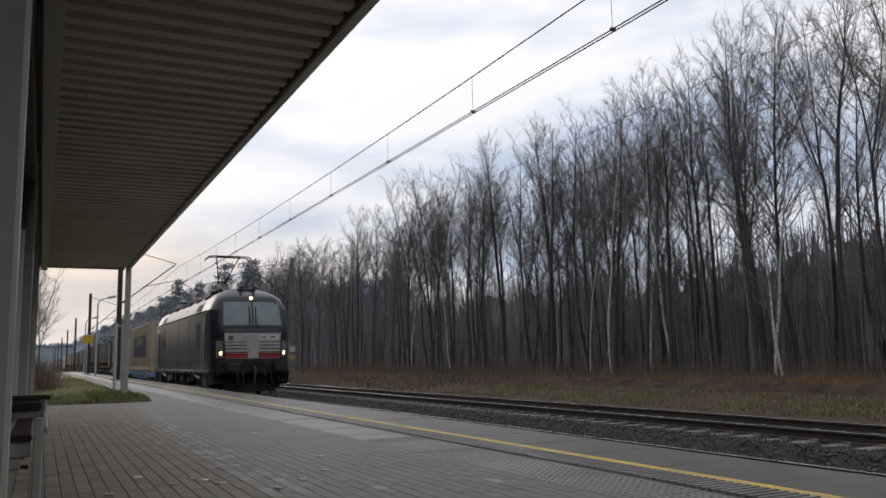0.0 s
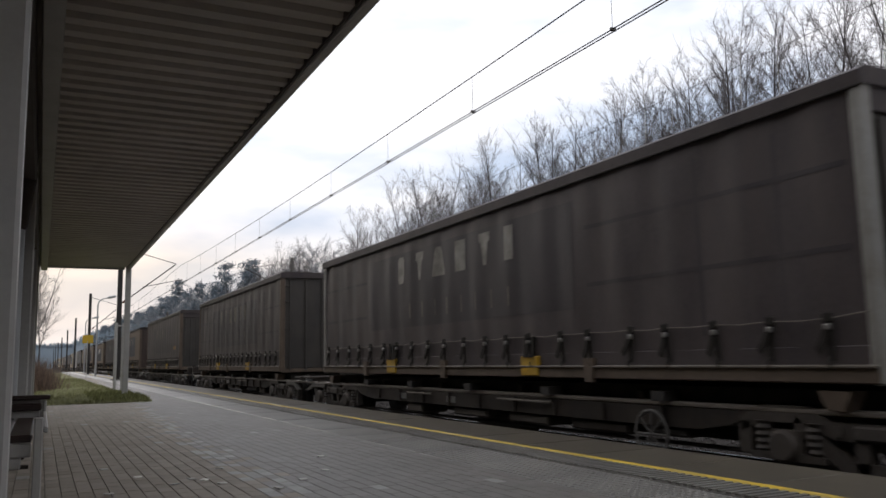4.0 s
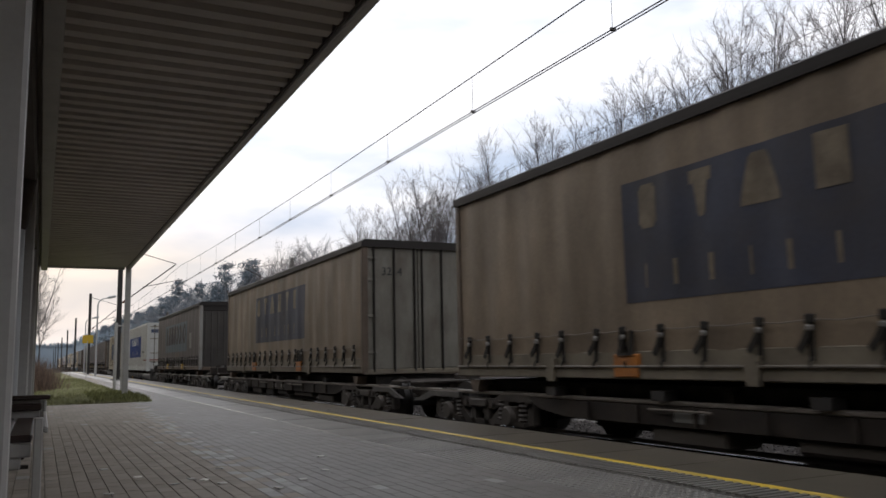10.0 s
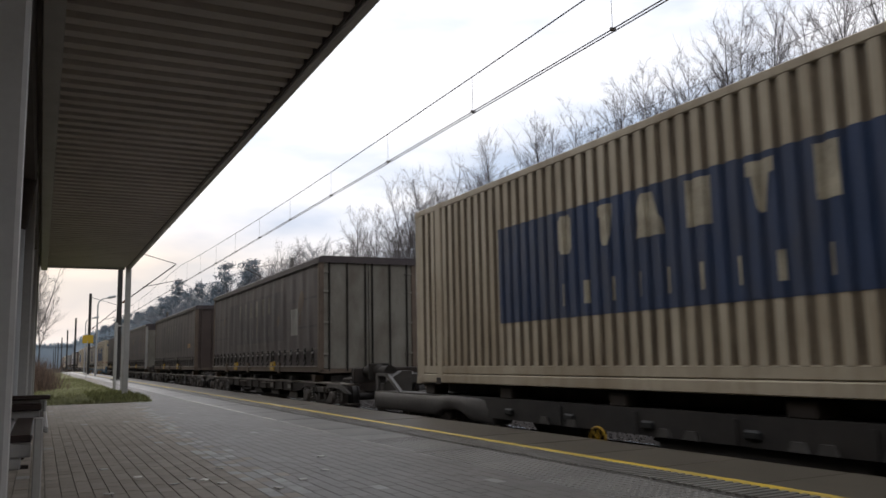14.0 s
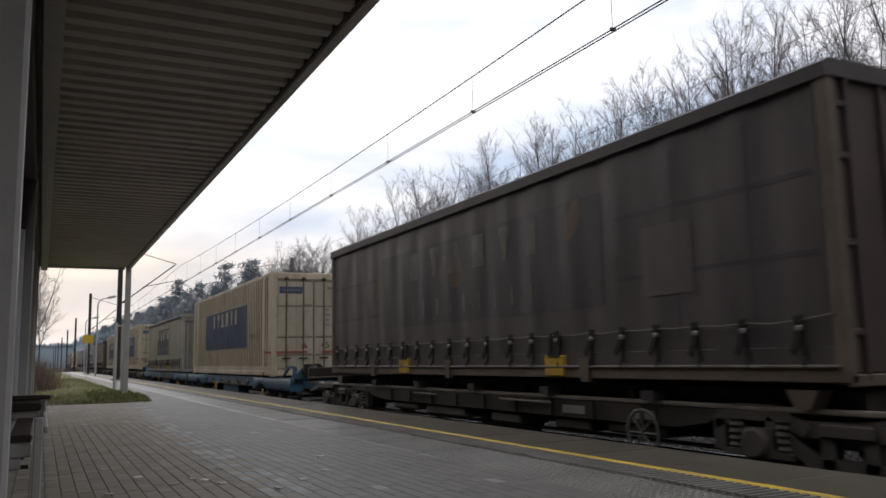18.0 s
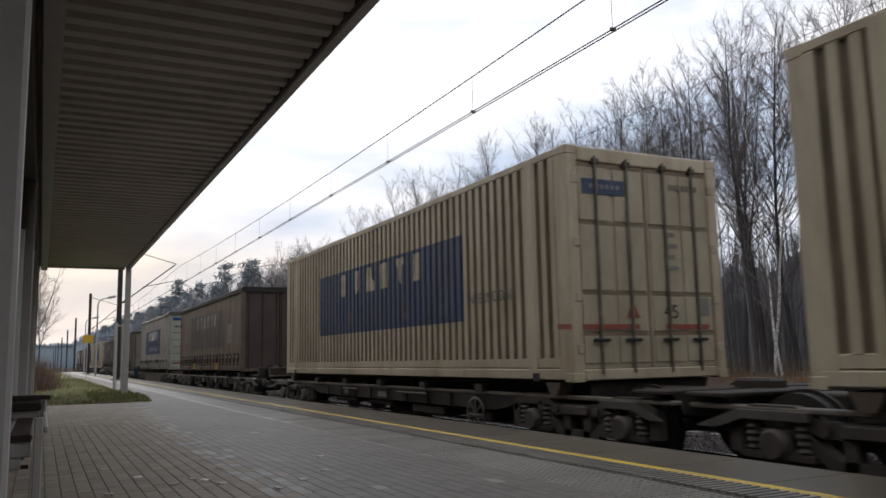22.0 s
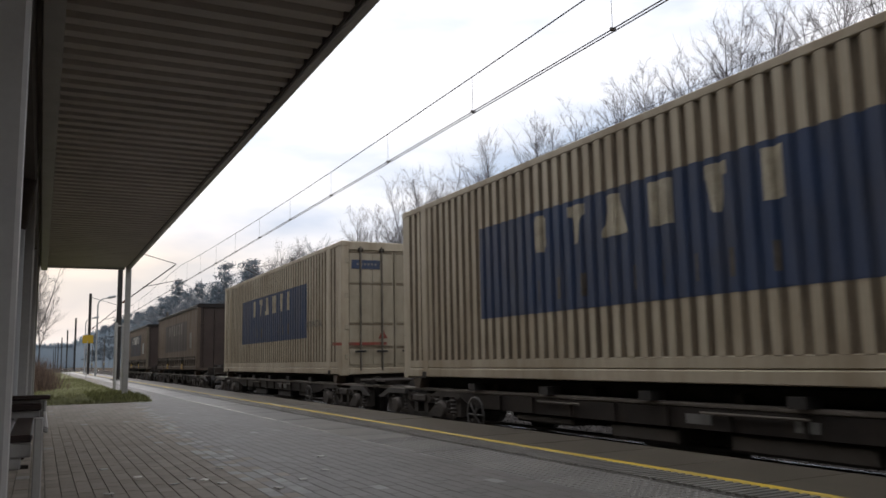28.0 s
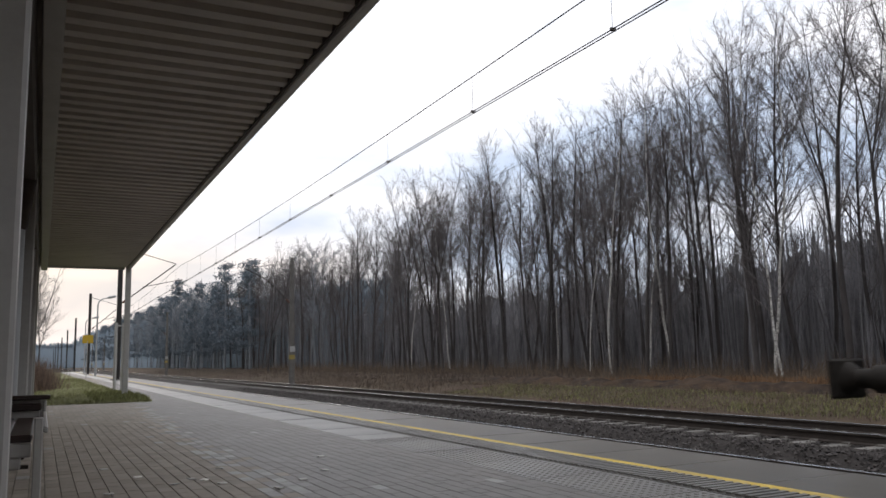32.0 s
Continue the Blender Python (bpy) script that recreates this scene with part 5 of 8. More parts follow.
def patch(prof, ya, yb, za, zb, off, x=-HW, kind="block"):
    """A painted patch that follows the corrugation between ya and yb."""
    def at(y):
        for (a, p), (b, q) in zip(prof, prof[1:]):
            if a <= y <= b:
                return p + (q - p) * (y - a) / max(b - a, 1e-6)
        return 0.0
    ys = [a for a, _ in prof if ya < a < yb] + [ya + (yb - ya) * q / 12 for q in range(13 if kind != "block" else 1)] + [ya, yb]
    ys = sorted({round(y, 5) for y in ys})
    edge = [stroke(kind, 2 * (y - ya) / (yb - ya) - 1) for y in ys]
    g = Geo()
    g.grid([[(x + at(y) - off, y, za + (zb - za) * e[0]) for y, e in zip(ys, edge)], [(x + at(y) - off, y, za + (zb - za) * e[1]) for y, e in zip(ys, edge)]])
    return g


LETTERS = ((0.0, 0.42, "soft"), (0.78, 0.37, "funnel"), (1.46, 0.51, "wedge"), (2.30, 0.49, "block"), (3.10, 0.39, "funnel"), (3.86, 0.35, "block"))
SMALL = ((0.06, 0.08), (0.50, 0.20), (1.0, 0.22), (1.52, 0.09), (1.95, 0.18), (2.45, 0.13), (2.95, 0.09), (3.40, 0.18), (3.92, 0.16))
FILL = {"soft": 0.66, "funnel": 0.84, "wedge": 0.9, "block": 0.68}
LETTER_AT = 4.43


def container(i, S0, S1, zb, zt, body, panel, bars, doors, label, end="doors", door_label=M_NAVY, faded=False, small_bars=None):
    L = S1 - S0
    c = thing("container", label, "shipping container", "loads of the train")
    prof = corr_profile(L)
    z0, z1 = zb + 0.30, zt - 0.10
    for s, nm in ((-1, "side_wall"), (1, "side_wall")):
        g = Geo()
        rows = [[(s * (HW - d), y, z) for y, d in prof] for z in (z0, z1)]
        g.grid(rows)
        side = part(nm, g, body, c, "corrugated steel side")
        # recessed and sloping faces get the tone with the shade painted in
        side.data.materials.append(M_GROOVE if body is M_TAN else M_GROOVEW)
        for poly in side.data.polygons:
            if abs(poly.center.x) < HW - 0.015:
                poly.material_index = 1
        part("top_rail", Geo().box(s * HW, s * (HW - 0.07), 0.1, L - 0.1, z1, zt, 0.012), body, c)
        part("bottom_rail", Geo().box(s * (HW + 0.004), s * (HW - 0.06), 0.12, L - 0.12, zb + 0.03, zb + 0.168, 0.012), body, c)
        part("bottom_rail", Geo().box(s * (HW - 0.004), s * (HW - 0.06), 0.28, L - 0.28, zb + 0.175, z0 + 0.004, 0.012), body, c)
        for y in (0.80, L - 1.0):
            part("intermediate_post", Geo().box(s * (HW + 0.008), s * (HW - 0.05), y, y + 0.20, zb + 0.12, zt - 0.02, 0.012), body, c)
        for y in (0.0, L):
            e = -1 if y else 1
            part("corner_post", Geo().box(s * (HW + 0.002), s * (HW - 0.17), y, y + e * 0.30, zb + 0.1, zt - 0.1, 0.015), body, c)
            for z in (zb, zt - 0.12):
                part("corner_casting", Geo().box(s * (HW + 0.008), s * (HW - 0.17), y - e * 0.006, y + e * 0.18, z, z + 0.122, 0.01), body, c)
    for y in (0.76, L - 0.76 - 0.18):
        part("corner_casting", Geo().box(-HW - 0.008, -HW + 0.17, y, y + 0.18, zb - 0.0, zb + 0.12, 0.01), M_FRAME, c)
    part("roof", Geo().box(-HW + 0.03, HW - 0.03, 0.05, L - 0.05, zt - 0.06, zt - 0.02), body, c)
    part("floor", Geo().box(-HW + 0.05, HW - 0.05, 0.1, L - 0.1, zb + 0.05, zb + 0.16), M_FRAME, c)
    part("rear_wall", Geo().box(-HW + 0.1, HW - 0.1, L - 0.1, L - 0.04, zb + 0.1, zt - 0.1), body, c)
    part("header", Geo().box(-HW + 0.17, HW - 0.17, 0.0, 0.09, zt - 0.2, zt - 0.005, 0.015), body, c)
    part("sill", Geo().box(-HW + 0.17, HW - 0.17, 0.0, 0.09, zb + 0.02, zb + 0.16, 0.015), body, c)
    if end == "doors":
        for s in (-1, 1):
            x0, x1 = (-HW + 0.15, -0.012) if s < 0 else (0.012, HW - 0.15)
            door = part("door", Geo().box(x0, x1, 0.035, 0.085, zb + 0.16, zt - 0.18, 0.01), doors, c, "cream steel door")
            w = x1 - x0
            zz = [zb + 0.20, zb + 0.60, zb + 1.12, zb + 2.02, zt - 0.24]
            for a, b in zip(zz, zz[1:]):
                for k in range(2):
                    xa = x0 + 0.06 + k * (w / 2)
                    part("door_panel", Geo().box(xa - 0.02, xa + w / 2 - 0.10, 0.018, 0.034, a + 0.03, b - 0.03, 0.010), doors, door)
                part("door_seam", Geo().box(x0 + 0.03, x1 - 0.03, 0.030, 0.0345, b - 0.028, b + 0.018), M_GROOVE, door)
            for fx in (0.27, 0.73):
                bx = x0 + w * fx
                bar = part("locking_bar", Geo().tube([(bx, 0.0, zb + 0.1), (bx, 0.0, zt - 0.12)], 0.024, 8), M_LOCKBAR, door)
                part("handle", Geo().box(bx - 0.14, bx + 0.12, -0.03, 0.0, zb + 0.50, zb + 0.54, 0.008), M_BLACK, bar)
                part("keeper", Geo().box(bx - 0.06, bx + 0.06, -0.02, 0.03, zt - 0.23, zt - 0.15, 0.01), M_FRAME, bar)
            for z in (zb + 0.35, zb + 1.0, zb + 1.7, zt - 0.5):
                part("hinge", Geo().box(s * (HW - 0.17), s * (HW - 0.07), -0.012, 0.02, z, z + 0.12, 0.008), doors, door)
        part("name_plate", Geo().box(-HW + 0.24, -0.35, 0.008, 0.0215, zt - 0.62, zt - 0.42), door_label, c, "blue name plate")
        for s in (-1, 1):
            part("red_stripe", Geo().box(-0.62 + s * 0.5 - 0.35 if s < 0 else 0.25, -0.2 if s < 0 else 1.0, 0.010, 0.0215, zb + 0.655, zb + 0.72), M_DULLRED, c, "red reflective stripe")
        part("warning_triangle", Geo().prism([(-0.40, zb + 0.80), (-0.18, zb + 0.80), (-0.29, zb + 1.01)], "y", 0.008, 0.0215), M_DULLRED, c, "red warning triangle")
        for k in range(6):
            part("name_bar", Geo().box(-HW + 0.36 + k * 0.085, -HW + 0.41 + k * 0.085, 0.004, 0.0085, zt - 0.54, zt - 0.49), M_STICKER, c)
        for k in range(7):
            part("number_bar", Geo().box(0.42 + k * 0.075, 0.47 + k * 0.075, 0.012, 0.0182, zt - 0.48, zt - 0.40), M_LOCKBAR, c)
        words("45", 0.26, 0.35, 0.012, zb + 0.8, "front", M_BLACK, c)
        part("data_plate", Geo().box(0.80, 1.02, 0.008, 0.0215, zb + 0.84, zb + 1.08), M_STICKER, c)
        for k in range(4):
            part("marking", Geo().box(0.28, 0.46 + 0.05 * (k % 2), 0.008, 0.0215, zb + 1.9 - k * 0.15, zb + 1.95 - k * 0.15), M_STICKER, c)
    else:
        pr = [(-HW + 0.17, 0.0)]
        n = 8
        st = (2 * HW - 0.34) / n
        for k in range(n):
            x = -HW + 0.17 + k * st
            pr += [(x + st * 0.3, 0.0), (x + st * 0.45, 0.045), (x + st * 0.85, 0.045), (x + st, 0.0)]
        g = Geo().grid([[(x, 0.03 + d, zb + 0.16) for x, d in pr], [(x, 0.03 + d, zt - 0.2) for x, d in pr]])
        part("front_wall", g, body, c, "corrugated steel end wall")
        part("red_stripe", Geo().box(-0.9, 0.9, 0.005, 0.028, zb + 0.64, zb + 0.67), M_RED, c)
    # painted panel and the blocks that stand for its lettering
    y0, y1 = L - 10.1, L - 2.9
    za, zb2 = zb + 0.90, zb + 2.26
    pan = part("painted_panel", patch(prof, y0, y1, za, zb2, 0.005), panel, c, "dark blue painted panel")
    yb = L - LETTER_AT
    for a, w, kind in LETTERS:
        part("letter_block", patch(prof, yb - a - w * FILL[kind], yb - a, zb + 1.70, zb + 2.19, 0.009, kind=kind), bars, pan)
    for a, w in SMALL:
        part("small_block", patch(prof, yb - a - w * 0.34, yb - a, zb + 1.05, zb + 1.33, 0.009), small_bars or (M_FAINTBAR if faded else bars), pan)
    side_words("INTERMODAL", 0.22, -HW - 0.004, 2.05, zb + 1.14, M_SIDETEXT, c)
    return c


def buckle():
    """A webbing strap with a bright over-centre clasp, its slack end and the hook on the side rail."""
    g = Geo()
    g.box(-0.010, 0.0, -0.028, 0.028, 0.03, 0.40, 0.003)
    g.prism([(-0.03, 0.30), (0.03, 0.31), (0.085, 0.21), (0.14, 0.13), (0.10, 0.09), (0.03, 0.17)], "x", -0.034, -0.014)
    g.box(-0.036, -0.010, -0.058, 0.050, 0.345, 0.43, 0.014)
    g.tube([(-0.012, 0.0, 0.06), (-0.04, 0.0, 0.02), (-0.03, 0.0, -0.035)], 0.014, 5)
    g.box(-0.050, -0.006, -0.034, 0.034, 0.285, 0.335, 0.010)
    return g


def tight_strap():
    g = Geo()
    g.box(-0.014, 0.0, -0.022, 0.022, -0.16, 0.34, 0.003)
    g.box(-0.035, -0.012, -0.028, 0.028, 0.22, 0.33, 0.008)
    g.box(-0.045, -0.012, -0.024, 0.024, 0.335, 0.37, 0.008)
    return g


def clasped(key, maker, level):
    """The shared strap mesh, with bare metal above a level."""
    if key not in _shared:
        me = maker().mesh(key)
        me.materials.append(M_STRAP)
        me.materials.append(M_CLASP)
        for poly in me.polygons:
            poly.material_index = 1 if level < poly.center.z < level + 0.055 and poly.center.x < -0.008 and abs(poly.center.y) < 0.04 else 0
        _shared[key] = me
    return _shared[key]


def stroke(kind, u):
    """Lower and upper edge of a plain sign block across its width, u from -1 to 1."""
    e = abs(u)
    if kind == "wedge":
        return 0.0, min(1.0, (1.0 - e) / 0.62 + 0.12)
    if kind == "funnel":
        return 0.72 * min(1.0, max(0.0, e - 0.30) / 0.32), 1.0
    if kind == "round":
        c = 0.42 * max(0.0, (e - 0.35) / 0.65) ** 1.6
        return c, 1.0 - c
    if kind == "diamond":
        return 0.5 * e, 1.0 - 0.5 * e
    if kind == "soft":
        c = 0.10 if e > 0.7 else 0.0
        return c, 1.0 - c
    return 0.0, 1.0


def curtain_trailer(i, S0, S1, zb, zt, body, roofm, panel, bars, doors, label, end="doors", pads=M_GRAPPLE, logo=True, sticker=0, number="", panel_y=(3.0, 9.95), trim=None, big=None, small=True, diamonds=False, small_bars=None, slashes=False):
    L = S1 - S0
    c = thing("swap_body", label, "swap body", "loads of the train")
    trim = trim or (M_SKIRT2 if body is M_OLIVE else M_SKIRT)
    rnd = random.Random(100 + i)
    def slack(y, k):
        return 0.022 * math.sin(math.pi * k / 6) * (0.6 + 0.4 * math.sin(y * 1.1 + i)) + 0.007 * math.sin(y * 7.3 + i + 0.35 * k) + 0.004 * math.sin(y * 13.1 + 1.7 * i - 0.5 * k)

    # curtains: slack cloth with shallow vertical folds
    z0, z1 = zb + 0.36, zt - 0.13
    for s in (-1, 1):
        P = []
        for k in range(7):
            z = z0 + (z1 - z0) * k / 6
            row = []
            m = 120 if s < 0 else 40
            for j in range(m + 1):
                y = 0.14 + (L - 0.28) * j / m
                bul = slack(y, k)
                row.append((s * (HW - 0.02 + bul), y, z))
            P.append(row)
        part("curtain", Geo().grid(P, True), body, c, "slack tarpaulin side curtain")
        part("side_rail", Geo().box(s * (HW + 0.015), s * (HW - 0.12), 0.05, L - 0.05, zb + 0.06, zb + 0.20, 0.012), trim, c)
        part("skirt", Geo().box(s * (HW - 0.015), s * (HW - 0.06), 0.08, L - 0.08, zb + 0.20, zb + 0.37, 0.008), trim if body is M_OLIVE else body, c)
        for y in (0.0, L):
            e = -1 if y else 1
            part("corner_post", Geo().box(s * (HW + 0.006), s * (HW - 0.13), y, y + e * 0.13, zb + 0.05, zt - 0.08, 0.02), M_ALUSLAT if end == "panels" or i in (3, 11, 16, 19, 25) else (M_SKIRT2 if i == 29 else M_SKIRT), c)
    sec = [(-HW - 0.02, zt - 0.165), (-HW - 0.024, zt - 0.05), (-HW + 0.06, zt), (HW - 0.06, zt), (HW + 0.024, zt - 0.05), (HW + 0.02, zt - 0.165)]
    roofm = M_SOOT if body is M_SOOT else roofm
    roof = part("roof", Geo().prism(sec, "y", -0.02, L + 0.02), roofm, c, "dark tarpaulin roof with a hem")
    if body is M_SOOT:
        for s in (-1, 1):
            part("hem_edge", Geo().box(s * (HW + 0.005), s * (HW + 0.024), -0.01, L + 0.01, zt - 0.185, zt - 0.163, 0.004), M_ROOFTARP, roof, "dark lower edge of the hem")
    bow = shared("roof_bow", lambda: Geo().box(-HW + 0.05, HW - 0.05, -0.03, 0.03, 0, 0.018, 0.005))
    for k in range(9):
        ob = part("roof_bow", bow, roofm, roof)
        ob.location = (0, 0.7 + k * (L - 1.4) / 8, zt - 0.004)
    part("rear_wall", Geo().box(-HW + 0.1, HW - 0.1, L - 0.1, L - 0.03, zb + 0.1, zt - 0.12), doors, c)
    part("floor", Geo().box(-HW + 0.08, HW - 0.08, 0.08, L - 0.08, zb + 0.06, zb + 0.16), M_FRAME, c)
    # end face
    if end == "ribbed":
        part("front_wall", Geo().box(-HW + 0.13, HW - 0.13, 0.05, 0.10, zb + 0.1, zt - 0.15), doors, c, "ribbed steel end wall")
        n = 9
        for k in range(n):
            x = -HW + 0.24 + k * (2 * HW - 0.48) / (n - 1)
            part("rib", Geo().box(x - 0.035, x + 0.035, 0.0, 0.049, zb + 0.2, zt - 0.42, 0.012), body if i == 19 else doors, c)
        part("header_board", Geo().box(-HW + 0.1, HW - 0.1, 0.01, 0.049, zt - 0.38, zt - 0.12, 0.012), body if i == 19 else roofm, c)
        if i == 19:
            cap = [(x * 1.004, z + 0.004) for x, z in sec]
            part("roof_cap", Geo().prism(cap, "y", -0.032, 0.55), body, c, "beige cloth cap over the roof end")
            part("cap_seam", Geo().box(-HW + 0.12, HW - 0.12, -0.002, 0.0095, zt - 0.36, zt - 0.33), M_STRAP, c)
        part("sill", Geo().box(-HW + 0.06, HW - 0.06, 0.0, 0.049, zb + 0.04, zb + 0.18, 0.012), trim, c)
        if number:
            words(number, 0.2, 0.1, 0.006, zt - 0.33, "front", M_WHITEBAR, c)
    else:
        for s in (-1, 1):
            x0, x1 = (-HW + 0.12, -0.01) if s < 0 else (0.01, HW - 0.12)
            door = part("door", Geo().box(x0, x1, 0.04, 0.10, zb + 0.14, zt - 0.14, 0.01), doors, c, "steel end door")
            w = x1 - x0
            if end == "panels":
                for k in range(7):
                    z = zb + 0.24 + k * (zt - zb - 0.5) / 7
                    part("door_rib", Geo().box(x0 + 0.05, x1 - 0.05, 0.022, 0.039, z + 0.27, z + 0.31, 0.008), doors, door)
                    part("rib_groove", Geo().box(x0 + 0.05, x1 - 0.05, 0.034, 0.0395, z + 0.235, z + 0.262), M_GREYDOOR, door)
                fx = (0.45,)
                for q in fx:
                    bx = x0 + w * (q if s < 0 else 1 - q)
                    part("locking_bar", Geo().tube([(bx, 0.012, zb + 0.1), (bx, 0.012, zt - 0.14)], 0.018, 8), M_WHITEDOOR, door)
                part("handle", Geo().box(-0.2 if s < 0 else 0.05, -0.05 if s < 0 else 0.2, -0.01, 0.018, zb + 0.56, zb + 0.62, 0.008), M_BLACK, door)
            else:
                for q in (0.12, 0.52, 0.93):
                    bx = x0 + w * (q if s < 0 else 1 - q)
                    part("locking_bar", Geo().tube([(bx, 0.012, zb + 0.08), (bx, 0.012, zt - 0.16)], 0.024, 8), M_STRAP if doors is M_GREYDOOR else doors, door)
                for z in (zb + 0.45, zb + 1.2, zb + 1.95, zt - 0.42):
                    part("hinge", Geo().box(s * (HW - 0.32), s * (HW - 0.08), 0.005, 0.039, z, z + 0.06, 0.01), doors, door)
        part("sill", Geo().box(-HW + 0.02, HW - 0.02, 0.0, 0.05, zb + 0.03, zb + 0.135, 0.012), trim, c)
        part("header", Geo().box(-HW + 0.1, HW - 0.1, 0.01, 0.09, zt - 0.138, zt - 0.03, 0.012), roofm, c)
        if end == "panels":
            part("name_plate", Geo().box(-HW + 0.2, -0.65, 0.008, 0.018, zt - 0.44, zt - 0.30), M_BLUEP, c, "blue name plate")
            for xa, xb in ((-1.08, -0.66), (-0.58, -0.26), (0.22, 0.5), (0.58, 1.08)):
                part("red_stripe", Geo().box(xa, xb, 0.026, 0.039, zb + 0.32, zb + 0.41), M_RED if i == 2 else M_DULLRED, c, "red reflective stripe")
            part("lock_housing", Geo().box(-0.14, 0.12, 0.015, 0.039, zb + 0.27, zb + 0.45, 0.02), M_GREYDOOR, c)
            for k in range(6):
                part("marking", Geo().box(-0.95 + k * 0.12, -0.88 + k * 0.12, 0.01, 0.018, zt - 0.82, zt - 0.75), M_BLACK, c)
            for k in range(3):
                part("marking", Geo().box(0.35, 0.8, 0.012, 0.018, zt - 0.8 - k * 0.13, zt - 0.77 - k * 0.13), M_STICKER, c)
        if number:
            words(number, 0.24, -0.62 if number.endswith("14") else 0.55, -0.016, (zt - 0.75) if number.startswith("32") and number.endswith("4") else zb + 0.62, "front", M_BLACK if doors is M_GREYDOOR and number.endswith("4") else M_WHITEBAR, c)
    # straps along the near side
    light = trim is M_ALUSLAT and end == "panels"
    n = 23 if light else 21
    me = clasped("tight_strap", tight_strap, 0.335) if light else clasped("buckle", buckle, 0.284)
    for k in range(n):
        y = 0.42 + k * (L - 0.84) / (n - 1)
        ob = part("strap" if light else "buckle", me, M_STRAP, c)
        ob.location = (-HW - (0.022 if light else 0.004), y + rnd.uniform(-0.05, 0.05), zb + 0.22)
        if not light:
            ob.rotation_euler = (rnd.uniform(-0.16, 0.16), 0, 0)
    if light:
        for q in range(3):
            part("skirt_slat", Geo().box(-HW - 0.018, -HW + 0.01, 0.2, L - 0.2, zb + 0.215 + q * 0.115, zb + 0.30 + q * 0.115, 0.012), M_ALUSLAT, c, "bright aluminium skirt slat")
    else:
        cord = []
        for k in range(2 * n - 1):
            y = 0.42 + k * (L - 0.84) / (2 * n - 2)
            cord.append((-HW - 0.03, y, zb + 0.60 - (0.008 + 0.014 * rnd.random() if k % 2 else 0.0)))
        part("tension_cord", Geo().tube([(-HW - 0.01, 0.08, zb + 0.64)] + cord + [(-HW - 0.01, L - 0.08, zb + 0.64)], 0.0055, 5, caps=False), M_CORD, c, "pale sagging tension cord")
    # pale lip: light from above on the rail's edge is put into its colour
    part("rail_lip", Geo().box(-HW - 0.045, -HW + 0.01, 0.06, L - 0.06, zb + 0.188, zb + 0.214, 0.006), M_LIP, c, "pale lip with the rail's lit top edge in its colour")
    for f in (0.27, 0.55, 0.80):
        part("post_foot", Geo().prism([(L * f - 0.10, zb + 0.30), (L * f + 0.10, zb + 0.30), (L * f + 0.07, zb + 0.02), (L * f - 0.07, zb + 0.02)], "x", -HW - 0.05, -HW + 0.02), trim, c)
    for y in (L - 8.9, L - 4.12):
        pad = part("grapple_pad", Geo().box(-HW - 0.04, -HW + 0.05, y - 0.21, y + 0.21, zb + 0.08, zb + 0.34, 0.012), pads, c, "coloured grapple pad")
        part("pad_strap", Geo().prism([(y - 0.12, zb + 0.345), (y - 0.06, zb + 0.345), (y - 0.10, zb + 0.60), (y - 0.15, zb + 0.60)], "x", -HW - 0.04, -HW - 0.01).prism([(y + 0.06, zb + 0.345), (y + 0.12, zb + 0.345), (y + 0.08, zb + 0.62), (y + 0.03, zb + 0.62)], "x", -HW - 0.04, -HW - 0.01), M_STRAP, pad)
        part("pad_slot", Geo().box(-HW - 0.053, -HW - 0.02, y - 0.14, y + 0.12, zb + 0.322, zb + 0.345), M_STRAP, pad)
    def cloth(y0, y1, a, b, off, kind="block", shear=0.0):
        P = []
        for k in range(4):
            row = []
            m = max(2, int((y1 - y0) / 0.11) + 1) if kind == "block" else 12
            for j in range(m + 1):
                lo, hi = stroke(kind, 2 * j / m - 1)
                z = a + (b - a) * (lo + (hi - lo) * k / 3)
                y = y0 + (y1 - y0) * j / m - shear * (z - a)
                kk = 6 * (z - z0) / (z1 - z0)
                bul = slack(y, kk)
                row.append((-(HW - 0.02 + bul) - off, y, z))
            P.append(row)
        return Geo().grid(P, True)

    # panel and lettering blocks, painted on the cloth
    if logo:
        ya, yb = (L - panel_y[1], L - panel_y[0])
        za, zz = zb + 0.90, zb + 2.26
        pan = part("printed_panel", cloth(ya, yb, za, zz, 0.004), panel, c, "printed panel on the curtain")
        ys = L - LETTER_AT
        if big is not None:
            # large dark shapes of an older print, some with a pale opening in them
            for f0, f1, kind in ((0.03, 0.135, "wedge"), (0.155, 0.27, "block"), (0.285, 0.385, "soft"), (0.40, 0.50, "soft"), (0.515, 0.63, "round"), (0.645, 0.75, "round"), (0.77, 0.805, "block"), (0.825, 0.965, "round")):
                ln = yb - ya
                part("old_print", cloth(yb - ln * f1, yb - ln * f0, za + 0.36, za + 1.26, 0.0065, kind, 0.12), big, pan)
                if kind == "round":
                    part("print_opening", cloth(yb - ln * (f0 * 0.32 + f1 * 0.68), yb - ln * (f0 * 0.68 + f1 * 0.32), za + 0.60, za + 1.04, 0.0085, "round", 0.12), panel, pan)
        for a, w, kind in LETTERS:
            if big is None:
                part("letter_block", cloth(ys - a - w * FILL[kind], ys - a, zb + 1.70, zb + 2.19, 0.0085, kind), bars, pan)
            else:
                part("print_remnant", cloth(ys - a - w * 0.42, ys - a - w * 0.1, zb + 1.78, zb + 2.12, 0.0085, "soft"), bars, pan, "pale remnant of an older print")
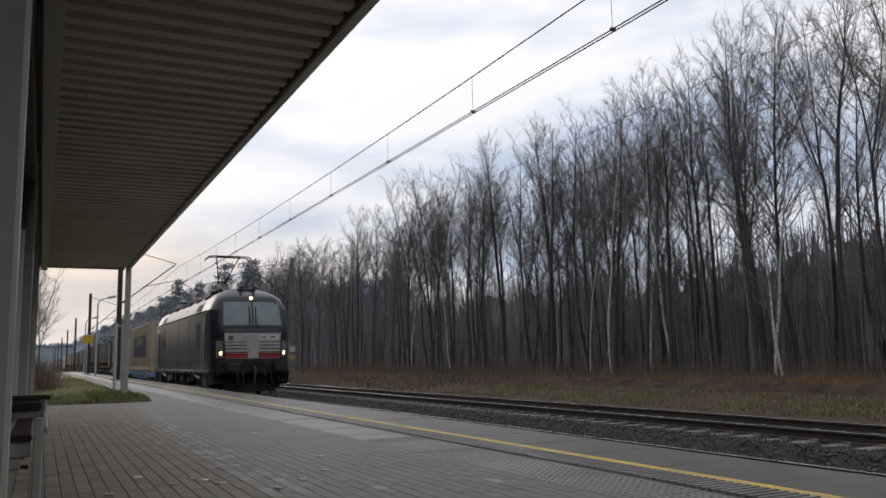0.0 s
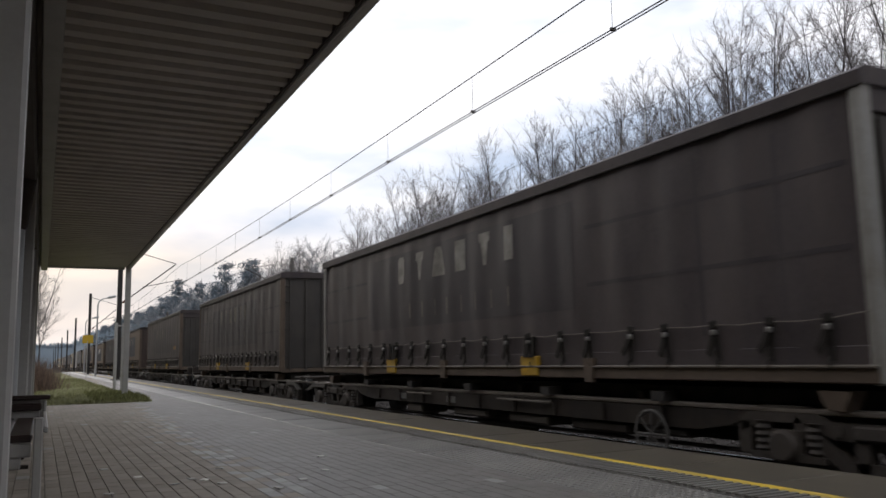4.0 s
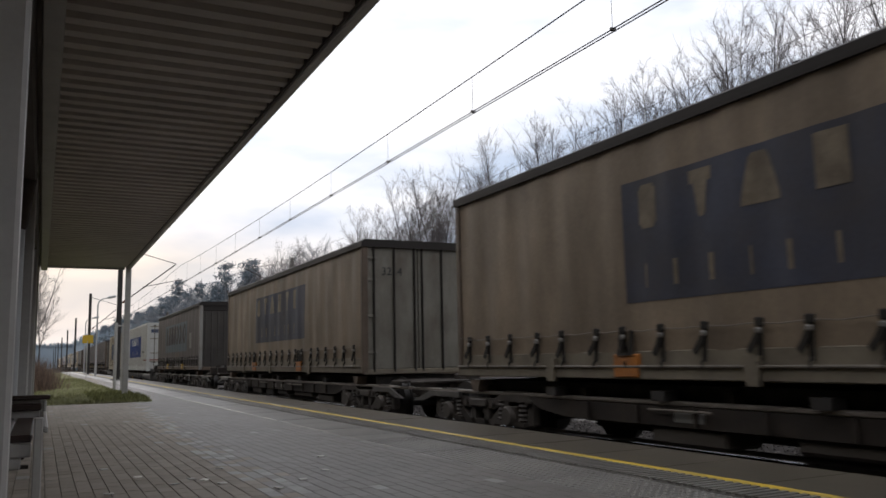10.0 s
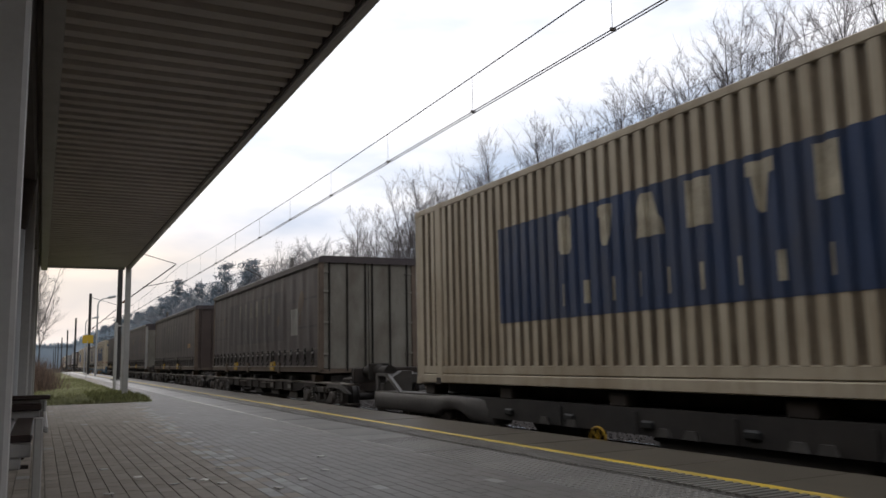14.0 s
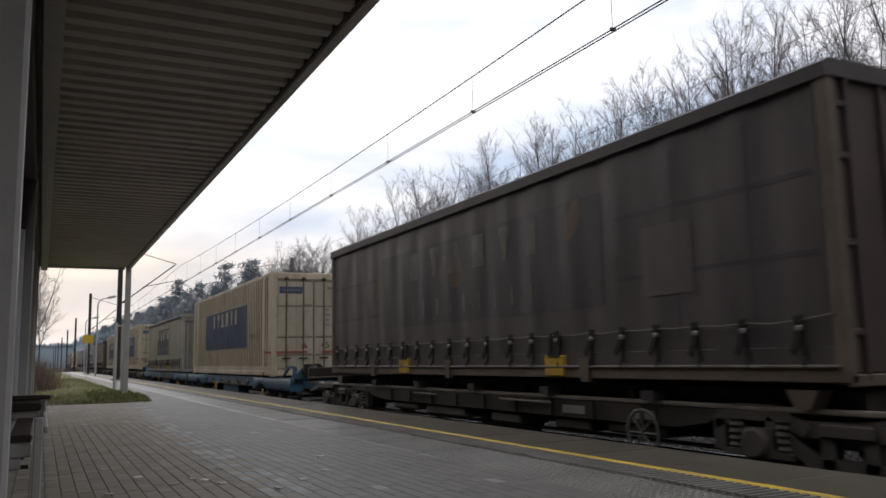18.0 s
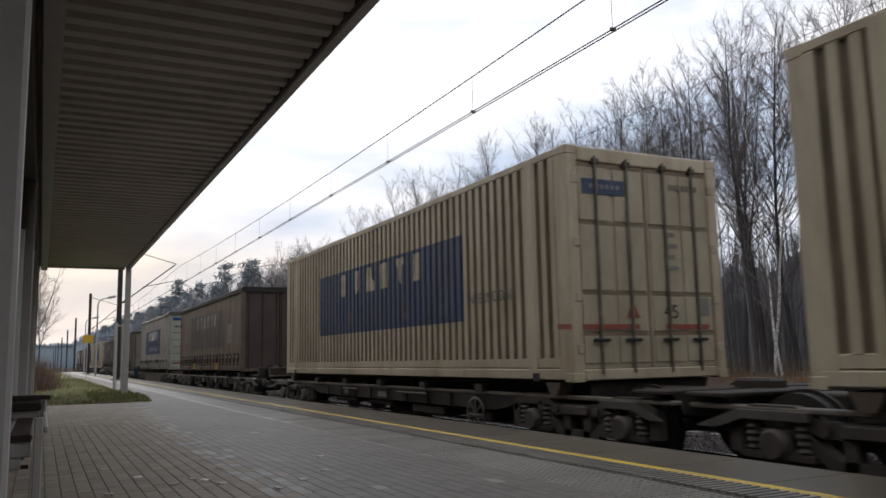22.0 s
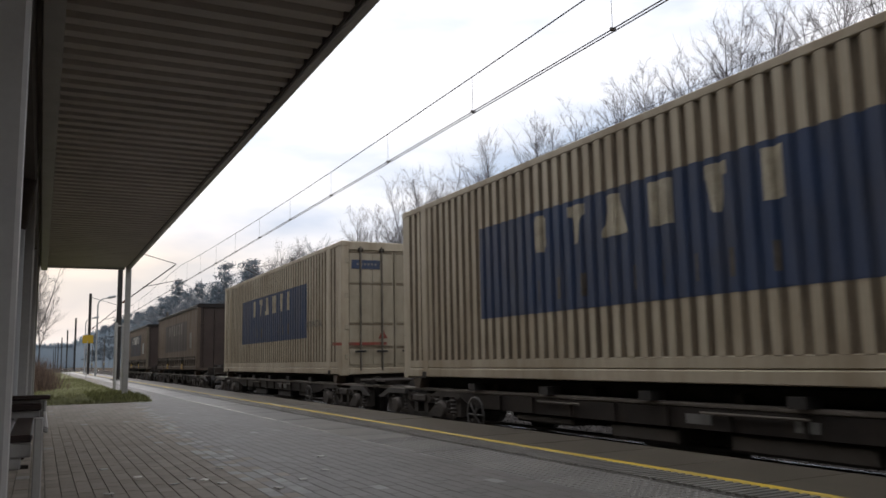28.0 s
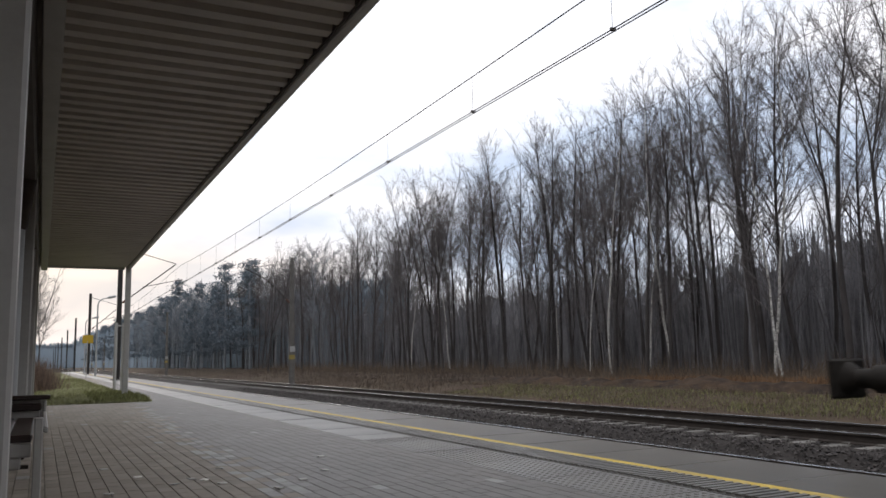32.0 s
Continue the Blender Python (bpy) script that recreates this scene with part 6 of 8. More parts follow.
        if small:
            for a, w in SMALL:
                part("small_block", cloth(ys - a - w * 0.34, ys - a, zb + 1.05, zb + 1.32, 0.0085), small_bars or (M_FAINTBAR if bars is M_DIMBAR else bars), pan)
    # reinforcing bands welded into the cloth
    if body in (M_SOOT, M_BROWN):
        for z in (zb + 1.15, zb + 1.85):
            for a, b in ((0.2, L - 10.2), (L - 2.8, L - 0.2)):
                part("seam", cloth(a, b, z, z + 0.05, 0.003), (M_SEAM if i == 16 else M_SOOTPANEL) if body is M_SOOT else M_SEAMB, c)
        for k in range(4):
            y = (0.9, 1.9, L - 2.1, L - 1.0)[k]
            part("seam", cloth(y, y + 0.05, zb + 0.5, zt - 0.35, 0.003), (M_SEAM if i == 16 else M_SOOTPANEL) if body is M_SOOT else M_SEAMB, c)
    if sticker:
        part("sticker", cloth(L - (11.5 if sticker == 2 else 11.35), L - (10.85 if sticker == 2 else 10.7), zb + 1.0, zb + 1.68, 0.008), M_PALEPRINT if sticker == 2 else M_STICKER, c, "pale rectangular sticker")
        if sticker == 2:
            for ya, yb, za in ((11.32, 11.05, 1.07), (11.28, 11.1, 1.12), (11.25, 11.16, 1.3)):
                part("sticker_line", cloth(L - ya, L - yb, zb + za, zb + za + 0.018, 0.0105), M_SKIRT, c)
            part("dark_patch", cloth(L - 10.95, L - 10.7, zb + 2.05, zb + 2.3, 0.006), M_SEAM, c, "dark square patch on the curtain")
    if diamonds:
        for y in (0.85, 1.75) if big is None else (L - 7.4, L - 6.75):
            z = zb + (0.75 if big is None else 0.48)
            part("hazard_diamond", cloth(y - 0.27, y + 0.27, z, z + (0.75 if big is None else 0.5), 0.012, "diamond"), M_DIAMOND if big is None else M_SKIRT, c, "pale diamond placard")
        if big is None:
            part("orange_plate", Geo().box(-HW - 0.012, -HW + 0.01, 2.3, 2.75, zb + 0.62, zb + 0.82), M_ORANGE, c, "small orange plate")
    if i in (5, 15):
        part("orange_plate", cloth(1.25, 2.05, zb + 1.02, zb + 1.20, 0.006), M_SOCKET, c, "faded orange plate on the curtain")
    if i == 16:
        for y in (L - 2.7, L - 1.55, L - 0.6):
            part("seam", cloth(y, y + 0.05, zb + 0.45, zt - 0.3, 0.003), M_SEAM, c)
        for z in (zb + 0.75, zb + 1.5, zb + 2.15):
            part("seam", cloth(L - 2.75, L - 0.15, z, z + 0.05, 0.0035), M_SEAM, c)
        part("white_smear", cloth(L - 1.78, L - 1.66, zb + 1.0, zb + 1.62, 0.009, "soft", 0.08), M_STICKER, c, "white smear on the cloth")
    if i == 17:
        part("sticker", cloth(L - 11.4, L - 10.65, zb + 0.95, zb + 1.7, 0.008), M_DUSK, c, "dull grey sticker on the curtain")
    if i in (14, 16, 17, 24):
        # dusty wipe marks on the sooty cloth
        for k in range(5):
            y, z = rnd.uniform(1.0, L - 2.0), zb + rnd.uniform(0.7, 1.8)
            part("dust_wipe", cloth(y, y + rnd.uniform(0.15, 0.5), z, z + rnd.uniform(0.2, 0.55), 0.005, "round", 0.3), M_SEAM, c)
    if slashes:
        for y in (0.95, 1.62):
            P = [[(-HW - 0.022, y + d + o, zb + z) for o in (0.0, 0.13)] for d, z in ((0.0, 0.80), (-0.16, 1.24))]
            part("dark_slash", Geo().grid(P), M_BLACK, c, "dark slanting mark")
    return c


# ---- wagons ----


def bogie_geo():
    """Open side frames of a two-axle bogie with their bolster."""
    g = Geo()

    def strip(pts, th, x0, x1):
        g.prism([(y, z + th / 2) for y, z in pts] + [(y, z - th / 2) for y, z in pts[::-1]], "x", x0, x1)
    for s in (-1, 1):
        x0, x1 = s * 0.98, s * 1.09
        strip([(-1.42, 0.62), (-1.2, 0.74), (-0.72, 0.74), (-0.45, 0.62), (0.45, 0.62), (0.72, 0.74), (1.2, 0.74), (1.42, 0.62)], 0.15, x0, x1)
        strip([(-0.82, 0.66), (-0.30, 0.30), (0.30, 0.30), (0.82, 0.66)], 0.15, x0, x1)
        for y0, y1, z0, z1 in ((-0.26, -0.13, 0.27, 0.60), (0.13, 0.26, 0.27, 0.60), (-1.44, -1.30, 0.36, 0.66), (1.30, 1.44, 0.36, 0.66)):
            g.box(x0, x1, y0, y1, z0, z1)
        g.box(s * 1.09, s * 1.13, -0.24, 0.24, 0.56, 0.68, 0.015)
        for y in (-0.4, 0.4):
            g.tube([(s * 1.08, y, 0.62), (s * 1.12, y, 0.62)], 0.05, 8)
    g.box(-0.98, 0.98, -0.2, 0.2, 0.45, 0.68, 0.03)
    g.box(-0.98, 0.98, -0.58, -0.5, 0.5, 0.6).box(-0.98, 0.98, 0.5, 0.58, 0.5, 0.6)
    return g


def wheel_geo():
    g = Geo()
    g.tube([(0.69, 0, 0), (0.72, 0, 0)], 0.495, 24)
    g.tube([(0.72, 0, 0), (0.83, 0, 0)], 0.46, 24)
    g.tube([(0.83, 0, 0), (0.86, 0, 0)], [0.30, 0.14], 16)
    return g


def axlebox_geo():
    g = Geo()
    g.prism([(-0.38, 0.33), (0.38, 0.33), (0.38, 0.385), (0.17, 0.40), (0.15, 0.60), (-0.15, 0.60), (-0.17, 0.40), (-0.38, 0.385)], "x", 0.98, 1.13)
    g.tube([(1.12, 0, 0.46), (1.16, 0, 0.46), (1.19, 0, 0.46)], [0.15, 0.15, 0.12], 14)
    for y in (-0.27, 0.27):
        zz = [0.385 + 0.032 * q for q in range(10)]
        g.tube([(1.05, y, z) for z in zz], [0.09 if q % 2 else 0.068 for q in range(10)], 9, smooth=False)
    return g


def add_bogie(w, y, material=None):
    b = part("bogie", shared("bogie", bogie_geo), material or M_BOGIE, w, "two-axle bogie")
    b.location = (0, y, 0)
    for d in (-0.9, 0.9):
        ax = part("axle", shared("axle", lambda: Geo().tube([(-0.9, 0, 0), (0.9, 0, 0)], 0.085, 10)), M_WHEEL, b)
        ax.location = (0, d, 0.46)
        for s in (0, math.pi):
            wh = part("wheel", shared("wheel", wheel_geo), M_WHEEL, b)
            wh.location, wh.rotation_euler = (0, d, 0.46), (0, 0, s)
        for s in (1, -1):
            ab = part("axle_box", shared("axle_box", axlebox_geo), M_BOGIE, b)
            ab.location = (0, d, 0)
            if s < 0:
                ab.rotation_euler = (0, 0, math.pi)
    return b


def buffer_geo():
    g = Geo()
    g.tube([(0, 0, 0), (0, -0.32, 0)], [0.13, 0.12], 12)
    g.tube([(0, -0.30, 0), (0, -0.58, 0)], 0.085, 12)
    return g


def buffer_head_geo():
    g = Geo()
    g.box(-0.225, 0.225, -0.635, -0.585, -0.17, 0.17, 0.03)
    g.tube([(0, -0.5, 0), (0, -0.586, 0)], [0.09, 0.15], 12)
    return g


def wheel_ring():
    g = Geo()
    pts = [(0, 0.21 * math.cos(2 * math.pi * k / 16), 0.21 * math.sin(2 * math.pi * k / 16)) for k in range(17)]
    g.tube(pts, 0.018, 6, caps=False)
    for k in range(4):
        a = math.pi * k / 4
        g.tube([(0, 0.2 * math.cos(a), 0.2 * math.sin(a)), (0, -0.2 * math.cos(a), -0.2 * math.sin(a))], 0.012, 5)
    return g


def wagon(i, S0, S1, gap_f, gap_r, join_f, join_r, deck, style, paint):
    """One wagon platform under one load. Local y = 0 at the load's front end, z = 0 on the rail."""
    L = S1 - S0
    labels = {"low": "low platform wagon with rounded covers over its bogies", "flat": "grimy flat container wagon on two bogies"}
    tint = {"M_BLUEW": "bright blue ", "M_BLUEW2": "grimy blue ", "M_BLUEW3": "blackened blue ", "M_GREYW": "grimy grey ", "M_FRAME": ""}[paint[0]]
    pm = paint[1]
    w = thing("freight_wagon", tint + labels[style], "wagon", "wagons of the train")
    f0 = -gap_f / 2 + (0.06 if join_f else 0.62)
    f1 = L + gap_r / 2 - (0.06 if join_r else 0.62)
    bf, br = (0.15, L - 0.45) if style == "flat" else (0.05, L - 0.15)
    if style == "low" and paint[0] == "M_GREYW":
        # the load stands clear of this frame on dark bearers
        for s in (-1, 1):
            for k in range(6):
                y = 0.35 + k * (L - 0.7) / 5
                part("bearer", Geo().box(s * 0.92, s * 1.2, y - 0.16, y + 0.16, deck - 0.16, deck - 0.002, 0.012), M_FRAME, w)
        # added black block: fills the gap with shade and closes the view through
        part("load_shade_block", Geo().box(-0.84, 0.84, 0.1, L - 0.1, deck - 0.15, deck - 0.004, 0.01), M_STRAP, w, "black block standing in for shade under the load")
        deck -= 0.14
    for yb in (bf, br):
        add_bogie(w, yb).scale = (1.06, 1.04, 0.98) if style == "flat" else (1.0, 0.85, 0.74)
    if style == "flat":
        # a slim top beam from end to end, braces over the bogies, a deep belly between them
        for s in (-1, 1):
            part("top_beam", Geo().box(s * 1.02, s * 1.16, f0 + 0.06, f1 - 0.06, deck - 0.215, deck - 0.165, 0.012), M_LIP, w, "pale top flange")
            prof = [(1.45, deck - 0.22), (1.75, deck - 0.36), (2.2, deck - 0.43), (L - 2.7, deck - 0.43), (L - 2.1, deck - 0.36), (L - 1.75, deck - 0.22)]
            part("solebar", Geo().prism(prof, "x", s * 1.06, s * 1.15), pm, w, "deep brown side girder")
            for a, b in ((f0 + 0.2, bf - 0.55), (f1 - 0.2, br + 0.55)):
                part("end_brace", Geo().prism([(a, deck - 0.38), (a + (b - a) * 0.4, deck - 0.20), (b, deck - 0.20), (b, deck - 0.28), (a + (b - a) * 0.45, deck - 0.28), (a + (b - a) * 0.2, deck - 0.38)], "x", s * 1.165, s * 1.22), M_GREYW, w, "slanting brace over the bogie")
            for k in range(9):
                y = 2.7 + k * (L - 5.9) / 8
                part("girder_rib", Geo().box(s * 1.15, s * 1.19, y - 0.02, y + 0.02, deck - 0.42, deck - 0.225), pm, w)
            for k in range(7):
                y = 0.5 + k * (L - 1.0) / 6
                big_foot = k in (0, 6)
                part("container_spigot", Geo().prism([(y - 0.08, deck - 0.165), (y + 0.08, deck - 0.165), (y + 0.16, deck - 0.002), (y - 0.16, deck - 0.002)] if big_foot else [(y - 0.1, deck - 0.165), (y + 0.1, deck - 0.165), (y + 0.1, deck - 0.06), (y - 0.1, deck - 0.06)], "x", s * 1.04, s * 1.25), M_SKIRT if big_foot else M_GIRDER, w)
        part("centre_sill", Geo().box(-0.3, 0.3, f0 + 0.1, f1 - 0.1, deck - 0.4, deck - 0.08, 0.02), pm, w)
        # added black box: gives the underside its darkness and blocks the view through
        part("frame_shade_block", Geo().box(-0.55, 0.55, 2.2, L - 2.5, 0.36, deck - 0.41, 0.03), M_STRAP, w, "black block standing in for shade under the frame")
        # added block, black in place of the shade between load and frame
        part("load_shade_block", Geo().box(-0.95, 0.95, 0.1, L - 0.1, deck - 0.19, deck - 0.004, 0.01), M_STRAP, w, "black block standing in for shade under the load")
        for k in range(6):
            y = 0.6 + k * (L - 1.2) / 5
            part("cross_bearer", Geo().box(-1.08, 1.08, y - 0.06, y + 0.06, deck - 0.3, deck - 0.065, 0.01), pm, w)
        if i == 23:
            for s in (-1, 1):
                part("side_skirt", Geo().prism([(2.0, deck - 0.23), (2.25, deck - 0.80), (L - 2.25, deck - 0.80), (L - 2.0, deck - 0.23)], "x", s * 1.16, s * 1.19), M_RUSTSKIRT, w, "deep rusty side plate")
        rnd = random.Random(300 + i)
        y = 2.4
        while y < L - 3.4:
            ln = rnd.uniform(0.5, 1.6)
            part("equipment_box", Geo().box(-1.11, -0.6, y, y + ln, deck - 0.64 + rnd.uniform(0, 0.1), deck - 0.435, 0.03), rnd.choice((M_CASE, M_GIRDER, M_CASE, M_FRAME) if i not in (6, 11, 28, 29) else (M_CASEPALE, M_CASE, M_CASEPALE)), w, "underfloor equipment box")
            y += ln + rnd.uniform(0.3, 1.6)
        for a, b in ((0.34, 0.44), (0.60, 0.67)):
            part("release_rod", Geo().tube([(-1.20, L * a, deck - 0.26), (-1.20, L * b, deck - 0.26)], 0.014, 6), M_CORD, w, "thin bright release rod")
        for k in range(2):
            y = rnd.uniform(2.5, L - 4)
            part("data_plate", Geo().box(-1.158, -1.15, y, y + rnd.uniform(0.25, 0.5), deck - 0.38, deck - 0.28), M_STICKER, w)
        part("air_tank", Geo().tube([(-0.55, L * 0.45, deck - 0.62), (-0.55, L * 0.45 + 1.3, deck - 0.62)], 0.2, 14), M_BOGIE, w)
        part("brake_rod", Geo().tube([(-0.9, 1.2, deck - 0.62), (-0.9, L - 1.4, deck - 0.66)], 0.025, 6), M_BOGIE, w)
        hb = part("handbrake_wheel", shared("handbrake", wheel_ring), M_GREYW, w, "spoked handbrake wheel")
        hb.location, hb.scale = (-1.24, L * 0.2 if i % 2 else L * 0.8, deck - 0.52), (1, 1.2, 1.2)
        for y in (f0 + 0.35, f1 - 0.35):
            part("end_platform", Geo().box(-1.22, 1.22, y - 0.28, y + 0.28, deck - 0.10, deck - 0.055, 0.01), pm, w)
    else:
        # low frame: deep middle girder and rounded covers over the bogies
        for s in (-1, 1):
            low_z = deck - (0.46 if paint[0] == "M_BLUEW" else 0.31)
            mid = [(1.9, deck - 0.02), (2.2, low_z), (L - 2.2, low_z), (L - 1.9, deck - 0.02)]
            part("side_girder", Geo().prism(mid, "x", s * 1.1, s * 1.22), M_GIRDER if pm is M_GREYW else pm, w, "deep side girder")
            for a, b in ((f0 + 0.12, 2.5), (f1 - 0.12, L - 2.5)):
                P = []
                n = 40
                for q in range(n + 1):
                    y = a + (b - a) * q / n
                    d = abs(b - y)
                    low = 0.37
                    if 0.75 < d < 1.75:
                        low = 0.37 - 0.12 * math.sin(math.pi * (d - 0.75)) ** 0.5
                    if d < 0.75:
                        low = 0.37 + 0.06 * (1 - d / 0.75)
                    thin = 1.0 if d > 0.7 else 0.75 + 0.25 * d / 0.7
                    P.append([(s * (1.06 + (px - 1.06) * (thin if px > 1.1 else 1)), y, deck - pz * low) for px, pz in ((0.9, 0.09), (1.18, 0.085), (1.235, 0.10), (1.255, 0.17), (1.262, 0.5), (1.258, 0.86), (1.235, 0.97), (1.16, 1.0), (1.05, 0.97))])
                cov = part("bogie_cover", Geo().grid(P, True), pm, w, "rounded cover over the bogie")
                e = 1 if b > a else -1
                part("cover_end", Geo().prism([(s * px, deck - pz * 0.37) for px, pz in ((0.9, 0.09), (1.18, 0.085), (1.235, 0.10), (1.255, 0.17), (1.262, 0.5), (1.258, 0.86), (1.235, 0.97), (0.9, 0.97))], "y", min(a, a + e * 0.02), max(a, a + e * 0.02)), pm, cov)
                part("cover_end", Geo().prism([(s * px, deck - pz * 0.42) for px, pz in ((0.9, 0.09), (1.16, 0.085), (1.19, 0.10), (1.208, 0.17), (1.212, 0.5), (1.208, 0.86), (1.19, 0.97), (0.9, 0.97))], "y", min(b, b - e * 0.02), max(b, b - e * 0.02)), pm, cov)
                part("cover_plate", Geo().box(s * 1.10, s * 1.25, min(a, b - e * 0.9), max(a, b - e * 0.9), deck - 0.05, deck - 0.03, 0.006), M_FRAME, cov)
            for k in range(6):
                y = 3.0 + k * (L - 6.0) / 5
                part("spigot", Geo().box(s * 1.15, s * 1.26, y - 0.10, y + 0.10, deck - 0.24, deck - 0.15, 0.02), M_BLACK, w)
            for k in range(5):
                y = 3.2 + k * (L - 6.6) / 4.6
                part("girder_rib", Geo().box(s * 1.22, s * 1.245, y, y + 0.05, deck - 0.30, deck - 0.06), M_GIRDER if pm is M_GREYW else pm, w)
            for y in (3.6, 4.4, 5.0, 5.3, 6.6, 7.0, L - 4.6, L - 4.0):
                part("girder_socket", Geo().prism([(y, deck - 0.305), (y + 0.20, deck - 0.305), (y + 0.16, deck - 0.215), (y + 0.04, deck - 0.215)], "x", s * 1.221, s * 1.262), M_GREYW if pm is M_GREYW else M_SOCKET, w, "dull orange socket")
            part("brake_case", Geo().box(s * 0.8, s * 1.16, L * 0.36, L * 0.55, deck - 0.60, deck - 0.315, 0.02), M_GIRDER if pm is M_GREYW else pm, w, "case below the beam")
            part("brake_case", Geo().box(s * 0.7, s * 1.08, L * 0.66, L * 0.72, deck - 0.66, deck - 0.315, 0.02), M_GIRDER, w)
        # added black box that stands in for shade below the low frame
        part("frame_shade_block", Geo().box(-0.75, 0.75, 2.3, L - 2.3, 0.34, deck - 0.30, 0.03), M_STRAP, w, "black block standing in for shade under the frame")
        part("centre_sill", Geo().box(-0.35, 0.35, f0 + 0.1, f1 - 0.1, deck - 0.36, deck - 0.06, 0.02), pm, w)
        for k in range(6):
            y = 0.4 + k * (L - 0.8) / 5
            part("cross_bearer", Geo().box(-1.1, 1.1, y - 0.08, y + 0.08, deck - 0.16, deck - 0.02, 0.01), pm, w)
        part("yellow_tap", Geo().box(-1.32, -1.265, 0.75, 0.87, deck - 0.62, deck - 0.36, 0.02), M_GRAPPLE, w, "yellow brake lever")
        hb = part("handbrake_wheel", shared("handbrake_yellow", wheel_ring), M_GRAPPLE, w, "spoked handbrake wheel")
        hb.location, hb.scale = (-1.25, L * 0.62, deck - 0.42), (1, 0.72, 0.72)
    # ends
    for join, y, e in ((join_f, f0, -1), (join_r, f1, 1)):
        if join:
            part("drawbar", Geo().box(-0.15, 0.15, min(y, y + e * 0.06) - 0.2, max(y, y + e * 0.06) + 0.2, 0.82, 1.0, 0.03), M_BOGIE, w)
            continue
        part("headstock", Geo().box(-1.2, 1.2, min(y, y - e * 0.14), max(y, y - e * 0.14), 0.80, 1.12 if style == "flat" else 1.0, 0.02), M_FRAME if style == "flat" else pm, w)
        for s in (-1, 1):
            bu = part("buffer", shared("buffer", buffer_geo), M_STRAP, w, "broad steel buffer")
            part("buffer_head", shared("buffer_head", buffer_head_geo), M_STRAP, bu, "broad rectangular buffer plate")
            bu.location = (s * 0.875, y, 1.04)
            if e > 0:
                bu.rotation_euler = (0, 0, math.pi)
            part("step", Geo().box(s * 0.95, s * 1.22, y - e * 0.35 - 0.1, y - e * 0.35 + 0.1, 0.32, 0.36, 0.006), M_FRAME, w)
        part("coupling", Geo().tube([(0, y, 1.0), (0, y + e * 0.35, 0.98), (0, y + e * 0.5, 0.75)], 0.045, 8), M_BOGIE, w)
        part("brake_hose", Geo().tube([(-0.3, y, 0.92), (-0.3, y + e * 0.25, 0.62), (-0.28, y + e * 0.45, 0.6)], 0.03, 8), M_BLACK, w)
        if style == "low":
            for s in (-1, 1):
                xa, xb = s * 1.14, s * 1.20
                u = y - e * 0.02
                if i == 1 and e < 0:
                    po = part("end_post", Geo().box(s * 0.62, s * 1.22, min(u, u - e * 0.30), max(u, u - e * 0.30), deck - 0.45, deck + 0.26, 0.03), pm, w, "upright end post")
                    for q in (0.72, 1.1):
                        part("lug", Geo().prism([(u - e * 0.04, deck + 0.25), (u - e * 0.08, deck + 0.36), (u - e * 0.18, deck + 0.36), (u - e * 0.24, deck + 0.25)], "x", s * q, s * (q + 0.07)), pm, po)
                    part("shunter_rail", Geo().tube([(s * 1.1, y + e * 0.02, deck - 0.35), (s * 1.12, y + e * 0.22, deck - 0.52), (s * 0.8, y + e * 0.30, deck - 0.52)], 0.018, 8), M_STICKER, w)
                    continue
                fr = part("end_frame", Geo().prism([(u, deck - 0.12), (u, deck + 0.30), (u - e * 0.09, deck + 0.30), (u - e * 0.09, deck - 0.12)], "x", xa, xb), pm, w, "upright end frame")
                part("frame_top", Geo().prism([(u - e * 0.095, deck + 0.24), (u - e * 0.095, deck + 0.30), (u - e * 0.62, deck + 0.30), (u - e * 0.62, deck + 0.24)], "x", xa, xb), pm, fr)
                part("frame_strut", Geo().prism([(u - e * 0.60, deck + 0.30), (u - e * 0.52, deck + 0.235), (u - e * 1.15, deck - 0.04), (u - e * 1.25, deck - 0.04)], "x", xa + s * 0.004, xb + s * 0.004), pm, fr)
                part("frame_plate", Geo().box(s * 1.10, s * 1.135, min(u - e * 0.02, u - e * 0.30), max(u - e * 0.02, u - e * 0.30), deck - 0.12, deck + 0.28, 0.01), M_GIRDER, fr)
            part("end_stop", Geo().prism([(-1.15, deck - 0.1), (-0.55, deck - 0.1), (-0.55, deck + 0.34), (-0.75, deck + 0.34), (-1.15, deck + 0.1)], "y", min(y - e * 0.1, y - e * 0.32), max(y - e * 0.1, y - e * 0.32)), pm, w, "raised end stop")
    return w


# front and rear of each load along the train, and what it is
F_AT = [49.50, 66.20, 84.07, 101.87, 120.01, 137.59, 156.15, 172.95, 191.98, 209.36, 228.51, 247.36, 264.86, 283.71, 301.03,
        319.45, 338.14, 356.66, 373.08, 391.80, 408.22, 426.77, 443.88, 463.01, 479.27, 497.63, 513.96, 532.37, 550.70]
R_AT = [62.61, 79.52, 98.07, 114.69, 133.13, 150.65, 169.21, 186.31, 205.14, 222.80, 241.83, 260.86, 278.13, 296.86, 314.64,
        333.57, 351.23, 369.79, 386.36, 404.80, 421.26, 439.75, 456.98, 476.29, 492.56, 510.55, 526.66, 545.14, 563.81]
TOPS = [2.40, 2.40, 2.15, 2.30, 2.37, 2.30, 2.25, 2.28, 2.38, 2.32, 2.38, 2.40, 2.40, 2.33, 2.30,
        2.36, 2.32, 2.40, 2.15, 2.50, 2.50, 2.31, 2.50, 2.22, 2.15, 2.48, 2.46, 2.34, 2.31]
PAIRS = {1, 3, 5, 7, 9, 12, 14, 18, 20, 22, 24, 26}
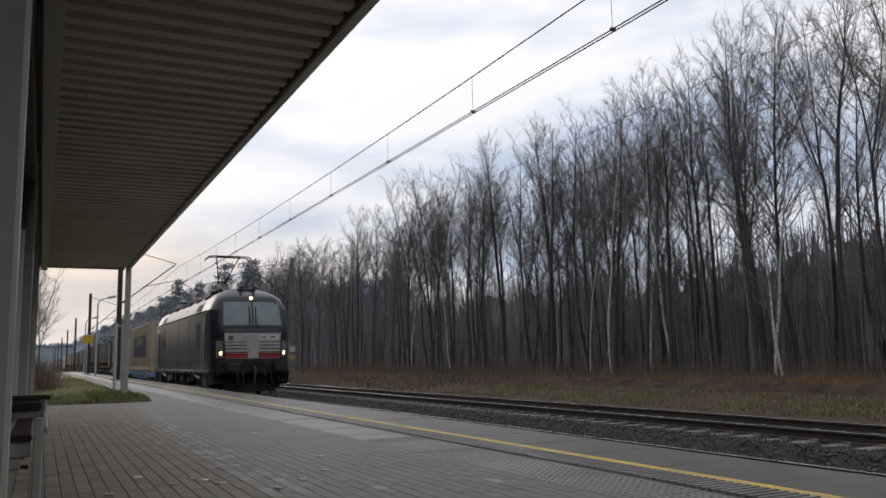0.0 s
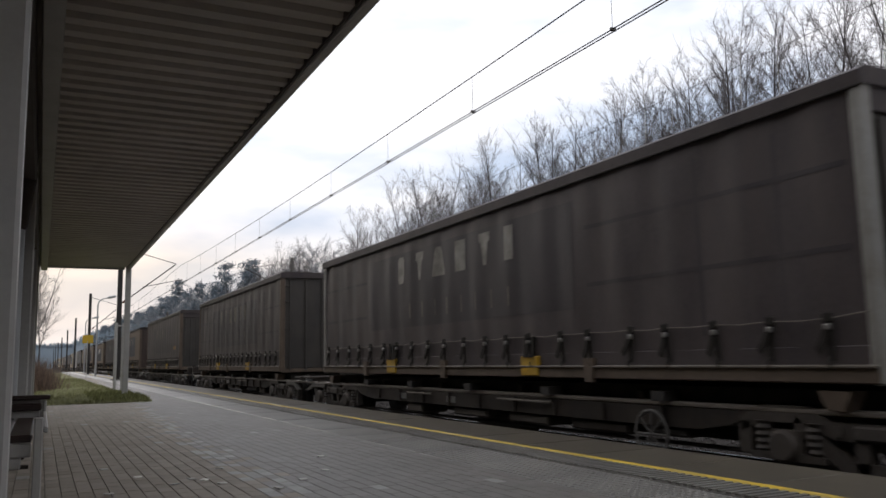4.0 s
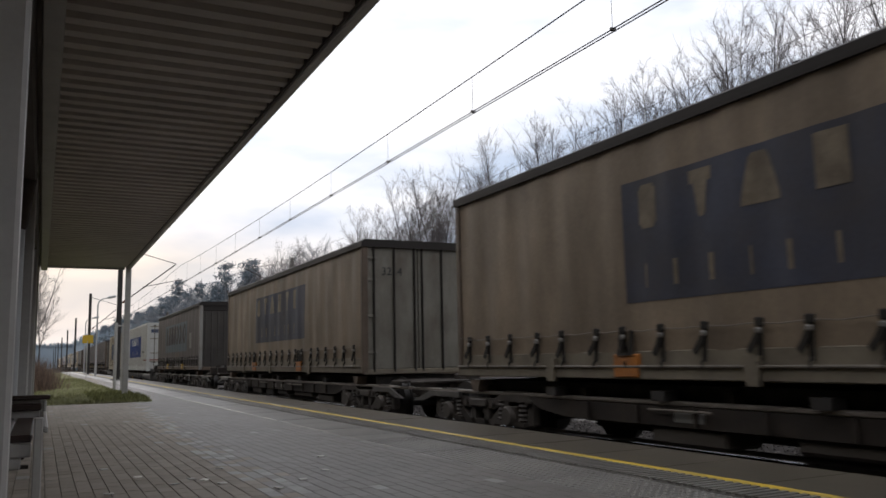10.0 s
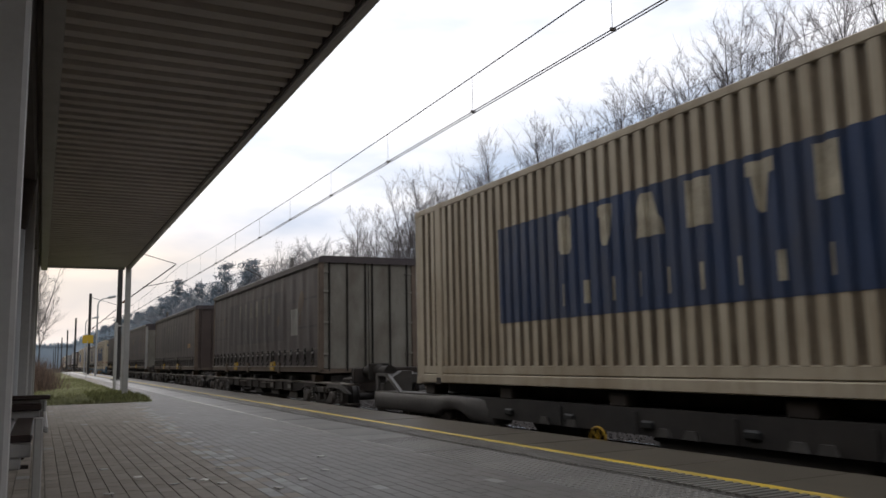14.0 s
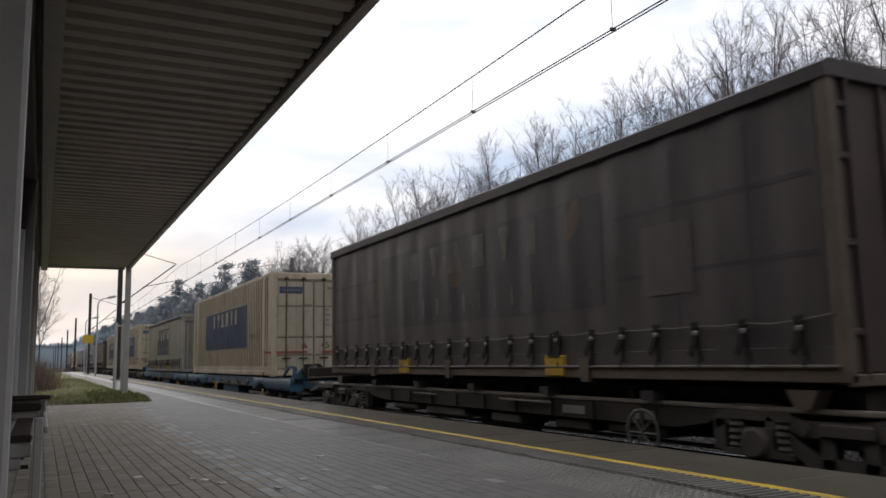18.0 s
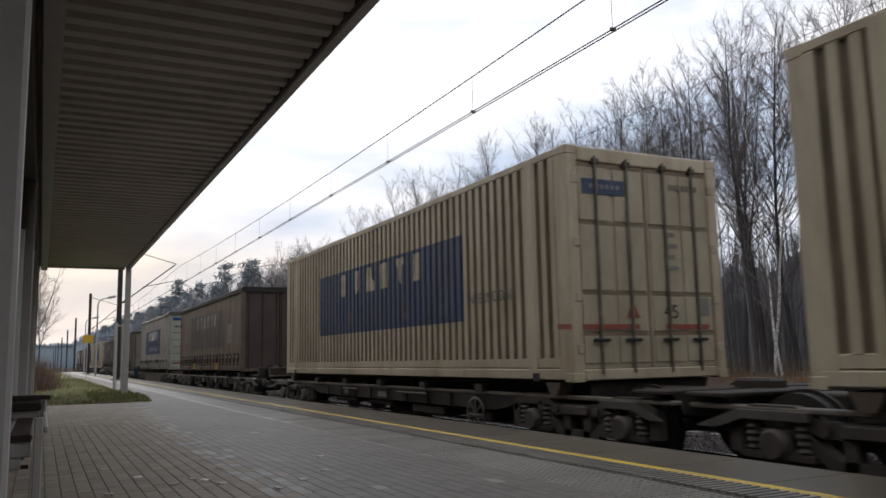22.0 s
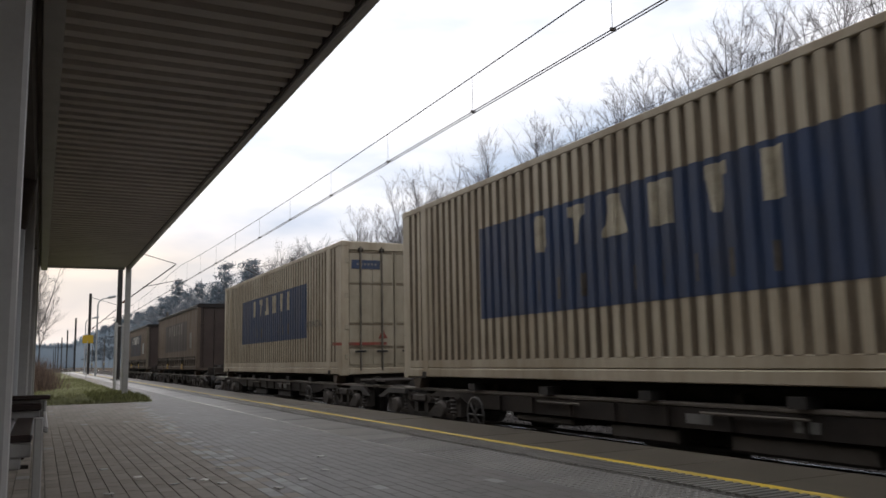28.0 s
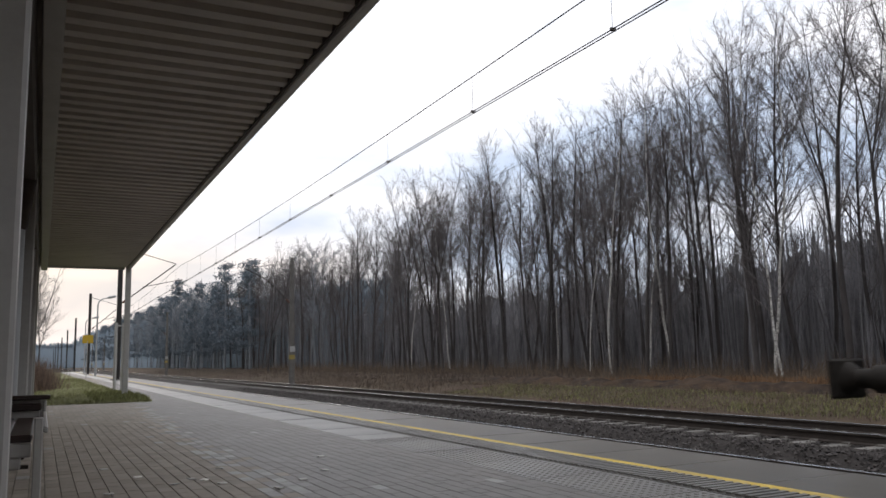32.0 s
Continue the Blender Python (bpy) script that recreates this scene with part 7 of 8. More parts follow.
LOW = {1: "M_BLUEW", 2: "M_BLUEW", 7: "M_GREYW", 8: "M_GREYW", 12: "M_GREYW", 13: "M_GREYW", 18: "M_BLUEW2", 19: "M_BLUEW2", 24: "M_BLUEW3", 25: "M_BLUEW3"}
PAINT = {"M_BLUEW": M_BLUEW, "M_BLUEW2": M_BLUEW2, "M_BLUEW3": M_BLUEW3, "M_GREYW": M_GREYW, "M_FRAME": M_FRAME}
train = []  # (thing, distance along the train)


def build_train():
    tanl = "dusty cream corrugated container with a navy panel and steel doors"
    soot = "soot-dark curtain-sided swap body with a blackened panel"
    for k in range(29):
        i = k + 1
        S0, S1 = F_AT[k], R_AT[k]
        zt = 0.93 + 2.524 * TOPS[k] / 2.41 - RAIL
        low = i in LOW
        zb = (0.437 if low else 0.53) - RAIL
        gap_f = S0 - R_AT[k - 1] if k else 4.9
        gap_r = F_AT[k + 1] - S1 if k < 28 else 5.4
        paint = LOW.get(i, "M_FRAME")
        w = wagon(i, S0, S1, gap_f, gap_r, (i - 1) in PAIRS, i in PAIRS, zb, "low" if low else "flat", (paint, PAINT[paint]))
        train.append((w, S0))
        a = (i, S0, S1, zb, zt)
        if i in (1, 18, 20, 21, 26, 27):
            ld = container(*a, M_TAN, M_NAVY, M_CREAMBAR, M_TANDOOR, tanl, faded=True)
        elif i == 13:
            ld = container(*a, M_TAN, M_NAVY, M_CREAMBAR, M_TANDOOR, "dusty cream corrugated container with a plain ribbed end", end="wall")
        elif i == 12:
            ld = container(*a, M_WHITECON, M_BLUEP, M_WHITEBAR, M_WHITECON, "white corrugated container with a bright blue panel", small_bars=M_PALEPLATE)
        elif i in (2, 23):
            ld = curtain_trailer(*a, M_GREYC, M_ROOFTARP if i == 2 else M_GREYROOF, M_BLUEQ, M_WHITEBAR, M_WHITEDOOR, "silver-grey curtain-sided swap body with a blue panel and white doors", end="panels", pads=M_WHITEDOOR, trim=M_ALUSLAT, diamonds=(i == 2), slashes=(i == 23), panel_y=(3.05, 9.73) if i == 23 else (3.4, 10.15))
        elif i == 19:
            ld = curtain_trailer(*a, M_BEIGEC, M_ROOFTARP, M_NAVYC, M_CREAMBAR, M_GREYDOOR, "dusty beige curtain-sided swap body with a dark panel", end="ribbed", trim=M_ALUSLAT, panel_y=(4.2, 8.83))
        elif i == 8:
            ld = curtain_trailer(*a, M_OLIVE, M_ROOFTARP, M_NAVYC, M_WHITEBAR, M_RUSTDOOR, "dusty olive curtain-sided swap body with a navy panel", pads=M_SKIRT2, sticker=1, panel_y=(2.76, 10.0))
        elif i in (9, 10):
            ld = curtain_trailer(*a, M_OLIVE, M_ROOFTARP, M_NAVYC, M_TANBAR, M_GREYDOOR if i == 10 else M_RUSTDOOR, "dusty brown curtain-sided swap body with a dark panel", pads=M_ORANGE, number="3214" if i == 10 else "", panel_y=(4.15, 9.35))
        elif i == 11:
            ld = curtain_trailer(*a, M_DUSK, M_ROOFTARP, M_STEELBLUE, M_TANBAR, M_DARKDOOR, "soot-dark swap body with a faded blue-grey panel", end="ribbed", sticker=1, number="3082", big=M_OLDPRINT, small=False, diamonds=True)
        elif i in (22, 28):
            ld = curtain_trailer(*a, M_BROWN, M_ROOFTARP, M_BROWNPANEL, M_DIMBAR, M_RUSTDOOR, "dust-brown curtain-sided swap body with a pale sticker", sticker=1)
        elif i == 29:
            ld = curtain_trailer(*a, M_BROWN, M_ROOFTARP, M_NAVYC, M_WHITEBAR, M_RUSTDOOR, "dust-brown curtain-sided swap body with a white sticker and peeling letters", sticker=2, small=False)
        elif i in (5, 16, 3):
            ld = curtain_trailer(*a, M_SOOT, M_ROOFTARP, M_SOOTPANEL, M_FAINTBAR if i != 3 else M_DIMBAR, M_GREYDOOR if i == 16 else M_DARKDOOR, soot, end="ribbed")
        elif i in (14, 24):
            ld = curtain_trailer(*a, M_SOOT, M_ROOFTARP, M_SOOTPANEL, M_FAINTBAR, M_GREYDOOR, "soot-dark curtain-sided swap body with stained grey doors", sticker=1, number="3248" if i == 24 else "")
        elif i == 25:
            ld = curtain_trailer(*a, M_SOOT, M_ROOFTARP, M_SOOTPANEL, M_DIMBAR, M_DARKDOOR, soot, end="ribbed", sticker=1, small=False)
        else:
            ld = curtain_trailer(*a, M_BROWN if i == 6 else M_SOOT, M_ROOFTARP, M_NAVYC if i == 6 else M_SOOTPANEL, M_DIMBAR if i in (6, 7) else M_FAINTBAR, M_RUSTDOOR if i in (6, 17, 15) else M_DARKDOOR, soot, sticker=1 if i in (7,) else 0)
        train.append((ld, S0))


# ---- the electric locomotive ----
M_LOCO = mat("black_gloss_locomotive_paint", (0.016, 0.018, 0.026), 0.30, var=0.25, scale=0.7, fine=16, bump=0.012, dirt=(0.034, 0.036, 0.043), dirt_amt=0.6, dirt_scale=0.5, spec=0.34)
M_LOCOPANEL = mat("grey_foil_panel", (0.062, 0.062, 0.064), 0.4, var=0.15, scale=2, fine=25, bump=0.02, dirt=(0.04, 0.04, 0.04), dirt_amt=0.5, spec=0.25)
M_LOCOROOF = mat("grey_locomotive_roof", (0.22, 0.23, 0.24), 0.4, metal=0.2, var=0.15, scale=1.5, fine=20, bump=0.05, dirt=(0.10, 0.09, 0.085), dirt_amt=0.4)
M_LOCOFRAME = mat("dark_grey_underframe", (0.022, 0.021, 0.021), 0.6, var=0.3, scale=3, fine=25, bump=0.15, dirt=(0.045, 0.04, 0.034), dirt_amt=0.5, dirt_scale=2, spec=0.25)
M_LOCODARK = mat("sooty_black_steel", (0.011, 0.011, 0.011), 0.7, var=0.3, scale=3, fine=25, bump=0.15, dirt=(0.02, 0.018, 0.016), dirt_amt=0.5, dirt_scale=2, spec=0.2)
M_LOCOGREY = mat("dusty_dark_grey_paint", (0.045, 0.045, 0.047), 0.55, var=0.2, scale=2, fine=25, bump=0.04, spec=0.2)
M_LOCOWHITE = mat("dirty_white_front_paint", (0.36, 0.36, 0.345), 0.5, var=0.12, scale=3, fine=30, bump=0.03, dirt=(0.22, 0.2, 0.18), dirt_amt=0.6, dirt_scale=2.5, spec=0.25)
M_LOCORED = mat("red_front_paint", (0.22, 0.018, 0.016), 0.5, var=0.12, scale=3, fine=30, bump=0.03, spec=0.25)
# light base colour: stands in for the sky reflected in the glass
M_SCREEN = mat("sky_toned_glass", (0.115, 0.155, 0.165), 0.08, var=0.15, scale=1.5, fine=8, bump=0.0, spec=0.45)
M_HEADGLOW = glow("lit_headlamp", (1.0, 0.64, 0.36), 3.4)
M_LAMPGLASS = mat("clear_lamp_glass", (0.16, 0.15, 0.14), 0.15, var=0.2, bump=0.0, spec=0.8)
M_STRIPE = mat("grey_side_stripe", (0.075, 0.075, 0.075), 0.5, var=0.15, bump=0.02, spec=0.2)


def loco_outline(z, L):
    """Half outline in plan at height z: from the front's middle round to the rear's middle, on the near side."""
    w = 1.49
    if z > 3.15:
        w -= min(z - 3.15, 0.45) * 0.50
    if z > 3.6:
        w -= (z - 3.6) * 1.1 + ((z - 3.6) / 0.4) ** 2 * 0.22
    yf = 0.62 + max(0.0, z - 2.36) * 0.38
    if z > 3.46:
        yf += ((z - 3.46) / 0.5) ** 2 * 0.95
    flat = w * 0.66
    pts = [(0.0, yf), (-flat * 0.5, yf + 0.012), (-flat, yf + 0.05)]
    for k in range(1, 9):
        a = math.pi / 2 * k / 8
        pts.append((-flat - (w - flat) * math.sin(a), yf + 0.05 + 0.62 * (1 - math.cos(a)) ** 0.9))
    n = 8
    y0 = pts[-1][1]
    for k in range(1, n):
        pts.append((-w, y0 + (L - 2 * y0) * k / n))
    back = [(x, L - y) for x, y in pts[:11]][::-1]
    return pts + back


def build_loco():
    L = 18.5
    lc = thing("electric_locomotive", "black electric locomotive with a white and red front and raised pantograph", "locomotive")
    zs = [0.86, 0.95, 1.2, 1.7, 2.1, 2.36, 2.5, 2.8, 3.0, 3.15, 3.3, 3.46, 3.6, 3.68, 3.76, 3.85, 3.91, 3.95]
    rings = []
    for z in zs:
        h = loco_outline(z, L)
        ring = [(x, y, z) for x, y in h] + [(-x, y, z) for x, y in h[-2:0:-1]]
        rings.append(ring + [ring[0]])
    k = zs.index(3.15)
    part("body", Geo().grid(rings[:k + 1], True), M_LOCO, lc, "black gloss body shell")
    up = Geo().grid(rings[k:], True)
    top = rings[-1][:-1]
    up.add(top, [tuple(range(len(top)))])
    part("roof", up, M_LOCO, lc, "dark sloped roof")
    spans = ((3.35, 4.75, True), (4.78, 6.9, False), (6.93, 9.2, False), (9.23, 11.5, False), (11.53, 13.7, False), (13.73, 15.1, True))
    for s in (-1, 1):
        for a, b, grille in spans:
            def slope(z, o):
                return s * (1.49 - (z - 3.15) * 0.50 + o)
            part("roof_side_panel", Geo().grid([[(slope(z, 0.014), y, z) for y in (a, b)] for z in (3.20, 3.58)]), M_LOCOGREY if grille else M_LOCOROOF, lc, "dark louvred roof panel" if grille else "light grey sloped roof panel")
            if grille:
                part("grille_border", Geo().grid([[(slope(z, 0.020), y, z) for y in (a + 0.03, b - 0.03)] for z in (3.50, 3.56)]), M_LOCOROOF, lc)
                for q in range(4):
                    z = 3.24 + q * 0.065
                    part("roof_louvre", Geo().grid([[(slope(zz, o), y, zz) for y in (a + 0.1, b - 0.1)] for zz, o in ((z, 0.032), (z + 0.03, 0.016))]), M_LOCOFRAME, lc)
        part("roof_gutter", Geo().box(s * 1.46, s * 1.51, 2.0, L - 2.0, 3.12, 3.17, 0.008), M_LOCOFRAME, lc)
        part("roof_rail", Geo().tube([(s * 1.14, 3.2, 3.70), (s * 1.14, L - 3.2, 3.70)], 0.03, 8), M_LOCOROOF, lc)
        for yy in (3.5, 5.5, 7.6, 9.4, 11.5, 13.6):
            part("roof_block", Geo().box(s * 0.98, s * 1.2, yy, yy + 0.75, 3.62, 3.80, 0.03), M_LOCOFRAME, lc)
    for end in (0, 1):
        def Y(y):
            return y if end == 0 else L - y

        def at(x, z):
            h = loco_outline(z, L)[:11]
            ax = abs(x)
            for (xa, ya), (xb, yb) in zip(h, h[1:]):
                if -xa <= ax <= -xb:
                    return ya + (yb - ya) * (ax + xa) / max(1e-6, xa - xb)
            return h[-1][1]

        def face(xa0, xa1, xb0, xb1, za, zb, off, steps=4):
            """A skin on the front between heights za and zb, from xa0..xa1 below to xb0..xb1 above."""
            P = []
            for a in range(steps + 1):
                f = a / steps
                z = za + (zb - za) * f
                x0, x1 = xa0 + (xb0 - xa0) * f, xa1 + (xb1 - xa1) * f
                P.append([(x0 + (x1 - x0) * b / 8, Y(at(x0 + (x1 - x0) * b / 8, z) - off), z) for b in range(9)])
            return Geo().grid(P)
        ws = part("windscreen", face(-1.09, 1.09, -1.05, 1.05, 2.56, 3.42, 0.016, 6), M_SCREEN, lc, "split windscreen with the sky's reflection in its colour")
        part("screen_frame", face(-1.08, 1.08, -1.08, 1.08, 2.48, 2.56, 0.022, 1), M_BLACK, ws)
        part("screen_pillar", face(-0.03, 0.03, -0.03, 0.03, 2.54, 3.42, 0.026, 6), M_BLACK, ws)
        for s in (-1, 1):
            part("wiper", Geo().tube([(s * 0.24, Y(at(0.2, 2.5) - 0.05), 2.46), (s * 0.12, Y(at(0.1, 2.75) - 0.06), 2.75)], 0.012, 6).tube([(s * 0.10, Y(at(0.1, 2.62) - 0.05), 2.60), (s * 0.13, Y(at(0.1, 3.2) - 0.05), 3.22)], 0.022, 6), M_BLACK, ws)
        white = part("front_panel", face(-1.02, 1.02, -1.06, 1.06, 1.36, 2.27, 0.014, 4), M_LOCOWHITE, lc, "dirty white front panel")
        for s in (-1, 1):
            for z0, z1, m, xi in ((1.38, 1.44, M_LOCORED, 0.19), (1.448, 1.55, M_LOCORED, 0.20), (1.565, 1.60, M_BLACK, 0.21), (1.69, 1.725, M_BLACK, 0.22), (1.815, 1.85, M_BLACK, 0.24), (1.935, 1.965, M_BLACK, 0.27)):
                a0, a1 = sorted((s * xi, s * (1.02 + (z0 - 1.38) * 0.05)))
                part("front_stripe", face(a0, a1, a0, a1, z0, z1, 0.02, 1), m, white)
        part("number_plate", face(0.24, 0.97, 0.24, 0.97, 2.05, 2.19, 0.02, 1), M_WHITEBAR, white, "white number plate")
        for q in range(6):
            xq = 0.28 + q * 0.075 + (0.14 if q > 2 else 0)
            part("number_bar", face(xq, xq + 0.05, xq, xq + 0.05, 2.08, 2.16, 0.026, 1), M_BLACK, white)
        part("emblem", face(-0.93, -0.74, -0.93, -0.74, 2.02, 2.18, 0.02, 1), M_STRIPE, white)
        for s in (-1, 1):
            a, b = sorted((s * 1.09, s * 1.33))
            hl = part("headlamp_housing", face(a, b, a + 0.02 * s, b + 0.03 * s, 1.40, 2.0, 0.018, 3), M_LAMPGLASS, lc, "glazed headlamp housing")
            yl = at(1.17, 1.56)
            part("headlamp", Geo().tube([(s * 1.17, Y(yl + 0.05), 1.56), (s * 1.17, Y(yl - 0.03), 1.56)], 0.068, 16), M_HEADGLOW if end == 0 else M_SCREEN, hl, "lit round headlamp" if end == 0 else "")
            part("tail_lamp", Geo().tube([(s * 1.19, Y(at(1.19, 1.83) + 0.05), 1.83), (s * 1.19, Y(at(1.19, 1.83) - 0.022), 1.83)], 0.06, 14), M_SCREEN, hl)
            bb = part("buffer", shared("loco_buffer", lambda: Geo().box(-0.22, 0.22, -0.63, -0.56, -0.15, 0.15, 0.03).tube([(0, 0.1, 0), (0, -0.56, 0)], 0.13, 14)), M_LOCOFRAME, lc, "square faced buffer")
            bb.location = (s * 0.875, Y(0.63), 1.06)
            if end:
                bb.rotation_euler = (0, 0, math.pi)
            # front corner: ladder, uncoupling bar, hose cocks
            x = s * 1.49
            for z in (0.36, 0.62):
                part("cab_step", Geo().box(s * 1.18, s * 1.46, min(Y(2.25), Y(2.8)), max(Y(2.25), Y(2.8)), z, z + 0.03, 0.006), M_LOCOFRAME, lc)
            for yy in (2.24, 2.80):
                part("step_hanger", Geo().box(s * 1.38, s * 1.44, min(Y(yy), Y(yy + 0.04)), max(Y(yy), Y(yy + 0.04)), 0.34, 0.9, 0.008), M_POLELIGHT, lc)
                part("hand_rail", Geo().tube([(x + s * 0.05, Y(yy), 0.95), (x + s * 0.06, Y(yy), 2.75)], 0.02, 8), M_POLELIGHT, lc)
            door = part("cab_door", Geo().box(min(x - s * 0.012, x + s * 0.006), max(x - s * 0.012, x + s * 0.006), min(Y(2.30), Y(2.76)), max(Y(2.30), Y(2.76)), 1.0, 3.06, 0.005), M_LOCOGREY, lc, "recessed dark cab door")
            # pale plate for glass: the sky seen through the cab is painted on
            part("door_window", Geo().box(min(x, x + s * 0.014), max(x, x + s * 0.014), min(Y(2.36), Y(2.70)), max(Y(2.36), Y(2.70)), 2.36, 2.98, 0.006), M_PALEPLATE, door, "cab door window with the sky beyond put into its colour")
            part("door_handle", Geo().box(min(x, x + s * 0.05), max(x, x + s * 0.05), min(Y(2.62), Y(2.72)), max(Y(2.62), Y(2.72)), 1.75, 1.80, 0.01), M_POLELIGHT, door)
            part("side_plate", Geo().box(min(x, x + s * 0.008), max(x, x + s * 0.008), min(Y(1.75), Y(2.05)), max(Y(1.75), Y(2.05)), 1.75, 2.15), M_LOCOPANEL, lc, "pale grey side plate")
            part("plate_mark", Geo().box(min(x, x + s * 0.013), max(x, x + s * 0.013), min(Y(1.93), Y(2.02)), max(Y(1.93), Y(2.02)), 2.03, 2.12), M_GRAPPLE, lc, "small yellow mark")
            for ya, za, wa, ha in ((2.1, 1.36, 0.15, 0.11), (1.95, 1.34, 0.13, 0.12), (1.85, 1.06, 0.28, 0.14), (2.18, 1.06, 0.36, 0.13), (2.85, 1.2, 0.16, 0.13), (1.36, 1.95, 0.07, 0.06), (2.05, 1.66, 0.09, 0.09), (1.72, 0.98, 0.15, 0.04)):
                yy = sorted((Y(ya), Y(ya + wa)))
                part("data_plate", Geo().box(min(x, x + s * 0.007), max(x, x + s * 0.007), yy[0], yy[1], za, za + ha, 0.003), M_STICKER, lc, "pale data plate")
            for q, (ya, za, wa) in enumerate(((1.4, 1.42, 0.10), (1.62, 1.42, 0.08))):
                yy = sorted((Y(ya), Y(ya + wa)))
                part("side_mark", Geo().box(min(x - s * 0.02, x + s * 0.006), max(x - s * 0.02, x + s * 0.006), yy[0], yy[1], za, za + 0.045), M_STICKER, lc)
            part("front_socket", Geo().box(s * 0.42, s * 0.58, min(Y(0.55), Y(0.66)), max(Y(0.55), Y(0.66)), 1.12, 1.3, 0.02), M_LOCOFRAME, lc)
        part("top_lamp", Geo().tube([(0, Y(at(0, 3.56) + 0.06), 3.58), (0, Y(at(0, 3.54) - 0.02), 3.56)], 0.055, 14), M_HEADGLOW if end == 0 else M_SCREEN, lc, "lit top lamp" if end == 0 else "")
        beam = part("buffer_beam", Geo().prism([(Y(0.60), 1.30), (Y(0.57), 1.26), (Y(0.57), 0.84), (Y(0.66), 0.78), (Y(1.1), 0.78), (Y(1.1), 1.30)], "x", -1.3, 1.3), M_LOCODARK, lc)
        part("snow_plough", Geo().prism([(-0.95, Y(0.98)), (-0.35, Y(0.78)), (0.35, Y(0.78)), (0.95, Y(0.98)), (0.95, Y(1.06)), (-0.95, Y(1.06))], "z", 0.18, 0.46), M_LOCODARK, lc, "black snow plough")
        part("pilot_gear", Geo().box(-1.15, 1.15, min(Y(1.08), Y(1.7)), max(Y(1.08), Y(1.7)), 0.3, 0.8, 0.06), M_LOCODARK, lc)
        for s in (-1, 1):
            part("corner_skirt", Geo().prism([(Y(0.85), 0.9), (Y(0.95), 0.5), (Y(1.2), 0.42), (Y(1.75), 0.42), (Y(1.75), 0.9)], "x", s * 0.98, s * 1.44), M_LOCODARK, lc)
            part("guard_iron", Geo().tube([(s * 0.78, Y(1.3), 0.5), (s * 0.78, Y(1.05), 0.3), (s * 0.76, Y(1.0), 0.1)], 0.04, 8), M_LOCOFRAME, lc)
            part("foot_board", Geo().box(s * 1.02, s * 1.42, min(Y(0.7), Y(0.86)), max(Y(0.7), Y(0.86)), 0.52, 0.56, 0.01), M_LOCOFRAME, lc)
        part("coupling_hook", Geo().tube([(0, Y(0.62), 1.04), (0, Y(0.30), 1.04), (0, Y(0.24), 0.94), (0, Y(0.32), 0.7), (0, Y(0.36), 0.5)], 0.045, 8), M_BOGIE, lc)
        for xh in (-0.62, -0.42, 0.42, 0.62):
            part("brake_hose", Geo().tube([(xh, Y(0.6), 0.95), (xh, Y(0.42), 0.78), (xh + 0.03, Y(0.42), 0.52), (xh + 0.08, Y(0.5), 0.46)], 0.028, 8), M_BLACK, lc)
    rnd = random.Random(9)
    for s in (-1, 1):
        x = s * 1.49

        def plate(name, y0, y1, z0, z1, m, parent=lc, t=0.006, label=""):
            return part(name, Geo().box(min(x, x + s * t), max(x, x + s * t), y0, y1, z0, z1), m, parent, label)
        plate("side_stripe", 3.3, L - 3.2, 1.44, 1.56, M_STRIPE, label="thin grey side stripe")
        part("side_sill", Geo().box(min(s * 1.42, s * 1.505), max(s * 1.42, s * 1.505), 1.3, L - 1.3, 0.82, 0.95, 0.02), M_LOCOGREY, lc)
        for kx in range(26):
            y = 2.4 + kx * 0.5 + rnd.uniform(-0.1, 0.1)
            plate("sill_marking", y, y + rnd.choice((0.05, 0.12, 0.25, 0.34)), 1.22, 1.22 + rnd.choice((0.05, 0.08)), rnd.choice((M_STICKER, M_BLACK, M_STICKER, M_STICKER)), t=0.005)
            if kx % 4 == 1:
                for q in range(3):
                    plate("sill_marking", y + q * 0.13, y + q * 0.13 + 0.09, 1.03, 1.10, M_STICKER, t=0.005)
        for kx in range(12):
            y = 2.2 + kx * 1.22
            part("lashing_eye", Geo().box(min(s * 1.49, s * 1.53), max(s * 1.49, s * 1.53), y, y + 0.05, 0.84, 0.93, 0.008), M_POLELIGHT, lc)
        plate("access_panel", 3.5, 4.25, 1.7, 2.75, M_LOCOGREY, t=0.008, label="grey side access panel")
        ap = plate("access_panel", L - 5.15, L - 3.75, 1.72, 3.02, M_LOCOPANEL, t=0.008, label="grey side panel with a small yellow mark")
        for ya, za in ((L - 4.62, 2.76), (L - 4.46, 2.60)):
            plate("yellow_square", ya, ya + 0.15, za, za + 0.15, M_GRAPPLE, ap, 0.012)
        for q in range(4):
            plate("dark_bar", L - 5.08 + q * 0.32, L - 4.86 + q * 0.32, 2.1, 2.36, M_BLACK, ap, 0.012)
        for yy in (6.0, 8.95, 11.9):
            plate("body_seam", yy, yy + 0.012, 0.98, 3.11, M_BLACK, t=0.004)
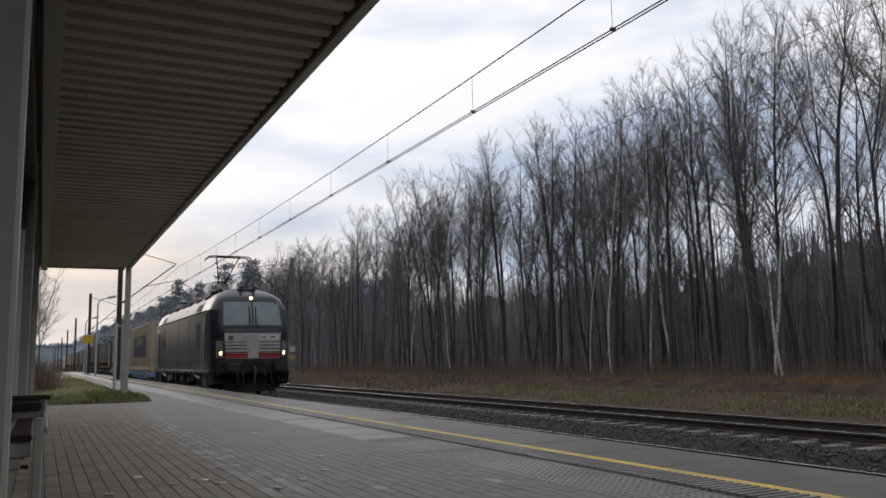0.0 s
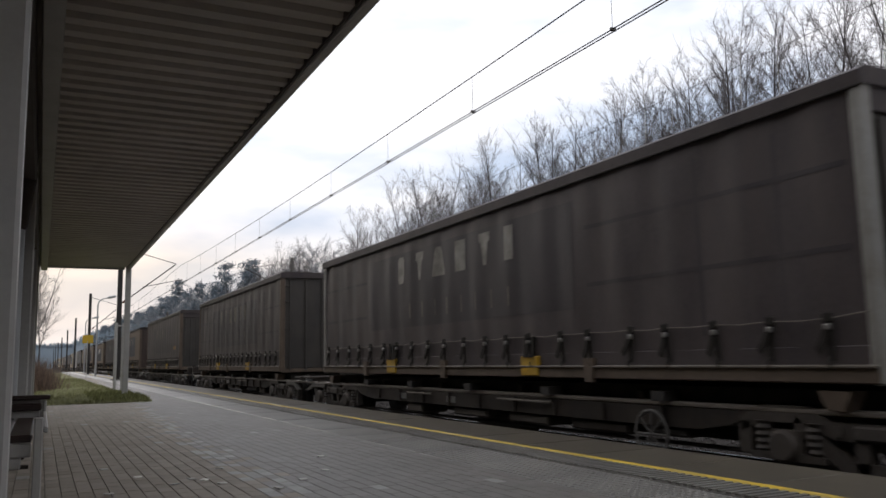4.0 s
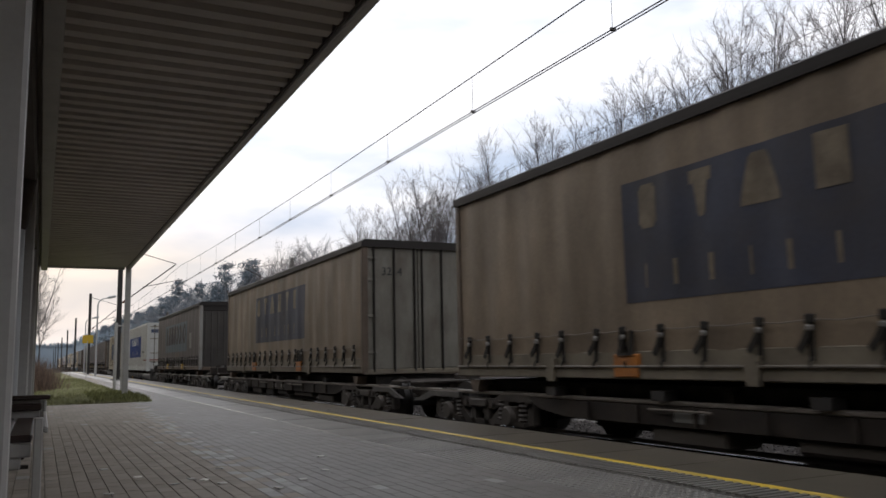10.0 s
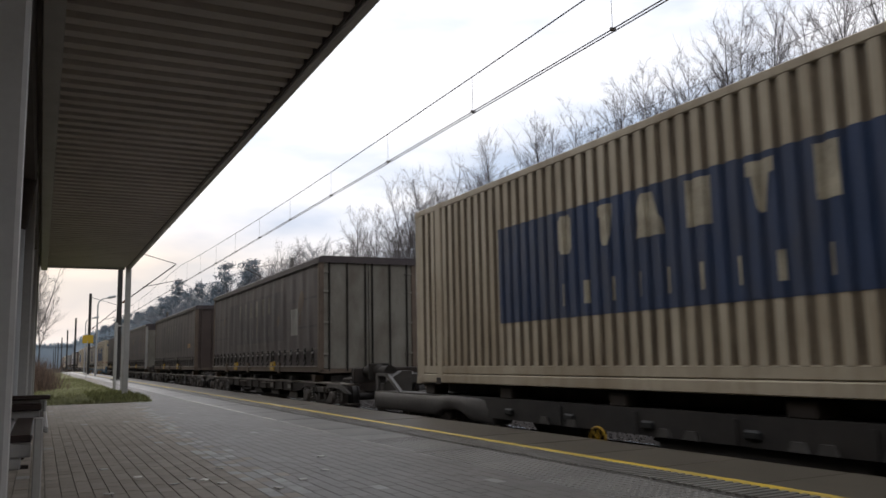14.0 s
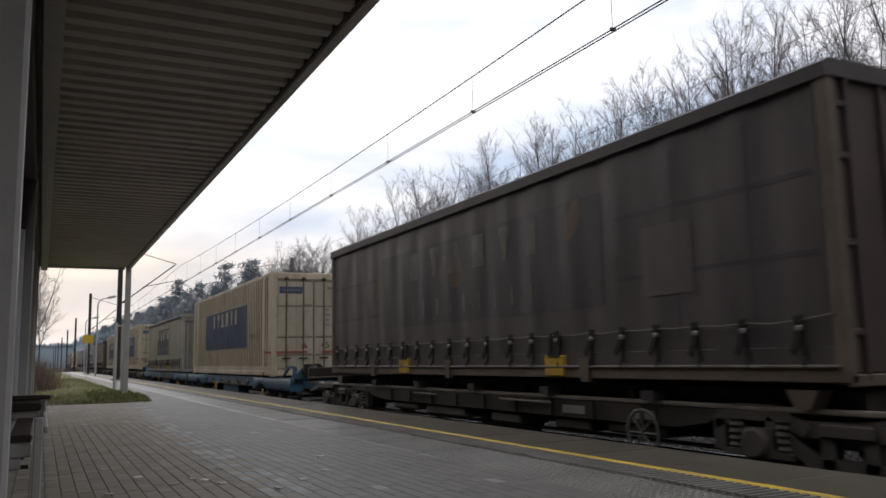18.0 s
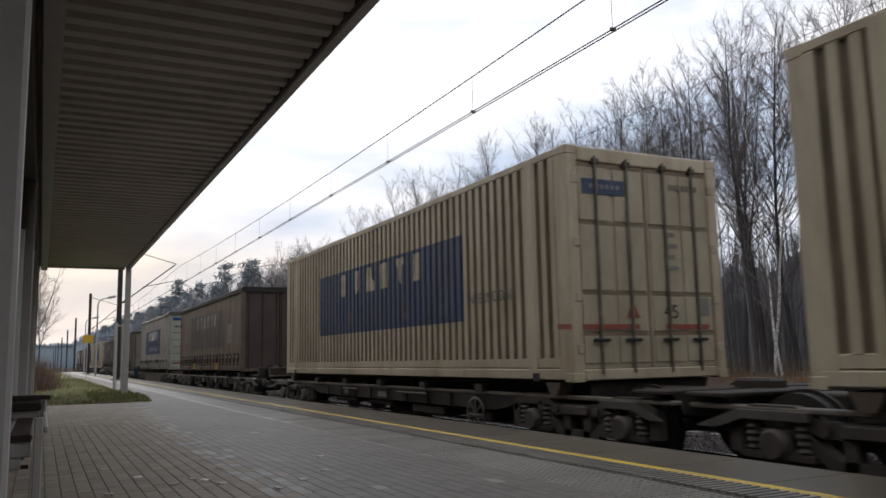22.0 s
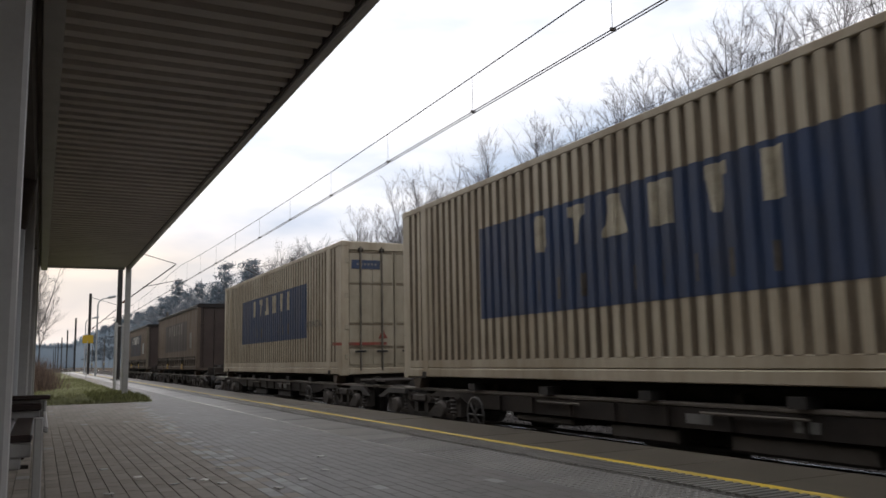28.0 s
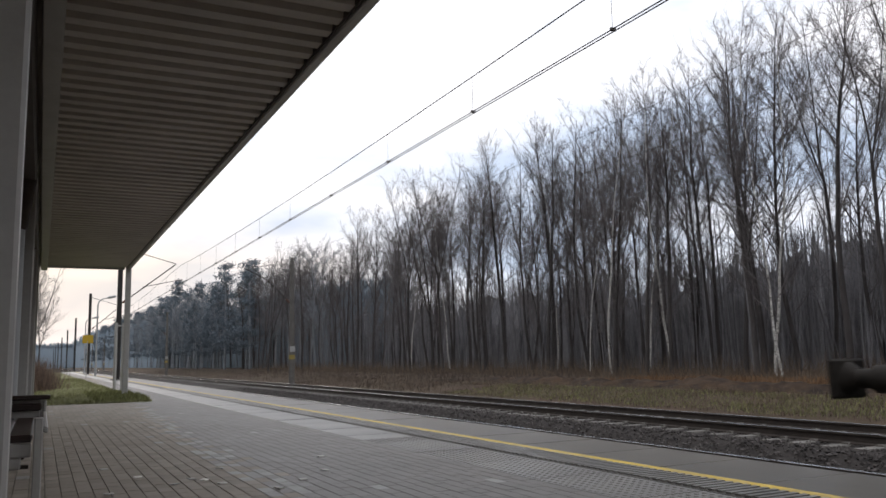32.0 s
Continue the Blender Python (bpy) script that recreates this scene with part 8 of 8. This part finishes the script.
        # dense gear below the sill: vertical dampers, pipes, boxes
        for kx in range(26):
            y = 1.9 + kx * 0.6 + rnd.uniform(-0.25, 0.25)
            k = kx % 4
            if k == 0:
                part("damper", Geo().tube([(s * 1.40, y, 0.38), (s * 1.40, y + 0.05, 0.86)], 0.045, 10), M_LOCOGREY, lc)
            elif k == 1:
                part("sand_pipe", Geo().tube([(s * 1.36, y, 0.85), (s * 1.34, y + 0.1, 0.5), (s * 0.9, y + 0.22, 0.14)], 0.025, 8), M_BOGIE, lc)
            elif k == 2:
                part("junction_box", Geo().box(s * 1.28, s * 1.42, y, y + rnd.uniform(0.2, 0.4), 0.5, 0.82, 0.02), M_LOCOFRAME, lc)
            else:
                part("cable_loop", Geo().tube([(s * 1.4, y - 0.2, 0.84), (s * 1.4, y - 0.1, 0.55), (s * 1.4, y + 0.1, 0.5), (s * 1.4, y + 0.22, 0.84)], 0.02, 8), M_BLACK, lc)
    for ya, yb, za, zb in ((12.1, 12.34, 0.42, 0.72), (11.78, 11.98, 0.46, 0.70), (11.15, 11.4, 0.5, 0.76), (8.2, 8.4, 0.5, 0.7), (6.4, 6.55, 0.48, 0.66)):
        part("cable_cover", Geo().box(-1.46, -1.43, ya, yb, za, zb, 0.008), M_STICKER, lc, "pale cover plate under the sill")
    part("underframe_box", Geo().box(-1.32, 1.32, 7.9, 11.1, 0.30, 0.84, 0.05), M_LOCODARK, lc, "transformer case under the body")
    for yy in (4.6, 14.35):
        b = part("bogie", Geo().box(-1.1, 1.1, yy - 0.35, yy + 0.35, 0.45, 0.8, 0.04), M_LOCODARK, lc, "two-axle locomotive bogie")
        for xs in (-1.18, 1.18):
            part("side_frame", Geo().prism([(yy - 1.9, 0.55), (yy - 1.8, 0.80), (yy + 1.8, 0.80), (yy + 1.9, 0.55), (yy + 1.1, 0.48), (yy + 0.6, 0.36), (yy - 0.6, 0.36), (yy - 1.1, 0.48)], "x", xs - 0.08, xs + 0.08), M_LOCODARK, b)
        for d in (-1.5, 1.5):
            part("axle", Geo().tube([(-1.05, yy + d, 0.62), (1.05, yy + d, 0.62)], 0.1, 10), M_WHEEL, b)
            for xs in (-0.79, 0.79):
                part("wheel", Geo().tube([(xs - 0.07, yy + d, 0.62), (xs + 0.07, yy + d, 0.62)], 0.62, 28), M_WHEEL, b)
            part("axle_box", Geo().box(-1.36, -1.20, yy + d - 0.2, yy + d + 0.2, 0.42, 0.78, 0.04).tube([(-1.35, yy + d, 0.6), (-1.42, yy + d, 0.6)], 0.14, 14), M_LOCOFRAME, b)
            for e in (-0.42, 0.42):
                coil = [(-1.24 + 0.085 * math.cos(q * 0.9), yy + d + e + 0.085 * math.sin(q * 0.9), 0.46 + q * 0.0107) for q in range(33)]
                part("coil_spring", Geo().tube(coil, 0.022, 6), M_BOGIE, b)
        part("yaw_damper", Geo().tube([(-1.40, yy - 0.9, 0.66), (-1.40, yy + 0.1, 0.74)], 0.06, 10).tube([(-1.40, yy + 0.1, 0.74), (-1.40, yy + 0.6, 0.78)], 0.035, 8), M_POLELIGHT, b)
    # roof gear and the raised pantograph
    for xs in (-0.75, 0.75):
        part("roof_conduit", Geo().tube([(xs, 2.5, 3.86), (xs, 2.9, 4.06), (xs, 5.4, 4.10), (xs * 0.8, 6.2, 4.02)], 0.035, 8), M_BLACK, lc, "black roof conduit")
        for yy in (3.2, 4.0, 4.8):
            part("conduit_foot", Geo().box(xs - 0.05, xs + 0.05, yy, yy + 0.08, 3.80, 4.08, 0.01), M_LOCOFRAME, lc)
    part("air_duct", Geo().box(-0.45, 0.45, 2.9, 4.6, 3.88, 4.04, 0.05), M_LOCOFRAME, lc)
    part("horn_bracket", Geo().box(-0.35, 0.35, 1.9, 2.1, 3.84, 3.96, 0.02), M_LOCOFRAME, lc)
    for xs in (-0.25, 0.25):
        part("horn", Geo().tube([(xs, 1.95, 3.95), (xs, 1.6, 3.97)], [0.03, 0.07], 10), M_LOCOFRAME, lc)
    part("radio_fin", Geo().prism([(2.2, 3.92), (2.45, 3.92), (2.42, 4.10), (2.32, 4.10)], "x", -0.04, 0.04), M_LOCOFRAME, lc)
    for yy in (6.9, 8.6, 10.4):
        part("roof_box", Geo().box(-0.7, 0.7, yy, yy + 1.2, 3.90, 4.02, 0.05), M_LOCOFRAME, lc)
    for yy in (6.4, 8.3, 10.1, 12.2):
        part("roof_insulator", Geo().tube([(-0.5, yy, 3.88), (-0.5, yy, 4.12)], [0.09, 0.06], 10), M_INSUL, lc)
    part("bus_bar", Geo().tube([(-0.5, 7.4, 4.06), (-0.5, 8.3, 4.14), (-0.5, 13.0, 4.14), (-0.3, 14.0, 4.06)], 0.025, 8), M_BLACK, lc)
    part("pantograph_base", Geo().box(-0.6, -0.5, 5.4, 7.8, 4.0, 4.07, 0.02).box(0.5, 0.6, 5.4, 7.8, 4.0, 4.07, 0.02).box(-0.6, 0.6, 5.4, 5.5, 4.0, 4.07, 0.02).box(-0.6, 0.6, 7.6, 7.8, 4.0, 4.1, 0.02).box(-0.2, 0.2, 5.6, 6.2, 4.06, 4.18, 0.03), M_BLACK, lc)
    for s in (-1, 1):
        for yy in (5.5, 7.7):
            part("roof_insulator", Geo().tube([(s * 0.55, yy, 3.88), (s * 0.55, yy, 4.02)], 0.08, 10), M_INSUL, lc)
    pan = part("pantograph", Geo().tube([(0, 5.6, 4.12), (0, 6.9, 4.66)], [0.07, 0.05], 8).tube([(0.16, 5.4, 4.08), (0.1, 6.95, 4.56)], 0.02, 6), M_BLACK, lc, "raised single-arm pantograph")
    part("knee", Geo().tube([(-0.2, 6.9, 4.66), (0.2, 6.9, 4.66)], 0.05, 8), M_BLACK, pan)
    part("upper_arm", Geo().tube([(-0.14, 6.9, 4.66), (-0.5, 5.5, 5.62)], 0.026, 8).tube([(0.14, 6.9, 4.66), (0.5, 5.5, 5.62)], 0.026, 8).tube([(-0.5, 5.5, 5.62), (0.5, 5.5, 5.62)], 0.025, 8), M_BLACK, pan)
    for yy in (5.26, 5.74):
        part("contact_strip", Geo().tube([(-0.98, yy, 5.43), (-0.88, yy, 5.56), (-0.72, yy, 5.60), (0.72, yy, 5.60), (0.88, yy, 5.56), (0.98, yy, 5.43)], 0.025, 8), M_BLACK, pan)
    part("low_pantograph", Geo().tube([(0, 12.9, 4.0), (0, 15.1, 4.08)], 0.05, 8).tube([(-0.9, 13.0, 4.16), (0.9, 13.0, 4.16)], 0.03, 8).tube([(-0.4, 13.0, 4.14), (-0.1, 15.0, 4.1)], 0.025, 8).tube([(0.4, 13.0, 4.14), (0.1, 15.0, 4.1)], 0.025, 8), M_BLACK, lc, "folded pantograph")
    lc.scale = (1.0, 1.0, 1.045)
    train.append((lc, 28.45))


build_loco()
build_train()
build_platform()


def motions():
    for ob, at in train:
        walk(ob, [(t, pose(XC, at - d, RAIL)) for t, d in TRAVEL])


motions()
